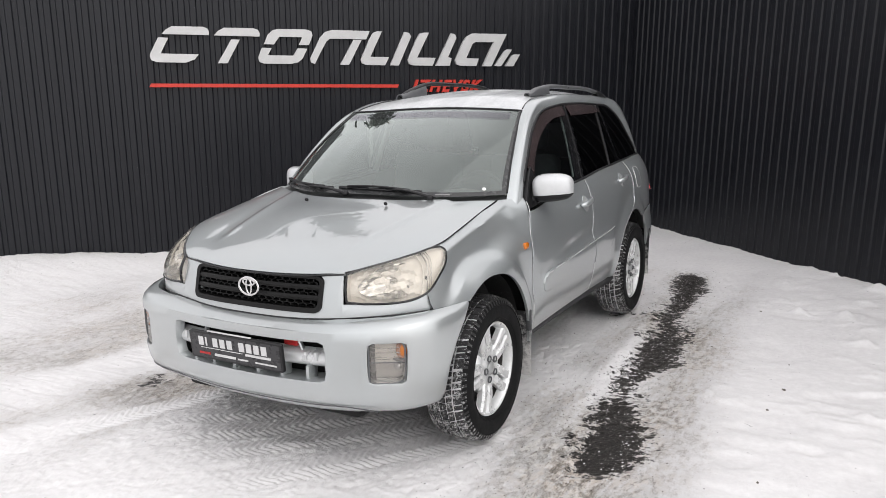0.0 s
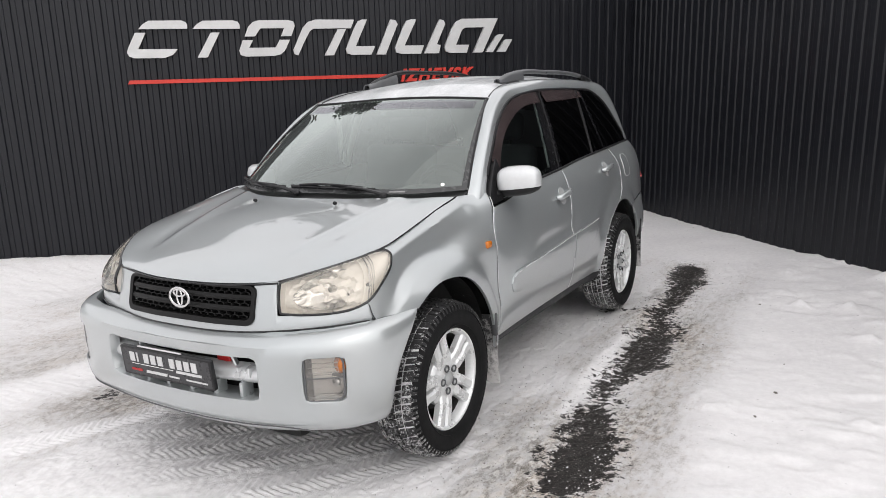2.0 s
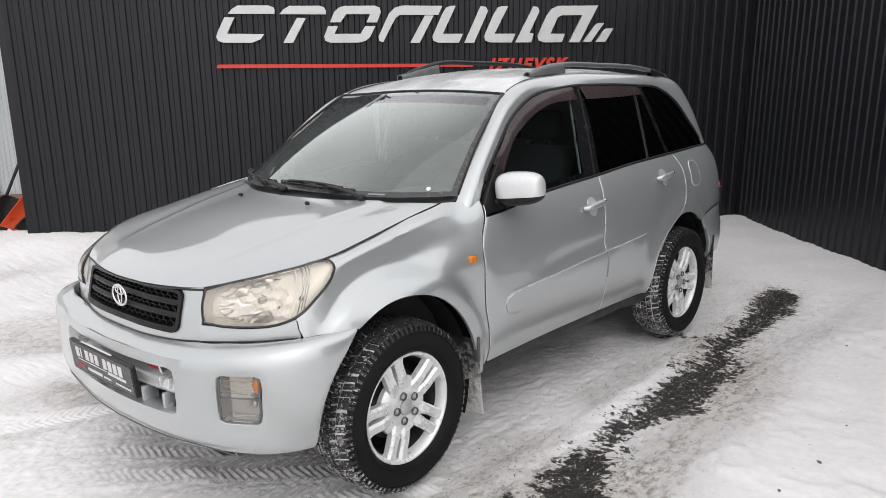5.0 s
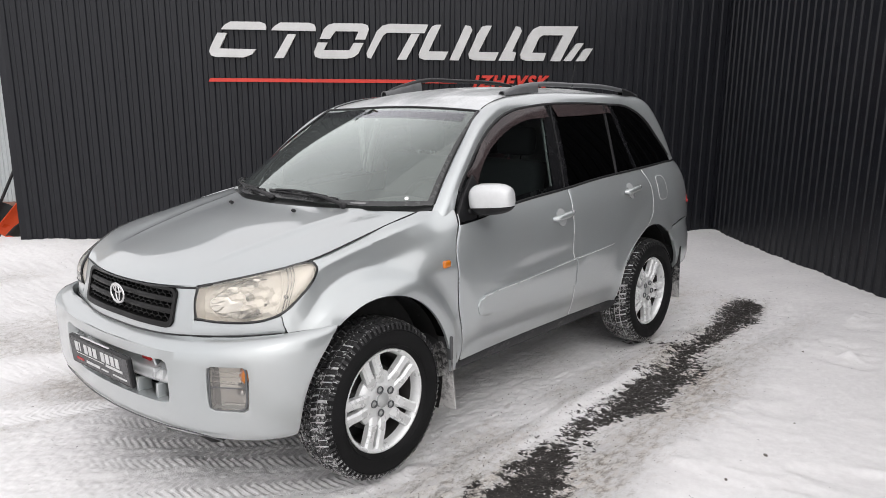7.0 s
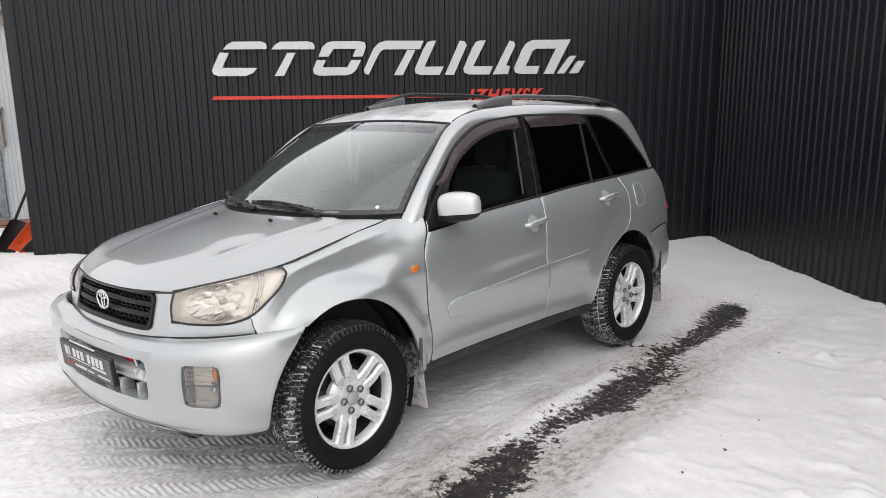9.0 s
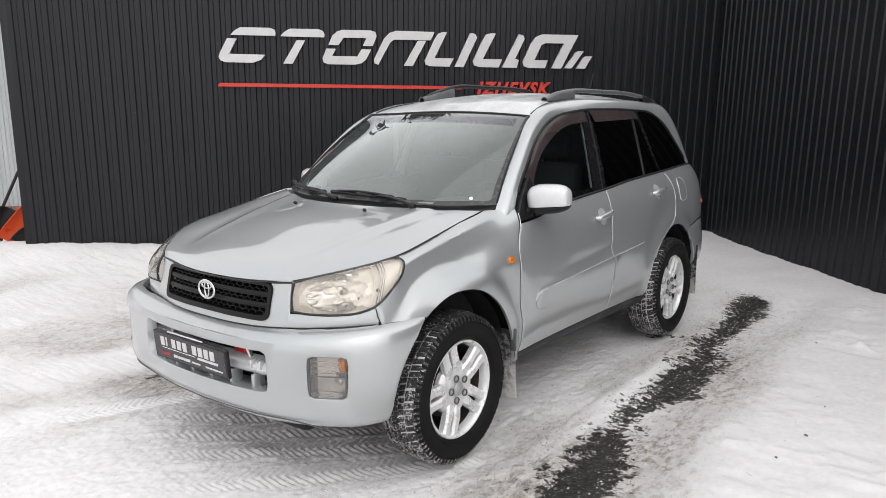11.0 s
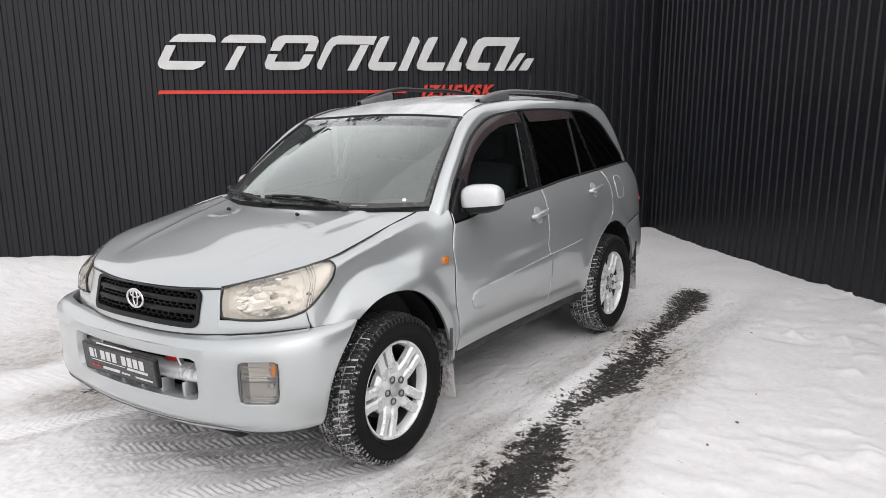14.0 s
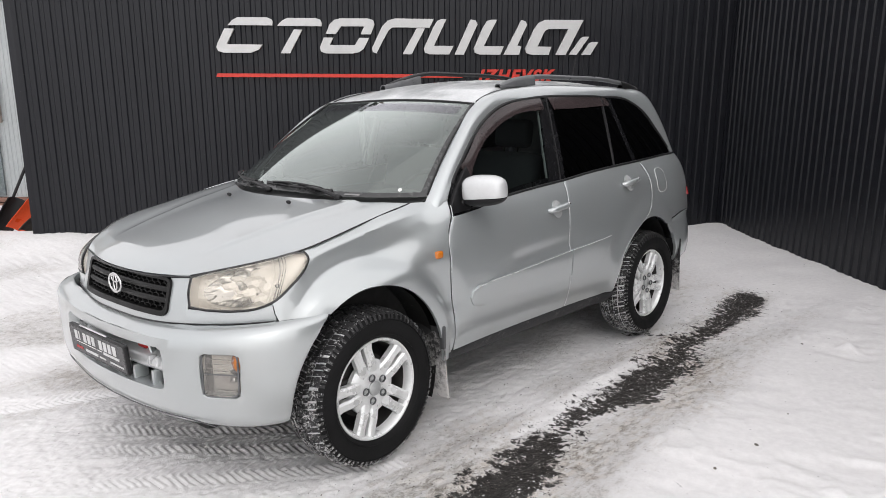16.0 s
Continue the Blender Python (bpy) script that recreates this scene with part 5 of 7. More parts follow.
P = np.zeros((n_fix + 12, len(BZ), 3))
for j, (z, d) in enumerate(zip(BZ, BD)):
    y_end = -0.012 - 0.428 * math.sqrt(max(0.0, 1 - ((max(z, 0.36) - 0.355) / 0.46) ** 2))
    s_end = float(np.interp(y_end, pl[300:, 1], arc[300:]))
    s_row = np.r_[ss, np.linspace(ss[-1], s_end, 13)[1:]]
    x, y = np.interp(s_row, arc, pl[:, 0]), np.interp(s_row, arc, pl[:, 1])
    tx, ty = np.gradient(x), np.gradient(y)
    ln = np.hypot(tx, ty)
    fade = 1 - 0.75 * np.clip((s_row - marks[3]) / (s_end - marks[3]), 0, 1) ** 1.5 if z > 0.6 else 1 + 0 * s_row
    dip = 0.716 + 0.030 * (x / 0.77) ** 2 - 0.004
    zz = z if j > 3 else dip - (BZ[0] - z)
    zz = zz - 0.012 * (z < 0.32) * (np.abs(x - 0.28) < 0.3)
    P[:, j] = np.stack([x - d * fade * ty / ln, y + d * fade * tx / ln, zz + 0 * x], -1)
P[:, :, 0] = np.maximum(P[:, :, 0], 0)
P[0, :, 0] = 0
full = np.concatenate([(P * (-1, 1, 1))[:0:-1], P])
mid_x = (full[:-1, 6, 0] + full[1:, 6, 0]) / 2
hole = np.zeros((full.shape[0] - 1, full.shape[1] - 1), bool)
rowz = (BZ[:-1] + BZ[1:]) / 2
hole |= (np.abs(mid_x) < 0.43)[:, None] & ((rowz < 0.642) & (rowz > 0.466))[None]
hole |= ((np.abs(mid_x) > 0.60) & (np.abs(mid_x) < 0.742))[:, None] & ((rowz < 0.642) & (rowz > 0.466))[None]
for i in range(full.shape[0]):
    for j in range(1, len(BZ) - 1):
        near = [hole[a, b] for a in (i - 1, i) for b in (j - 1, j) if 0 <= a < hole.shape[0]]
        if sum(near) == 1:
            for a in (i - 1, i):
                for b in (j - 1, j):
                    if hole[a, b]:
                        full[i, j] = full[i, j] * 0.55 + 0.45 * (full[2 * a + 1 - i, j] * 0.5 + full[i, 2 * b + 1 - j] * 0.5)
bumper = part("front_bumper", lip(sheet(full, True, drop=hole), 0.045, 0.004), PAINT, car)


def bumper_y(x):
    return np.interp(np.abs(x), pl[:500, 0], pl[:500, 1])


# intake behind the bumper's opening
P = np.stack(np.meshgrid(np.linspace(-0.46, 0.46, 25), [0.44, 0.65], indexing="ij"), -1)
part("intake_shadow_panel", sheet(np.stack([P[..., 0], bumper_y(P[..., 0]) + 0.15, P[..., 1]], -1), True), DARK, bumper)
bm = bmesh.new()
U, V = np.meshgrid(np.linspace(-0.45, 0.45, 31), np.linspace(0, 1, 9), indexing="ij")
bulge = np.sin(np.pi * V)
sheet(np.stack([U, bumper_y(U) + 0.080 - 0.052 * bulge**0.6, 0.512 + 0.082 * V], -1), bm=bm)
part("cross_beam", bm, SHELL, bumper)
for x in (-0.385, -0.335, 0.325, 0.375):
    bm = bmesh.new()
    box(bm, x - 0.006, x + 0.006, float(bumper_y(x)) + 0.020, float(bumper_y(x)) + 0.05, 0.552, 0.590)
    part("beam_rib", bevelled(bm, 0.003), SHELL, bumper)
for x in (-0.33, -0.20, -0.07, 0.07, 0.20, 0.33):
    bm = bmesh.new()
    y = float(bumper_y(x))
    box(bm, x - 0.009, x + 0.009, y + 0.025, y + 0.085, 0.455, 0.525)
    part("intake_rib", bevelled(bm, 0.003), PAINT, bumper)
for x in (-0.300, 0.300):
    bm = bmesh.new()
    y = float(bumper_y(x))
    tube(bm, [(x * 1.13, y + 0.055, 0.46), (x, y + 0.070, 0.55), (x * 0.87, y + 0.055, 0.645)], 0.014, 8, flat=0.6)
    part("intake_upright", bm, PAINT, bumper)
bm = bmesh.new()
U, V = np.meshgrid(np.linspace(-0.40, 0.40, 25), np.linspace(0, 1, 3), indexing="ij")
sheet(np.stack([U, bumper_y(U) + 0.02 + 0.10 * V, 0.462 + 0.006 * V], -1), True, bm=bm)
part("intake_floor", bm, PAINT, bumper)
bm = bmesh.new()
box(bm, 0.20, 0.27, -0.74, -0.70, 0.60, 0.64)
part("red_tow_eye_cover", bevelled(bm, 0.006), REDPRINT, bumper, "dull red metal part behind the intake")

# dealer plate in its holder
PL = pose(-0.014, -0.812, 0.565, 5, 0, 0)
plate = part("licence_plate", bevelled(prism(bmesh.new(), rounded(0.268, -0.064, 0.064, 0.008), -0.006, 0.012), 0.002), BLACK, bumper, "black dealer plate with white and red print")
plate.matrix_local = PL


def print_bar(name, x0, x1, z0, z1, material, slant=0.0):
    bm = prism(bmesh.new(), [(x0, z0), (x1, z0), (x1 + slant, z1), (x0 + slant, z1)], -0.0085, -0.0062)
    part(name, bm, material, plate)


PRINT = simple("grey_white_print", (0.52, 0.52, 0.52), (0.60, 0.60, 0.60), 0.5, bump=0.0)
bm = prism(bmesh.new(), rounded(0.258, -0.056, 0.056, 0.006), -0.0066, -0.004)
part("plate_face", bm, PLATEBLACK, plate)
for k in range(9):
    x = -0.212 + (0.0425 if k > 1 else 0.0415) * k + (0.028 if k > 4 else 0.0)
    print_bar("plain_print_bar", x, x + (0.009 if k == 1 else 0.030), 0.001, 0.042, PRINT)
print_bar("plain_print_bar", -0.205, 0.045, -0.0095, -0.0075, WHITE)
print_bar("plain_print_bar", 0.060, 0.205, -0.016, -0.005, PRINT, 0.004)
print_bar("plain_print_bar", -0.125, 0.0, -0.042, -0.030, PRINT, 0.004)
print_bar("plain_print_bar", 0.015, 0.075, -0.041, -0.034, PRINT)
print_bar("plain_print_bar", 0.115, 0.235, -0.042, -0.035, PRINT)
print_bar("plain_print_bar", -0.215, -0.15, -0.040, -0.030, REDPRINT)
# thin pale bar paints the highlight above the plate
bm = bmesh.new()
box(bm, -0.16, 0.10, -0.003, 0.004, 0.066, 0.0715)
part("plate_edge_strip", bevelled(bm, 0.0015), PRINT, plate)

# dark joints of the bumper
for side in (1, -1):
    ys_ = np.linspace(-0.436, -0.245, 16)
    part("wing_joint", tube(bmesh.new(), [(side * (float(side_x(y, 0.743)) + 0.0005), y, 0.7425) for y in ys_], 0.0030, 6), TRIM, bumper)
    part("panel_joint", tube(bmesh.new(), [(side * (float(side_x(y, z)) + 0.0005), y - 0.001, z) for y, z in ((-0.446, 0.806), (-0.446, 0.775), (-0.437, 0.745))], 0.0020, 6), TRIM, car)
xs_ = np.linspace(-0.755, 0.755, 60)
part("bumper_joint", tube(bmesh.new(), [(x, float(front_y(x, 0.716)) - 0.003, 0.7135 + 0.030 * (abs(x) / 0.77) ** 2) for x in xs_], 0.0034, 6), TRIM, bumper)

chin = []
for s_ in np.linspace(-0.95, 0.66, 70):
    k = np.interp(abs(s_), arc, pl[:, 0]), np.interp(abs(s_), arc, pl[:, 1])
    chin.append((math.copysign(k[0], s_) * 0.975, k[1] + 0.024, 0.358 - 0.05 * max(0.0, (s_ - 0.45) / 0.3) ** 2))
part("chin_joint", tube(bmesh.new(), chin, 0.0026, 6), GREYPLASTIC, bumper)

# headlamps
hl_top = curve3([(0.462, -0.617, 0.908), (0.50, -0.570, 0.922), (0.58, -0.466, 0.944), (0.655, -0.350, 0.968), (0.690, -0.282, 0.981), (0.708, -0.250, 0.980)])
hl_low = curve3([(0.470, -0.640, 0.792), (0.55, -0.602, 0.784), (0.64, -0.548, 0.785), (0.70, -0.500, 0.793), (0.745, -0.450, 0.815), (0.756, -0.36, 0.868), (0.752, -0.285, 0.925), (0.735, -0.252, 0.955)])
for side in (1, -1):
    U, V = np.meshgrid(np.linspace(0, 1, 30), np.linspace(0, 1, 14), indexing="ij")
    A, B = hl_low(U**0.9), hl_top(U)

    def lens(out):
        p = A * (1 - V[..., None]) + B * V[..., None]
        push = out + 0.030 * np.sin(np.pi * np.clip(V, 0, 1)) * np.sin(np.pi * np.clip(U * 0.9 + 0.05, 0, 1)) ** 0.5
        p[..., 0] += push * (0.25 + 0.6 * U)
        p[..., 1] -= push * (0.95 - 0.6 * U)
        p[..., 2] += push * 0.25
        p[..., 0] *= side
        return p

    deep = lens(-0.050 + 0.034 * U)
    cells = (np.sin(U * 31 + 2 * V) * np.sin(V * 17 + 3 * U)) * np.clip(1 - np.abs(U - 0.36) / 0.34, 0, 1)
    deep[..., 1] += 0.016 * np.sign(cells) * np.abs(cells) ** 0.5 + 0.03 * np.clip(1 - ((U - 0.30) / 0.26) ** 2 - ((V - 0.5) / 0.5) ** 2, 0, 1)
    lamp = part("headlamp", lip(sheet(deep, side < 0), 0.01, 0.0), HOUSING, car, "yellowed clear headlamp", sharp=14)
    L = lens(0.0)
    rim_ = [(i, 0) for i in range(30)] + [(29, j) for j in range(1, 14)] + [(i, 13) for i in range(28, -1, -1)] + [(0, j) for j in range(12, -1, -1)]
    wall_ = np.array([[L[i, j] for i, j in rim_], [deep[i, j] * 0.5 + L[i, j] * 0.5 for i, j in rim_], [deep[i, j] for i, j in rim_]])
    part("lamp_bowl", sheet(wall_, side < 0), HOUSING, lamp)
    pane = part("lens", lip(sheet(lens(0.004), side < 0), 0.012, 0.003), LENS, lamp, "yellowed plastic lens")
    pane.visible_shadow = False
    bm = bmesh.new()
    L = lens(0.001)
    loop = [L[i, 0] for i in range(30)] + [L[-1, j] for j in range(1, 14)] + [L[i, -1] for i in range(28, -1, -1)] + [L[0, j] for j in range(12, -1, -1)]
    tube(bm, loop, 0.0052, 6, caps=False)
    part("seal", bm, TRIM, lamp, "black rubber seal")
    Ur, Vr = np.meshgrid(np.linspace(-1, 1, 61), np.linspace(-1, 1, 41), indexing="ij")
    a_, b_ = Ur * np.sqrt(1 - 0.5 * Vr**2), Vr * np.sqrt(1 - 0.5 * Ur**2)
    uu_, vv_ = 0.365 + 0.275 * a_ + 0.05 * b_, 0.49 + 0.42 * b_
    hollow = 1 - a_**2 - b_**2
    p = hl_low(uu_) * (1 - vv_[..., None]) + hl_top(uu_) * vv_[..., None]
    p[..., 1] += 0.014 + 0.040 * hollow + 0.0055 * rough(uu_ * 20, vv_ * 7, 1.0, 71, 2) * np.clip(hollow * 3, 0, 1) + 0.0035 * np.round(np.sin(vv_ * 15) * np.cos(uu_ * 26))
    p[..., 0] = (p[..., 0] - 0.006) * side
    bm = sheet(p, side < 0)
    part("reflector", bm, REFLECTOR, lamp, "faceted chrome reflector", sharp=60)
    # added tube, there only to break up the reflector's reflections
    mid_ = hl_low(np.array([0.37]))[0] * 0.5 + hl_top(np.array([0.37]))[0] * 0.5
    part("bulb_shield", tube(bmesh.new(), [(side * (mid_[0] - 0.006), mid_[1] + d, mid_[2]) for d in (0.056, 0.030, 0.016)], [0.017, 0.015, 0.011], 12), REFLECTOR, lamp)
    for a0, depth, r in ((0.60, -0.012, 0.0042), (0.655, -0.009, 0.0030), (0.685, -0.007, 0.0016), (0.71, -0.007, 0.0016)):
        v2 = np.linspace(0.04, 0.96, 16)
        u2 = a0 + 0.20 * (v2 - 0.5) + 0.05 * np.sin(np.pi * v2)
        p = hl_low(u2**0.9) * (1 - v2[:, None]) + hl_top(u2) * v2[:, None]
        push = depth + 0.030 * np.sin(np.pi * v2) * np.sin(np.pi * np.clip(u2 * 0.9 + 0.05, 0, 1)) ** 0.5
        p = p + np.stack([push * (0.25 + 0.6 * u2), -push * (0.95 - 0.6 * u2), push * 0.25], -1)
        part("lamp_divider", tube(bmesh.new(), [(side * x, y, z) for x, y, z in p], r, 6), CHROME if r < 0.004 else HOUSING, lamp)
    bm = bmesh.new()
    bmesh.ops.create_uvsphere(bm, u_segments=12, v_segments=8, radius=0.010, matrix=Matrix.Translation((side * 0.716, -0.395, 0.868)))
    part("side_bulb", bm, GREYPLASTIC, lamp)

# fog and turn lamps in the bumper
for side in (1, -1):
    for name, z0, z1, m, label in (("turn_lamp", 0.560, 0.641, AMBER, "clear turn lamp with an amber bulb"), ("fog_lamp", 0.468, 0.556, REFLECTOR, "clear front fog lamp")):
        xs2 = 0.6715 - 0.0685 * np.cos(np.linspace(0, np.pi, 25))
        U, V = np.meshgrid(xs2, np.linspace(0, 1, 8), indexing="ij")
        bend = [r - np.sqrt(np.maximum(r * r - np.maximum(r - d, 0) ** 2, 0)) for r, d in ((0.022, 0.740 - U), (0.012, U - 0.603))]
        cut = bend[0] * (1.7 if name == "fog_lamp" else 1.0) + bend[1]
        Z = (z0 + cut * (name == "fog_lamp")) * (1 - V) + (z1 - cut * (name == "turn_lamp")) * V
        P = np.stack([side * (U - 0.010 * (U - 0.603) / 0.137), bumper_y(U) + 0.015, Z], -1)
        back = P.copy()
        back[..., 1] += 0.04
        lampb = part(name, lip(sheet(back, side < 0), 0.01, 0.0), HOUSING if name == "turn_lamp" else REFLECTOR, bumper, label)
        pane = part("lens", lip(sheet(P, side < 0), 0.03, 0.002), FOGLENS, lampb)
        pane.visible_shadow = False
        bm = bmesh.new()
        xc, zc = (0.705, 0.603) if name == "turn_lamp" else (0.69, 0.535)
        bmesh.ops.create_uvsphere(bm, u_segments=14, v_segments=8, radius=0.028 if name == "turn_lamp" else 0.02, matrix=Matrix.LocRotScale((side * xc, float(bumper_y(xc)) + (0.040 if name == "turn_lamp" else 0.04), zc), None, (1.0, 0.6, 1.3 if name == "turn_lamp" else 0.9)))
        part("bulb", bm, AMBER if name == "turn_lamp" else CHROME, lampb)
        bm = bmesh.new()
        for k in range(3 if name == "turn_lamp" else 0):
            z = z0 + 0.02 + k * (z1 - z0 - 0.02) / 3.2
            tube(bm, [(side * x, float(bumper_y(x)) + 0.02, z) for x in np.linspace(0.61, 0.71, 5)], 0.0022, 4)
        if name == "turn_lamp":
            part("lens_flute", bm, FOGLENS, lampb)
    bm = bmesh.new()
    box(bm, 0.602 if side > 0 else -0.740, 0.740 if side > 0 else -0.602, -0.60, -0.59, 0.55, 0.565)
    ring = [(0.612, 0.466), (0.700, 0.466), (0.724, 0.474), (0.738, 0.492), (0.742, 0.520), (0.742, 0.618), (0.738, 0.632), (0.728, 0.640), (0.716, 0.642), (0.612, 0.642), (0.604, 0.638), (0.600, 0.630), (0.600, 0.478), (0.604, 0.470), (0.612, 0.466)]
    tube(bm, [(side * (x - 0.010 * (x - 0.603) / 0.137), float(bumper_y(x)) + 0.012, z) for x, z in resample(ring, 64)], 0.0042, 6)
    tube(bm, [(side * (x - 0.010 * (x - 0.603) / 0.137), float(bumper_y(x)) + 0.013, 0.558) for x in np.linspace(0.603, 0.74, 8)], 0.0026, 6)
    part("lamp_surround", bm, RAILGREY, bumper)

# side repeaters, fuel flap, door handles
for side in (1, -1):
    bm = bmesh.new()
    x = float(side_x(0.412, 0.881))
    box(bm, side * x - 0.012, side * x + 0.012, 0.389, 0.437, 0.863, 0.899)
    bevelled(bm, 0.011, 4)
    part("side_repeater", bm, AMBER, car, "amber side repeater")
    for name, yc, zc, yy in (("front_door_handle", 1.405, 0.988, 0.075), ("rear_door_handle", 2.225, 1.060, 0.075)):
        x = float(side_x(yc, zc))
        # disc just proud of the door; the cup's highlights are its pale colour
        U, V = np.meshgrid(np.linspace(0.0, 1.0, 8), np.linspace(0, 2 * np.pi, 29), indexing="ij")
        yy2, zz2 = yc - 0.008 + 0.044 * U * np.cos(V), zc - 0.006 + 0.048 * U * np.sin(V)
        dish = side_x(yy2, zz2) + 0.0040 - 0.0022 * (1 - U**2)
        cup = part("handle_cup", sheet(np.stack([side * dish, yy2, zz2], -1), side < 0), SHELL, car)
        ring_ = [(yc - 0.008 + 0.045 * math.cos(t), zc - 0.006 + 0.049 * math.sin(t)) for t in np.linspace(0, 2 * math.pi, 30)]
        part("cup_rim", tube(bmesh.new(), [(side * (float(side_x(y, z)) + 0.0025), y, z) for y, z in ring_], 0.0018, 5, caps=False), PAINT, cup)
        bm = bmesh.new()
        pts = [(side * (float(side_x(yc + d, zc + d * 0.10)) + h), yc + d, zc + d * 0.10 + 0.002) for d, h in ((-0.098, 0.004), (-0.085, 0.018), (-0.03, 0.027), (0.03, 0.027), (0.072, 0.020), (0.088, 0.006))]
        tube(bm, [tuple(p) for p in curve3(pts)(np.linspace(0, 1, 14))], [0.010, 0.014, 0.016] + [0.017] * 8 + [0.016, 0.014, 0.010], 10, flat=1.0)
        part("handle", bm, PAINT, cup)
        bm = bmesh.new()
        bmesh.ops.create_uvsphere(bm, u_segments=12, v_segments=8, radius=0.011, matrix=Matrix.Translation((side * (x + 0.012), yc + 0.098, zc + 0.012)))
        part("key_lock", bm, CHROME, cup)
    # roof rails
    RX = 0.462
    pts = curve3([(RX, 1.36, 1.655), (RX, 1.43, 1.680), (RX, 1.56, 1.700), (RX - 0.006, 2.1, 1.711), (RX - 0.006, 2.6, 1.695), (RX, 2.82, 1.668), (RX, 2.92, 1.645)])(np.linspace(0, 1, 40)) * (side, 1, 1)
    if side < 0:
        pts[:, 2] += 0.012 + 0.034 * smooth(1.36, 1.80, pts[:, 1]) * smooth(3.05, 2.6, pts[:, 1])
    # far rail is black: its shaded look is put into the colour
    rail = part("roof_rail", tube(bmesh.new(), [tuple(p) for p in pts], 0.017, 12, flat=0.85), RAILGREY if side > 0 else BLACK, car, "roof rail on two feet")
    for y0, y1, foot_m in ((1.33, 1.66, RAILGREY), (2.70, 2.94, BLACK)):
        Yf, Vf = np.meshgrid(np.linspace(y0, y1, 16), np.linspace(0, 1, 9), indexing="ij")
        top = np.interp(Yf, np.abs(pts[:, 1]), pts[:, 2])
        base = np.interp(Yf, edge_p[:, 1], edge_p[:, 2]) + 0.004
        a = np.pi * Vf
        P = np.stack([side * (RX + 0.023 * np.cos(a)), Yf, base + np.maximum(top + 0.015 - base, 0.006) * np.sin(a) ** 0.55], -1)
        part("rail_foot", lip(sheet(P, side < 0), 0.006, 0.0), foot_m, rail)

for side in (1,):  # the filler flap is on one flank only
    loop = [(2.652 + 0.062 * np.sign(math.cos(t)) * abs(math.cos(t)) ** 0.6, 1.038 + 0.078 * np.sign(math.sin(t)) * abs(math.sin(t)) ** 0.6) for t in np.linspace(0, 2 * math.pi, 33)]
    # pale tube paints the highlight round the flap's outline
    bm = bmesh.new()
    tube(bm, [(side * (float(side_x(y, z)) + 0.0005), y, z) for y, z in loop], 0.0028, 5, caps=False)
    part("fuel_flap_gap", bm, EDGE, car)
    U, V = np.meshgrid(np.linspace(0, 1, 8), np.linspace(0, 2 * math.pi, 33), indexing="ij")
    yy2 = 2.652 + 0.058 * U * np.sign(np.cos(V)) * np.abs(np.cos(V)) ** 0.6
    zz2 = 1.038 + 0.074 * U * np.sign(np.sin(V)) * np.abs(np.sin(V)) ** 0.6
    part("fuel_flap", sheet(np.stack([side * (side_x(yy2, zz2) + 0.003), yy2, zz2], -1)), PAINT, car)

# side windows: black frame band, panes and wind deflectors
out_y, out_z = rim_out(np.linspace(0, 1, 300))[:, 1], rim_out(np.linspace(0, 1, 300))[:, 2]


def top_edge(y):
    return np.interp(y, out_y, out_z)


def pane_grid(poly_front, poly_rear, zb, zt, nu, nv, side, proud):
    Y, Z = between(poly_front, poly_rear, zb, zt, nu, nv)
    return np.stack([side * (glass_x(Y, Z) + proud), Y, Z], -1)


line = lambda *k: cubic(list(k))  # noqa: E731
b_front, b_mid, b_rear = line((1.10, 1.424), (1.35, 1.456), (1.53, 1.497), (1.62, 1.52)), line((1.10, 1.536), (1.41, 1.566), (1.62, 1.590)), line((1.10, 1.590), (1.41, 1.615), (1.62, 1.625))
div_a, div_b = line((1.10, 2.138), (1.35, 2.148), (1.62, 2.18)), line((1.10, 2.162), (1.35, 2.168), (1.62, 2.20))
c_front, c_rear = line((1.17, 2.405), (1.34, 2.33), (1.52, 2.27), (1.62, 2.24)), line((1.17, 2.465), (1.34, 2.385), (1.52, 2.333), (1.62, 2.30))
tri_rear = line((1.03, 0.700), (1.19, 0.762), (1.27, 0.79))
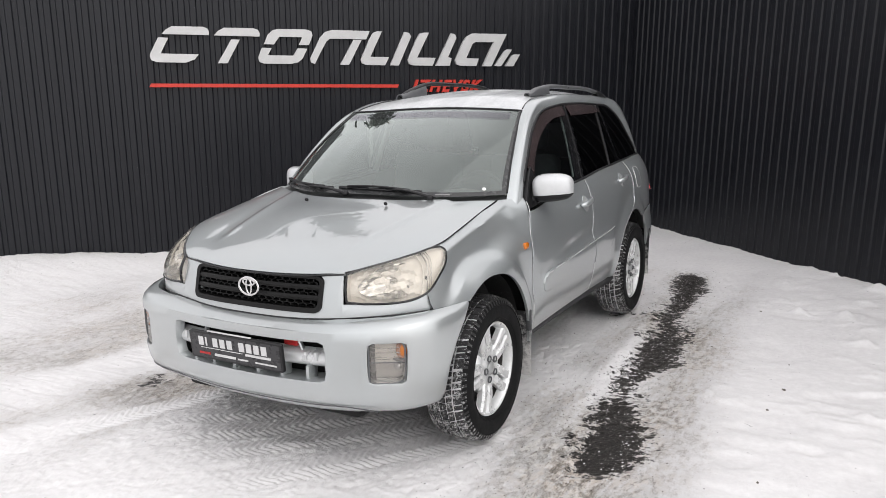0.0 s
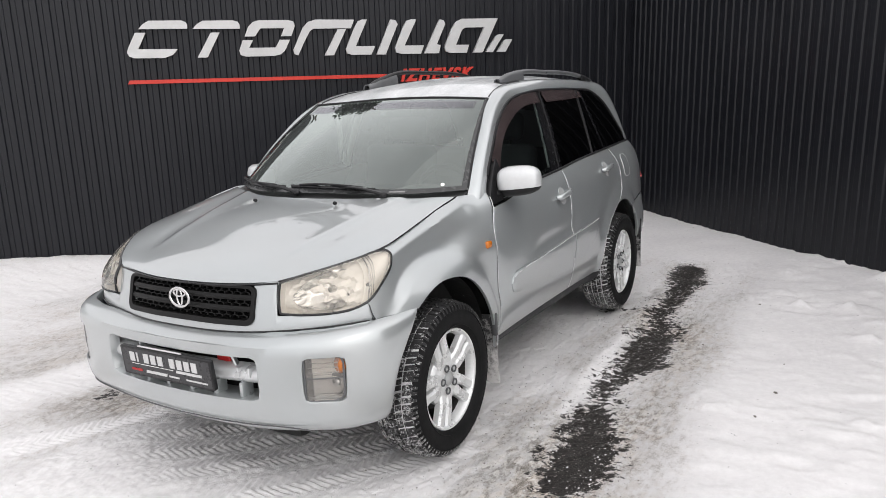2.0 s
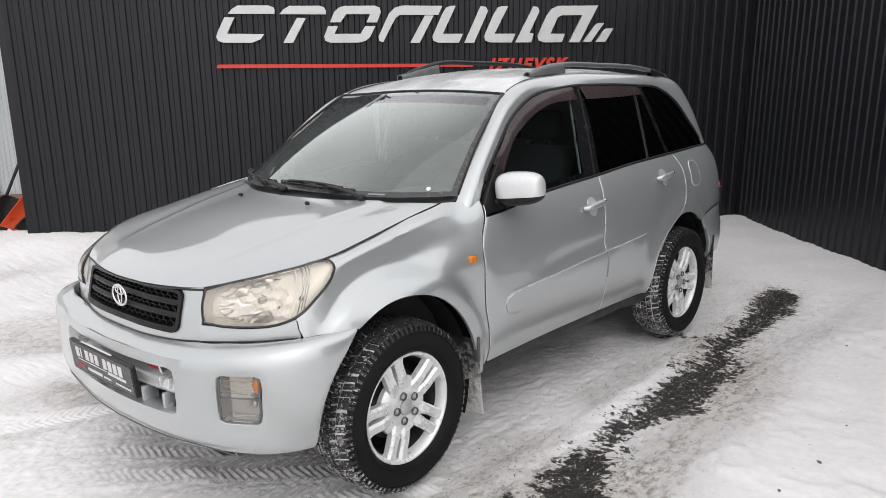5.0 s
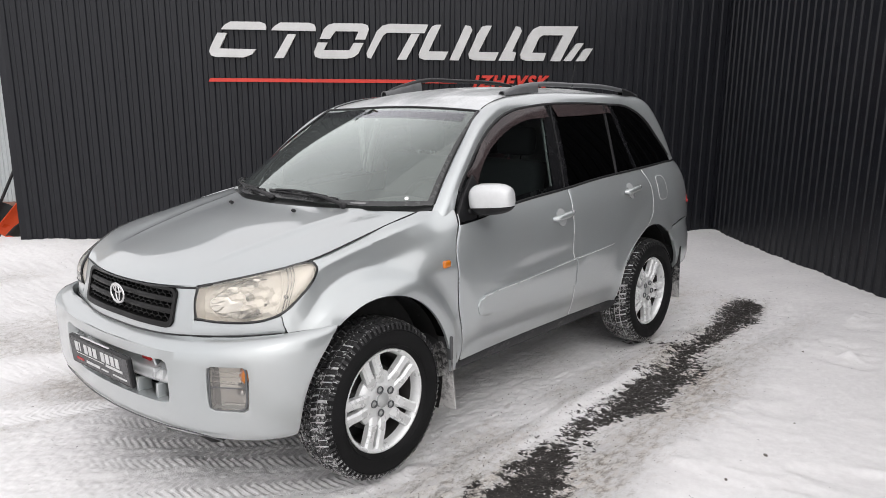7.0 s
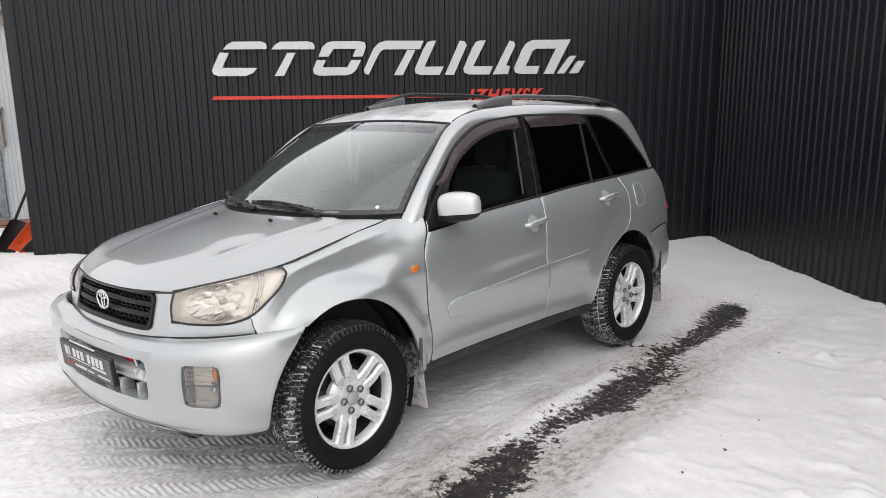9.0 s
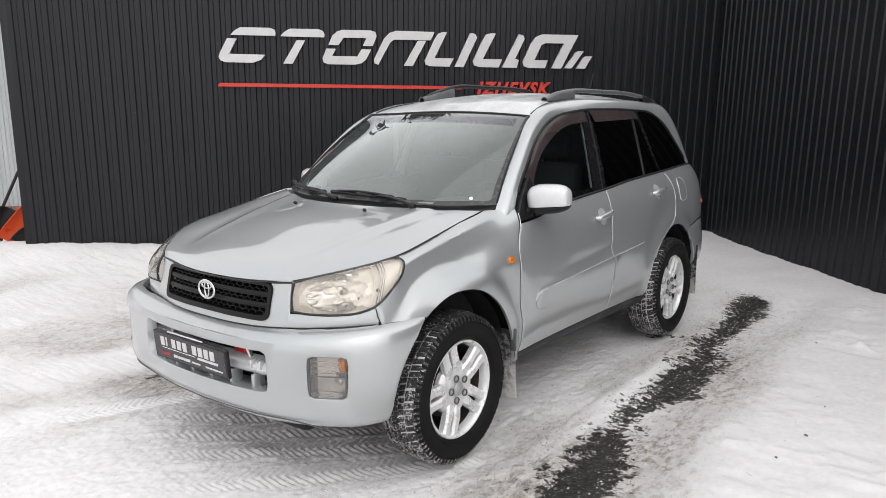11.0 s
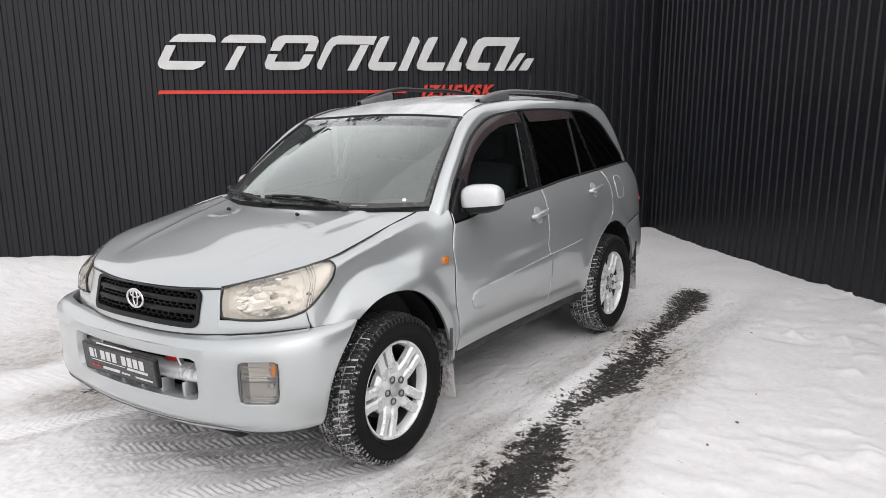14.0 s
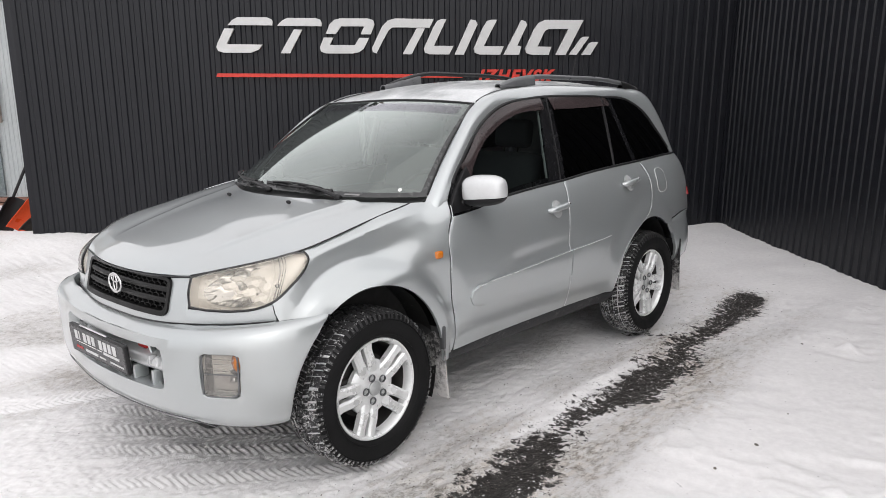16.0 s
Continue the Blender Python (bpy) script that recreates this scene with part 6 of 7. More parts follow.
for side in (1, -1):
    Y = np.linspace(0.60, 2.98, 120)
    Yb, Vb = np.meshgrid(Y, np.linspace(0, 1, 12), indexing="ij")
    zb, zt = belt_z(Yb) - 0.012, top_edge(Yb) + 0.004
    zt = np.maximum(zt, zb + 0.01)
    Zb = zb + (zt - zb) * Vb
    bandx = glass_x(Yb, Zb)
    yc, zc = (Yb[:-1, :-1] + Yb[1:, 1:]) / 2, (Zb[:-1, :-1] + Zb[1:, 1:]) / 2
    see = (yc > np.maximum(tri_rear(zc), 0.0)) & (yc < b_front(zc)) & (zc > belt_z(yc) + 0.012) & (zc < top_edge(yc) - 0.02) & (yc > 0.8)
    band = part("window_frame", sheet(np.stack([side * (bandx - 0.002), Yb, Zb], -1), side < 0, drop=see), TRIM, car, "black window frame")
    low = lambda y: belt_z(y) + 0.004  # noqa: E731
    pane = part("front_door_glass", sheet(pane_grid(lambda z: np.interp(z, out_z[:120], out_y[:120]) + 0.035, b_front, low, lambda y: top_edge(y) - 0.012, 24, 18, side, 0.0015), side < 0), CLEARGLASS, car)
    pane.visible_shadow = False
    part("rear_door_glass", sheet(pane_grid(b_rear, div_a, low, lambda y: top_edge(y) - 0.012, 12, 10, side, 0.002), side < 0), DARKGLASS, car)
    part("rear_door_quarter_glass", sheet(pane_grid(div_b, c_front, low, lambda y: top_edge(y) - 0.012, 8, 10, side, 0.002), side < 0), DARKGLASS, car)
    part("rear_side_glass", sheet(pane_grid(c_rear, lambda z: np.interp(-z, -out_z[150:], out_y[150:]) - 0.016, low, lambda y: top_edge(y) - 0.010, 20, 12, side, 0.003), side < 0), DARKGLASS, car)
    z = np.linspace(1.11, 1.60, 14)
    part("pillar_seal", tube(bmesh.new(), [(side * (float(glass_x(b_mid(k), k)) + 0.001), float(b_mid(k)), k) for k in z], 0.005, 6), BLACK, band)
    z = np.linspace(1.13, 1.53, 12)
    part("glass_channel", tube(bmesh.new(), [(side * (float(glass_x(b_front(k), k)) - 0.012), float(b_front(k)) - 0.006, k) for k in z], 0.007, 6), CHANNEL, band, "pale window channel")
    Y = np.linspace(0.80, 1.42, 12)
    part("inner_door_trim", tube(bmesh.new(), [(side * (float(glass_x(y, belt_z(y))) - 0.030), y, float(belt_z(y)) + 0.004) for y in Y], 0.016, 8), DASH, band)
    part("divider_bar", tube(bmesh.new(), [(side * (float(glass_x(div_a(k), k)) + 0.004), float(div_a(k)) + 0.012, k) for k in np.linspace(1.16, 1.585, 12)], 0.009, 6), BLACK, band)
    Y = np.linspace(0.72, 2.99, 60)
    part("belt_strip", tube(bmesh.new(), [(side * (float(glass_x(y, belt_z(y))) + 0.008), y, float(belt_z(y)) + 0.002) for y in Y], 0.0075, 8), BLACK, car, "black rubber belt strip")
    Y = np.linspace(0.62, 2.96, 90)
    part("upper_window_seal", tube(bmesh.new(), [(side * (float(glass_x(y, top_edge(y))) + 0.004), y, float(top_edge(y)) - 0.006) for y in Y], 0.008, 6), BLACK, car, "black rubber window seal")
    # deflectors
    rim = curve3([(0, 0.70, 1.262), (0, 0.745, 1.29), (0, 0.90, 1.425), (0, 1.10, 1.525), (0, 1.30, 1.572), (0, 1.525, 1.590)])
    lowr = curve3([(0, 0.752, 1.20), (0, 0.775, 1.235), (0, 0.885, 1.348), (0, 1.06, 1.443), (0, 1.24, 1.500), (0, 1.525, 1.525)])
    s = np.linspace(0, 1, 30)
    for name, A, B in (("front_wind_deflector", rim(s), lowr(s)), ("rear_wind_deflector", curve3([(0, 1.60, 1.592), (0, 1.9, 1.595), (0, 2.235, 1.588)])(s), curve3([(0, 1.625, 1.522), (0, 1.92, 1.527), (0, 2.255, 1.537)])(s))):
        v = np.linspace(0, 1, 7)
        P = A[:, None] * (1 - v[None, :, None]) + B[:, None] * v[None, :, None]
        P[..., 0] = side * (glass_x(P[..., 1], P[..., 2]) + 0.004 + 0.010 * np.sin(np.pi * 0.5 * v[None]))
        part(name, lip(sheet(P, side > 0), 0.003, 0.0), SMOKE, car, "smoked acrylic wind deflector")
    # mirror with its black foot
    bm = bmesh.new()
    tri = [(0.542, 1.045), (0.705, 1.055), (0.765, 1.19), (0.735, 1.262), (0.65, 1.185)]
    a = [bm.verts.new((side * (float(glass_x(y, z)) + 0.016), y, z)) for y, z in tri]
    b = [bm.verts.new((side * (float(glass_x(y, z)) - 0.01), y, z)) for y, z in tri]
    bm.faces.new(a if side < 0 else a[::-1])
    for i in range(5):
        j = (i + 1) % 5
        bm.faces.new((a[i], a[j], b[j], b[i]))
    bmesh.ops.recalc_face_normals(bm, faces=bm.faces[:])
    mirror = part("door_mirror", bevelled(bm, 0.004), BLACK, car, "door mirror with a silver shell")
    bm = bmesh.new()
    bmesh.ops.create_cube(bm, size=2)
    bmesh.ops.subdivide_edges(bm, edges=bm.edges[:], cuts=7, use_grid_fill=True)
    for v in bm.verts:
        x, y, z = v.co
        n4 = (abs(x) ** 3.2 + abs(y) ** 2.4 + abs(z) ** 3.2) ** (1 / 3.0)
        v.co = Vector((x, y, z)) / max(n4, 0.3)
        taper = 1 - 0.16 * v.co.x
        v.co = Vector((v.co.x * 0.112, v.co.y * 0.062 * taper, v.co.z * 0.074 * (1 - 0.08 * v.co.x)))
        v.co.y -= 0.012 if v.co.y < 0 else 0
    shell = bm.copy()
    bmesh.ops.bisect_plane(shell, geom=shell.verts[:] + shell.edges[:] + shell.faces[:], plane_co=(0, 0, -0.036), plane_no=(0, 0, 1), clear_inner=True)
    bmesh.ops.bisect_plane(bm, geom=bm.verts[:] + bm.edges[:] + bm.faces[:], plane_co=(0, 0, -0.038), plane_no=(0, 0, 1), clear_outer=True)
    mm = Matrix.LocRotScale((side * 0.874 if side > 0 else -0.842, 0.712, 1.155 if side > 0 else 1.135), Euler((0, radians(-4 * side), radians(14 * side))), (side, 1, 1))
    for piece, name, m in ((shell, "mirror_shell", SHELL), (bm, "mirror_base", BLACK)):
        bmesh.ops.scale(piece, verts=piece.verts[:], vec=(1, 1, 1) if name == "mirror_shell" else (1.02, 1.04, 1.02))
        bmesh.ops.transform(piece, verts=piece.verts[:], matrix=mm)
        if side < 0:
            bmesh.ops.reverse_faces(piece, faces=piece.faces[:])
        part(name, piece, m, mirror)
    bm = bmesh.new()
    tube(bm, [(side * 0.745, 0.66, 1.085), (side * 0.79, 0.69, 1.10), (side * 0.84, 0.71, 1.11)], [0.03, 0.026, 0.024], 10, flat=0.8)
    part("mirror_arm", bm, BLACK, mirror)
    bm = bmesh.new()
    box(bm, -0.064, 0.064, -0.001, 0.001, -0.036, 0.045)
    bmesh.ops.transform(bm, verts=bm.verts[:], matrix=Matrix.LocRotScale((side * 0.877, 0.772, 1.158), Euler((0, 0, radians(14 * side))), None))
    part("mirror_glass", bm, CHROME, mirror)

# tail: hatch, rear bumper, lamps
U, V = np.meshgrid(np.linspace(-1, 1, 21), np.linspace(0, 1, 20), indexing="ij")
hx = cubic([(0, 0.78), (0.45, 0.70), (0.6, 0.655), (1, 0.545)])(V)
hy = cubic([(0, 3.23), (0.4, 3.19), (0.5, 3.16), (1, 2.935)])(V)
hz = 0.74 + 0.885 * V
part("tailgate", lip(sheet(np.stack([U * hx, hy - 0.10 * np.abs(U) ** 3, hz + 0.03 * (1 - U**2) * V**4], -1), True), 0.02), PAINT, car)
part("rear_window", sheet(np.stack([U * hx * 0.86, hy + 0.006 - 0.10 * np.abs(U * 0.86) ** 3, hz], -1)[:, 10:19], True), DARKGLASS, car)
rear_plan = curve3([(0.862, 2.74, 0), (0.860, 2.88, 0), (0.845, 3.02, 0), (0.80, 3.14, 0), (0.70, 3.21, 0), (0.4, 3.27, 0), (0, 3.29, 0)])
s = np.linspace(0, 1, 40)
zr = np.array([0.79, 0.775, 0.74, 0.66, 0.55, 0.48, 0.44, 0.42])
dr = np.array([0.014, 0.006, 0.002, 0.0, 0.006, 0.02, 0.05, 0.10])
for side in (1, -1):
    P = np.zeros((40, 8, 3))
    for j in range(8):
        y_arch = 2.475 + 0.425 * math.sqrt(max(0, 1 - ((max(zr[j], 0.36) - 0.357) / 0.46) ** 2)) if zr[j] < 0.76 else 2.72
        p = rear_plan(s)
        p[:, 1] = p[:, 1] + (y_arch - 2.74) * (1 - s) ** 3
        t = np.gradient(p, axis=0)
        ln = np.hypot(t[:, 0], t[:, 1])
        P[:, j] = np.stack([(p[:, 0] - dr[j] * t[:, 1] / ln) * side, p[:, 1] + dr[j] * t[:, 0] / ln, zr[j] - 0.045 * np.clip(1 - s * 6, 0, 1) * (j < 2) + 0 * s], -1)
    rear_half = part("rear_bumper_half", lip(sheet(P, side > 0), 0.02), PAINT, car, "silver rear bumper")
    part("rear_bumper_joint", tube(bmesh.new(), [(x + side * 0.003, y, z + 0.003) for x, y, z in P[2:26, 0]], 0.0036, 6), TRIM, rear_half)
    Yl, Vl = np.meshgrid(np.linspace(0, 1, 10), np.linspace(0, 1, 14), indexing="ij")
    zz = 0.90 + 0.22 * Vl
    yy = 3.078 + 0.02 * (1 - Vl) + 0.10 * Yl
    xx = 0.820 - 0.16 * (zz - 0.90) / 0.25 * 0.5 - 0.13 * Yl**2
    part("tail_lamp", lip(sheet(np.stack([side * xx, yy, zz], -1), side < 0), 0.02), RED, car, "red tail lamp")

# aerial at the rear of the roof
bm = bmesh.new()
tube(bm, [(-0.05, 2.86, 1.655), (-0.05, 2.865, 1.675)], [0.02, 0.012], 10)
tube(bm, [(-0.05, 2.865, 1.67), (-0.045, 2.93, 1.88)], 0.0045, 6)
part("roof_aerial", bm, BLACK, car)

# near-black boxes that block light behind the panels, as inner body and floor; wheel housings
bm = bmesh.new()
box(bm, -0.66, 0.66, -0.42, 0.45, 0.42, 0.88)
box(bm, -0.73, 0.73, 0.46, 2.06, 0.30, 1.00)
box(bm, -0.60, 0.60, 2.06, 3.10, 0.45, 1.05)
box(bm, -0.50, 0.50, -0.62, 3.05, 0.26, 0.45)
part("underbody", bevelled(bm, 0.03), DARK, car, "dark floor and inner body")
for side in (1, -1):
    for y0, z0, a, b in ARCHES:
        bm = bmesh.new()
        th = np.linspace(radians(-22), radians(184), 40)
        X, T = np.meshgrid(np.linspace(0.50, 0.80, 6), th, indexing="ij")
        fit_x = np.minimum(X, side_x(y0 + a * np.cos(T), np.maximum(z0 + b * np.sin(T), 0.40)) - 0.014)
        P = np.stack([side * fit_x, y0 + (a + 0.004) * np.cos(T), z0 + (b + 0.004) * np.sin(T)], -1)
        sheet(P, side < 0, bm=bm)
        part("wheel_arch_liner", bm, LINER, car, "black wheel arch liner with caked snow")
        bm = bmesh.new()
        prof = [bm.verts.new((side * 0.50, y0 + (a + 0.01) * math.cos(t), z0 + (b + 0.01) * math.sin(t))) for t in np.linspace(radians(2), radians(178), 40)]
        bm.faces.new(prof)
        part("inner_wheel_wall", bm, DARK, car)
    # mud flaps
    for y0, zt, zb, xw in ((0.405, 0.535, 0.165, 0.235), (2.905, 0.60, 0.215, 0.235)):
        U, V = np.meshgrid(np.linspace(0, 1, 9), np.linspace(0, 1, 14), indexing="ij")
        P = np.stack([side * (0.868 - xw * U - 0.02 * V), y0 + 0.05 * V**1.5 - 0.03 * (1 - V) * U + 0.02 * np.abs(U - 0.5) ** 2, zt * (1 - V) + (zb + 0.03 * np.maximum(U - 0.8, 0) * 5 * 0.2) * V], -1)
        part("mud_flap", lip(sheet(P, side < 0), 0.008, 0.0015), FLAP, car, "rubber mud flap crusted with snow")
    bm = bmesh.new()
    box(bm, -0.016, 0.016, 0.402, 0.420, 0.43, 0.545, Matrix.Translation((side * 0.858, 0, 0)))
    part("flap_bracket", bevelled(bm, 0.007), GREYPLASTIC, car)

# cabin
bm = bmesh.new()
U, V = np.meshgrid(np.linspace(-1, 1, 25), np.linspace(0, 1, 9), indexing="ij")
P = np.stack([U * 0.68, 0.26 + 0.22 * np.abs(U) ** 2 + 0.42 * V, 1.075 - 0.01 * U**2 + 0.035 * np.sin(np.pi * V) + 0.05 * np.exp(-((U - 0.5) / 0.2) ** 2) * np.clip(V * 2 - 0.7, 0, 1)], -1)
part("dashboard", lip(sheet(P), 0.20, 0.0), DASH, car, "grey plastic dashboard")


def seat(x, y, tall):
    bm = bmesh.new()
    bmesh.ops.create_cube(bm, size=1, matrix=Matrix.LocRotScale((x, y, 0.72), None, (0.50, 0.52, 0.16)))
    ob = part("seat", bevelled(bm, 0.05, 3), SEATCLOTH, car, "dark grey cloth seat")
    bm = bmesh.new()
    bmesh.ops.create_cube(bm, size=1, matrix=Matrix.LocRotScale((x, y + 0.28, 0.72 + tall / 2), Euler((radians(-14), 0, 0)), (0.48, 0.13, tall)))
    part("backrest", bevelled(bm, 0.05, 3), SEATCLOTH, ob)
    bm = bmesh.new()
    bmesh.ops.create_cube(bm, size=1, matrix=Matrix.LocRotScale((x, y + 0.40, 0.82 + tall), Euler((radians(-10), 0, 0)), (0.25, 0.09, 0.17)))
    part("headrest", bevelled(bm, 0.035, 3), SEATCLOTH, ob)
    bm = bmesh.new()
    for d in (-0.05, 0.05):
        tube(bm, [(x + d, y + 0.36, 0.70 + tall), (x + d, y + 0.39, 0.80 + tall)], 0.007, 6)
    part("headrest_posts", bm, CHROME, ob)


# added white tube: stands in for the bright line in the windscreen
bm = bmesh.new()
tube(bm, [(-0.555, 1.39, 1.50), (-0.66, 1.43, 1.29), (-0.735, 1.46, 1.13)], 0.019, 10)
part("pillar_rod", bm, WHITE, car, "white tube added for the bright line seen in the windscreen")
seat(0.36, 1.22, 0.56)
seat(-0.36, 1.22, 0.56)
bm = bmesh.new()
lathe(bm, [(0.016 * math.cos(t), 0.182 + 0.016 * math.sin(t)) for t in np.linspace(0, 2 * math.pi, 9)], 36)
for a in (20, 160, 270):
    tube(bm, [(0, 0.04 * math.cos(radians(a)), 0.04 * math.sin(radians(a))), (0, 0.18 * math.cos(radians(a)), 0.18 * math.sin(radians(a)))], 0.014, 6)
bmesh.ops.create_uvsphere(bm, u_segments=14, v_segments=8, radius=0.07, matrix=Matrix.Diagonal((0.5, 1, 1, 1)))
bmesh.ops.transform(bm, verts=bm.verts[:], matrix=Matrix.Translation((0.37, 0.78, 1.045)) @ Euler((0, 0, radians(90))).to_matrix().to_4x4() @ Euler((0, radians(25), 0)).to_matrix().to_4x4())
part("steering_wheel", bm, BLACK, car, "black steering wheel")
bm = bmesh.new()
bmesh.ops.create_cube(bm, size=1, matrix=Matrix.LocRotScale((0, 0.93, 1.515), Euler((radians(15), 0, 0)), (0.23, 0.02, 0.06)))
tube(bm, [(0, 0.95, 1.57), (0, 0.935, 1.53)], 0.01, 6)
part("rear_view_mirror", bevelled(bm, 0.008), BLACK, car)
U, V = np.meshgrid(np.linspace(-1, 1, 13), np.linspace(0, 1, 13), indexing="ij")
Y = 1.06 + 1.8 * V
part("headlining", sheet(np.stack([U * 0.53, Y, 1.560 + 0.030 * (1 - U**2)], -1), False), simple("headlining_cloth", (0.20, 0.20, 0.19), (0.26, 0.26, 0.25), 0.95, scale=60, bump=0.2), car)
bm = bmesh.new()
box(bm, -0.60, 0.60, 1.95, 2.07, 0.70, 1.22)
part("rear_seat_bench", bevelled(bm, 0.05, 3), SEATCLOTH, car)
bm = bmesh.new()
tube(bm, [(0.36, -0.50, 0.30), (0.36, -0.42, 0.262), (0.36, -0.36, 0.30)], 0.022, 8)
part("tow_hook", bm, STEEL, car)

# ---- wheels: own axis x outwards, from the middle of the hub's face ----
# the shade behind the spokes is put into this dark colour
BARREL = simple("shade_dark_steel", (0.020, 0.019, 0.018), (0.045, 0.042, 0.040), 0.6, 0.2, bump=0.05)


def wheel_meshes():
    made = {}
    bm = bmesh.new()
    lathe(bm, [(-0.155, 0.222), (-0.182, 0.25), (-0.187, 0.285), (-0.180, 0.315), (-0.168, 0.332)], 72)
    lathe(bm, [(0.010, 0.334), (0.022, 0.322), (0.030, 0.300), (0.032, 0.275), (0.027, 0.250), (0.014, 0.232), (0.002, 0.226), (-0.01, 0.222)], 72)
    for r, x in ((0.312, 0.0275), (0.246, 0.0262)):
        lathe(bm, [(x - 0.002, r + 0.003), (x + 0.0025, r), (x - 0.001, r - 0.003)], 72)
    made["tyre"] = mesh_of("tyre", bm, RUBBER)
    bm = bmesh.new()
    lathe(bm, [(-0.168, 0.332), (-0.150, 0.340), (-0.08, 0.3435), (-0.008, 0.340), (0.010, 0.334)], 72)
    made["tread_base"] = mesh_of("tread_base", bm, TREAD)
    bm = bmesh.new()
    rnd = random.Random(5)
    count = 78
    for row, (x0, x1, skew) in enumerate(((-0.172, -0.141, 0.020), (-0.134, -0.107, 0.030), (-0.100, -0.069, 0.012), (-0.062, -0.035, -0.030), (-0.028, 0.013, -0.020))):
        for k in range(count):
            a = 2 * math.pi * (k + 0.5 * (row % 2) + rnd.uniform(-0.16, 0.16)) / count
            half = math.pi / count * 0.80
            vs = []
            for top in (0, 1):
                for x, d in ((x0, -1), (x1, -1), (x1, 1), (x0, 1)):
                    r = (0.3325 if x > 0.0 or x < -0.165 else 0.341 if abs(x + 0.08) > 0.05 else 0.3435) + 0.0090 * top
                    shrink = 0.90 if top else 1.0
                    t = a + d * half * shrink + skew * (x - (x0 + x1) / 2) / 0.03
                    xx = (x0 + x1) / 2 + (x - (x0 + x1) / 2) * shrink
                    vs.append(bm.verts.new((xx, r * math.cos(t), r * math.sin(t))))
            for q in ((4, 5, 6, 7), (0, 1, 5, 4), (1, 2, 6, 5), (2, 3, 7, 6), (3, 0, 4, 7)):
                bm.faces.new([vs[i] for i in q])
            # side lugs that run down the shoulder
            if row in (0, 4):
                sx = 0.0125 if row == 4 else -0.1715
                out = 0.010 if row == 4 else -0.008
                ww = [bm.verts.new((sx + dx, r * math.cos(a + d * half * 0.62), r * math.sin(a + d * half * 0.62))) for dx, r in ((0.0, 0.343), (out, 0.330), (out * 1.5, 0.315)) for d in (-1, 1)]
                bm.faces.new((ww[0], ww[1], ww[3], ww[2]))
                bm.faces.new((ww[2], ww[3], ww[5], ww[4]))
    bmesh.ops.recalc_face_normals(bm, faces=bm.faces[:])
    made["tread_pattern"] = mesh_of("tread_pattern", bm, BLOCK, sharp=25)
    # rim
    bm = bmesh.new()
    lathe(bm, [(-0.004, 0.2245), (0.007, 0.2285), (0.0115, 0.226), (0.011, 0.219), (0.004, 0.2125), (-0.012, 0.208), (-0.034, 0.203)], 72)
    made["rim"] = mesh_of("rim", bm, ALLOY)
    bm = bmesh.new()
    lathe(bm, [(-0.034, 0.203), (-0.075, 0.196), (-0.15, 0.198)], 72)
    made["rim_barrel"] = mesh_of("rim_barrel", bm, BARREL)
    bm = bmesh.new()
    lathe(bm, [(-0.05, 0.126), (-0.030, 0.124), (-0.020, 0.114), (-0.012, 0.096), (-0.0065, 0.075), (-0.008, 0.050), (-0.010, 0.035), (-0.012, 0.0005)], 60)
    made["hub_plate"] = mesh_of("hub_plate", bm, ALLOY)
    bm = bmesh.new()
    n = 12
    for sgn in (-1, 1):
        rows = []
        for i in range(n):
            t = i / (n - 1)
            r = 0.066 + (0.214 - 0.066) * t
            outer = min(0.68 * r, 0.050 + 0.004 * t) + 0.008 * max(0, t - 0.8) * 5
            inner = 0.0014 + 0.0075 * min(1, max(0, t - 0.28) * 4)
            mid, half = sgn * (outer + inner) / 2, (outer - inner) / 2
            face = -0.010 + 0.013 * math.sin(math.pi * min(t, 0.62)) + (0.002 if t > 0.9 else 0)
            sec = [(mid - half, -0.034), (mid - half, face - 0.010), (mid - half + 0.009, face), (mid + half - 0.009, face), (mid + half, face - 0.010), (mid + half, -0.034)]
            rows.append([bm.verts.new((x, w, r)) for w, x in sec])
        for a, b in zip(rows, rows[1:]):
            for j in range(5):
                bm.faces.new((a[j], a[j + 1], b[j + 1], b[j]))
    bmesh.ops.recalc_face_normals(bm, faces=bm.faces[:])
    made["double_spoke"] = mesh_of("double_spoke", bm, ALLOY)
    bm = bmesh.new()
    lathe(bm, [(-0.012, 0.033), (-0.002, 0.032), (0.002, 0.027), (0.003, 0.0005)], 32)
    made["hub_cap"] = mesh_of("hub_cap", bm, CAPGREY)
    # grey colour carries the shade of the lug recesses
    bm = bmesh.new()
    lathe(bm, [(-0.004, 0.0175), (0.0025, 0.0165), (0.0025, 0.0150), (-0.016, 0.0135)], 18)
    made["lug_hole"] = mesh_of("lug_hole", bm, RAILGREY)
    bm = bmesh.new()
    lathe(bm, [(-0.018, 0.0115), (-0.003, 0.0115), (0.0005, 0.008), (0.001, 0.0004)], 6)
    made["lug_nut"] = mesh_of("lug_nut", bm, CAPGREY, sharp=20)
    bm = bmesh.new()
    lathe(bm, [(-0.09, 0.145), (-0.078, 0.145), (-0.078, 0.085), (-0.06, 0.08), (-0.06, 0.0005)], 40)
    made["brake_disc"] = mesh_of("brake_disc", bm, BARREL)
    bm = bmesh.new()
    lathe(bm, [(-0.15, 0.20), (-0.15, 0.0005)], 40)
    made["wheel"] = mesh_of("wheel", bm, DARK)
    bm = bmesh.new()
    box(bm, -0.12, -0.055, -0.15, -0.085, -0.06, 0.06)
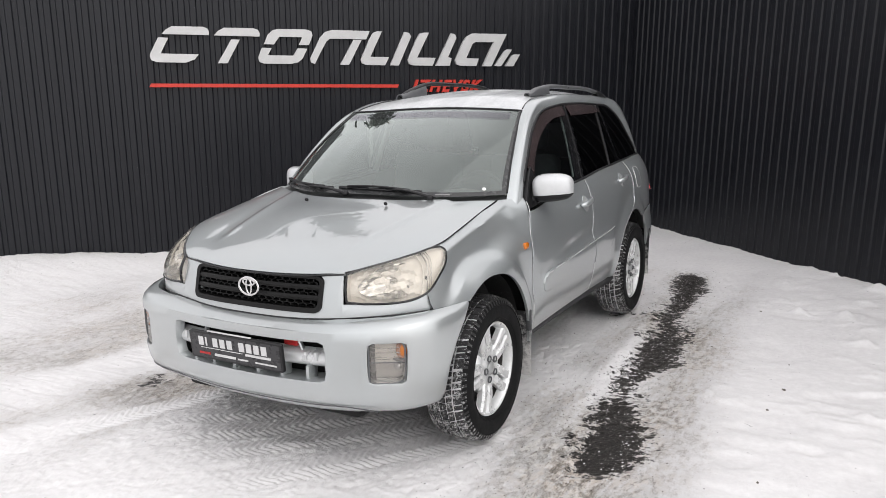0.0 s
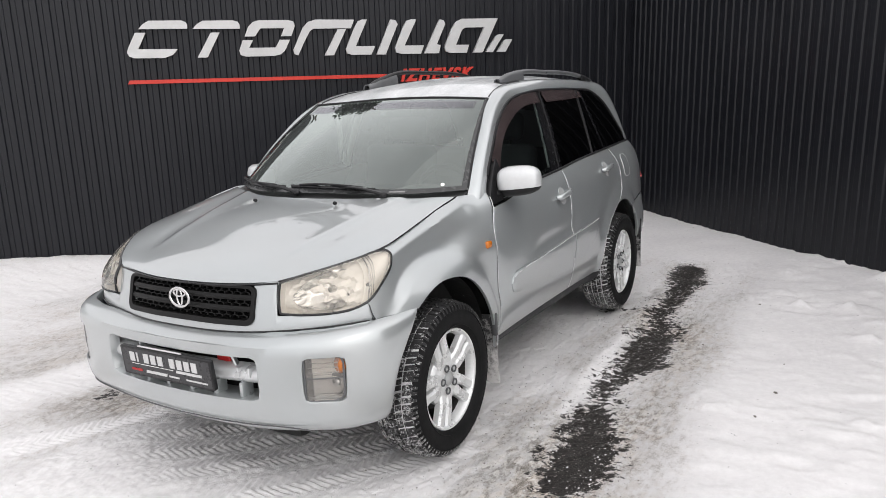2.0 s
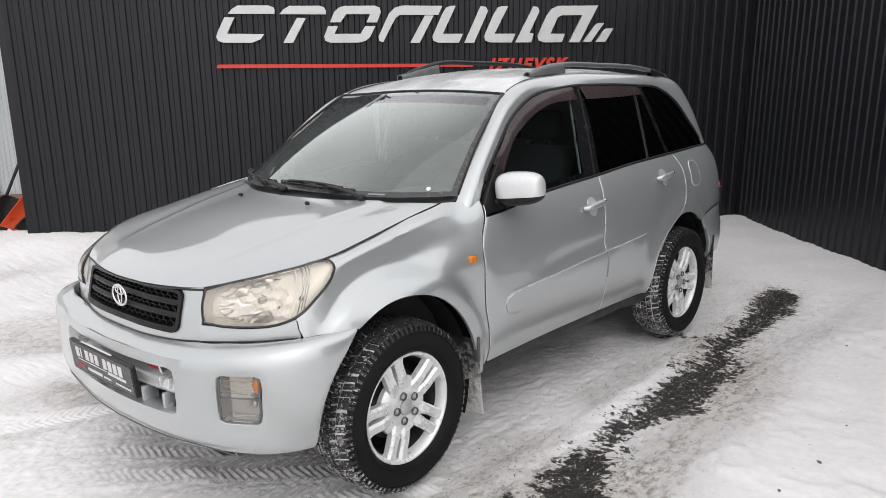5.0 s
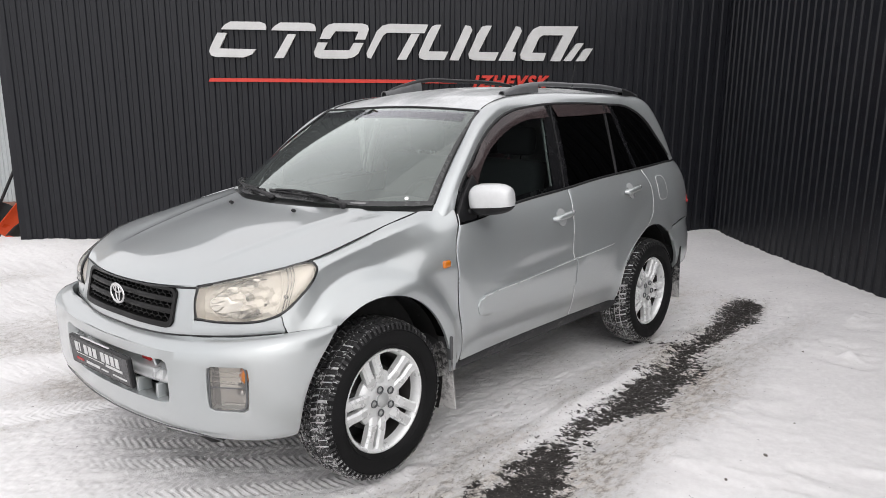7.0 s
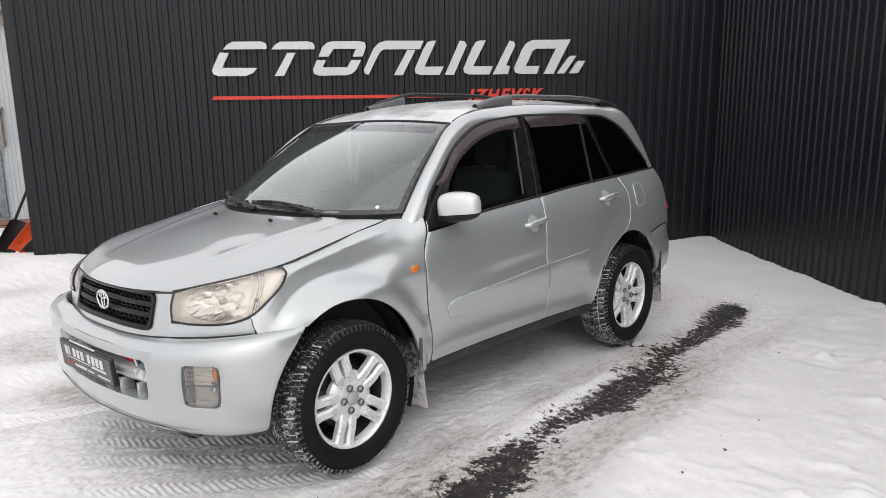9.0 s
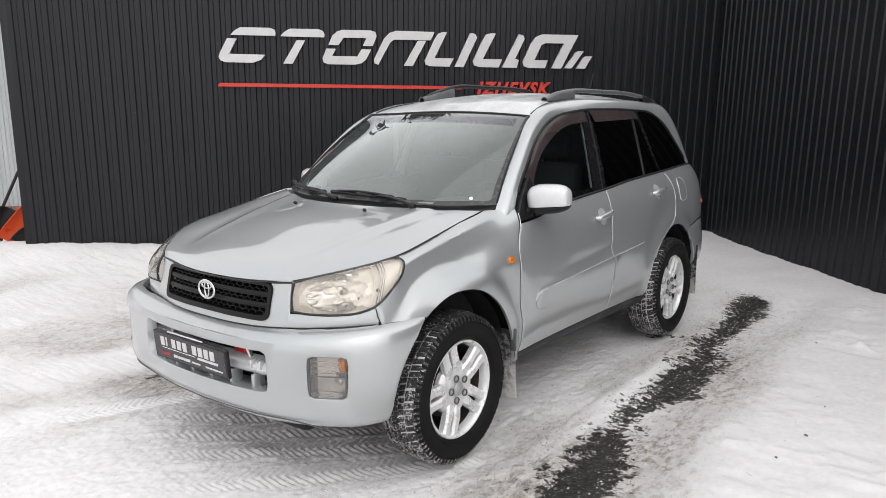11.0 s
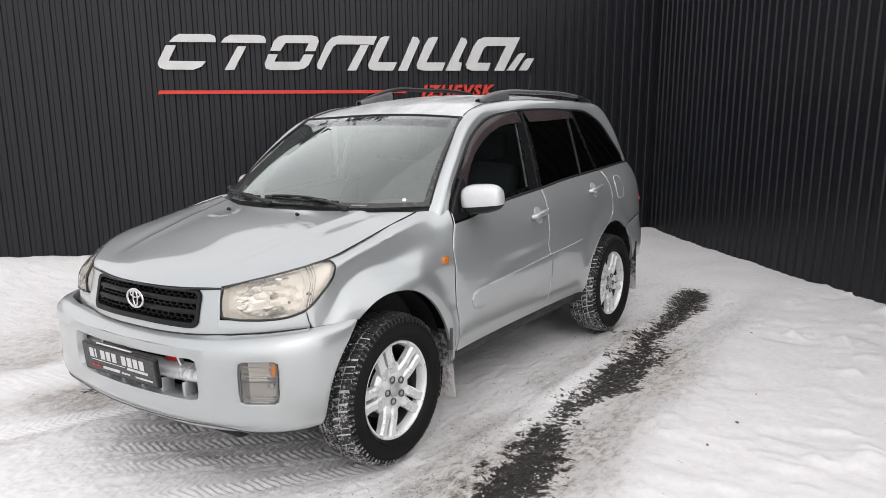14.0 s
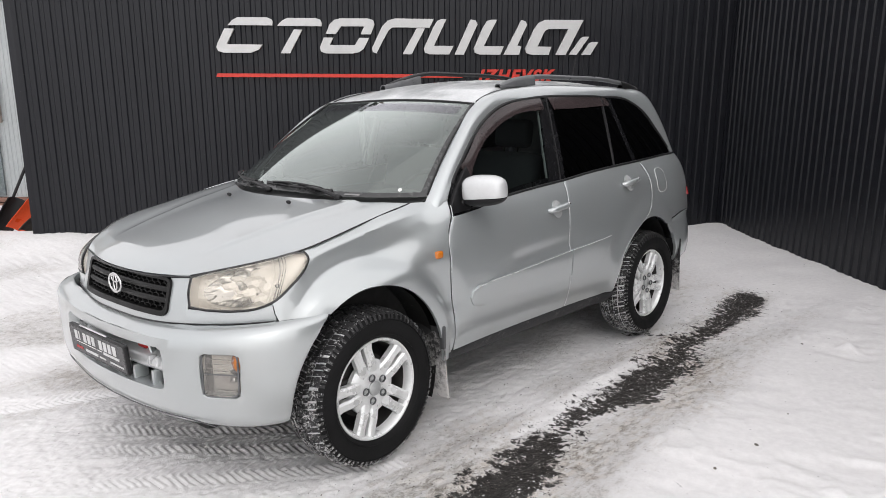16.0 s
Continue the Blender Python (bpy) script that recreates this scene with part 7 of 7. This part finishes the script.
    made["brake_caliper"] = mesh_of("brake_caliper", bevelled(bm, 0.012), BARREL)
    return made


WM = wheel_meshes()
for side in (1, -1):
    for y, z, turn in ((FRONT_Y, 0.352, -16.0), (REAR_Y, 0.356, 9.0)):
        wheel = part("wheel", WM["wheel"], None, car, "white-silver alloy wheel with a studded snow tyre")
        wheel.matrix_local = Matrix.Translation((side * HUB_X, y, z)) @ Euler((0, 0, 0 if side > 0 else math.pi)).to_matrix().to_4x4()
        for name in ("tyre", "tread_base", "tread_pattern", "rim", "rim_barrel", "hub_plate", "hub_cap", "brake_disc", "brake_caliper"):
            part(name, WM[name], None, wheel)
        for k in range(5):
            a = radians(53 + 72 * k + turn)
            m = Euler((a - math.pi / 2, 0, 0)).to_matrix().to_4x4()
            part("double_spoke", WM["double_spoke"], None, wheel).matrix_local = m
            for name in ("lug_hole", "lug_nut"):
                part(name, WM[name], None, wheel).matrix_local = m @ Matrix.Translation((0, 0, 0.0545))


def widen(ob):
    """Stretches the far flank wider, higher and fuller to fit the camera's view."""
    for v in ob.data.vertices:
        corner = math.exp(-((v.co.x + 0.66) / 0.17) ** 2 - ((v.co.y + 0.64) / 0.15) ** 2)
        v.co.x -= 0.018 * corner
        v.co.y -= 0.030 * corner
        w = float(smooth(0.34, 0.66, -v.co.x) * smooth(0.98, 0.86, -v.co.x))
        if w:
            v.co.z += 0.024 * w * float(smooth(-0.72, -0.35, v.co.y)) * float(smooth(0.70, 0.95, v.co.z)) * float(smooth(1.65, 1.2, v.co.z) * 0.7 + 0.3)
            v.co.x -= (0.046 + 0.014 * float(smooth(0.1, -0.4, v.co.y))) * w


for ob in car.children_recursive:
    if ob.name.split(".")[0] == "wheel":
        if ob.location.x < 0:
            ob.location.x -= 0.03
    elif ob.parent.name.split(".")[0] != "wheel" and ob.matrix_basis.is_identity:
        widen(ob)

# ---- trees beyond the back wall, mirrored in the car's glass and paint ----
BARK = simple("spruce_bark", (0.06, 0.045, 0.035), (0.11, 0.085, 0.065), 0.95, scale=12, bump=0.5)
NEEDLE = simple("spruce_needles", (0.018, 0.030, 0.020), (0.035, 0.050, 0.032), 0.8, scale=6, bump=0.2)


def spruce(m, height, seed, label):
    """A spruce: tapered trunk, drooping boughs, and a crown of many small sprays."""
    rnd = random.Random(seed)
    ob = thing("spruce_tree", m, label, "tree", "trees beyond the wall")
    bm = bmesh.new()
    tube(bm, [(0.05 * math.sin(k), 0.05 * math.cos(k * 1.3), height * k / 8) for k in range(9)], [0.19 * (1 - k / 8.3) + 0.012 for k in range(9)], 9)
    part("trunk", bm, BARK, ob)
    boughs, verts, faces = bmesh.new(), [], []
    tiers = int(height * 3.2)
    for k in range(tiers):
        z = height * (0.12 + 0.87 * k / tiers)
        reach = (height * 0.25) * (1 - (z / height)) ** 0.75 + 0.15
        for _ in range(rnd.randint(4, 6)):
            a, r = rnd.uniform(0, 2 * math.pi), reach * rnd.uniform(0.65, 1.1)
            tip = Vector((r * math.cos(a), r * math.sin(a), z - r * rnd.uniform(0.15, 0.40)))
            root = Vector((0, 0, z))
            tube(boughs, [root, root.lerp(tip, 0.5) + Vector((0, 0, 0.05)), tip], [0.025, 0.015, 0.004], 4)
            for _ in range(int(30 + 60 * r)):
                t = rnd.uniform(0.15, 1.05)
                p = root.lerp(tip, t) + Vector((rnd.gauss(0, 0.07), rnd.gauss(0, 0.07), rnd.gauss(-0.05, 0.06)))
                d = Vector((math.cos(a) + rnd.gauss(0, 0.6), math.sin(a) + rnd.gauss(0, 0.6), rnd.uniform(-0.9, 0.1))).normalized() * rnd.uniform(0.10, 0.24)
                s = d.cross(Vector((rnd.gauss(0, 1), rnd.gauss(0, 1), rnd.gauss(0, 1)))).normalized() * rnd.uniform(0.02, 0.05)
                b = len(verts)
                verts += [p - s, p + d * 0.5 + s * 1.2, p + d, p + d * 0.5 - s * 1.2]
                faces.append((b, b + 1, b + 2, b + 3))
    part("boughs", boughs, BARK, ob)
    me = bpy.data.meshes.new("crown")
    me.from_pydata(verts, [], faces)
    me.materials.append(NEEDLE)
    part("crown", me, None, ob)
    return ob


for x, y, h, seed in ((-5.2, 2.5, 5.1, 17), (-4.15, 2.5, 6.2, 23)):
    spruce(WALL @ pose(x, y, -0.3), h, seed, "dark green spruce beyond the steel wall")
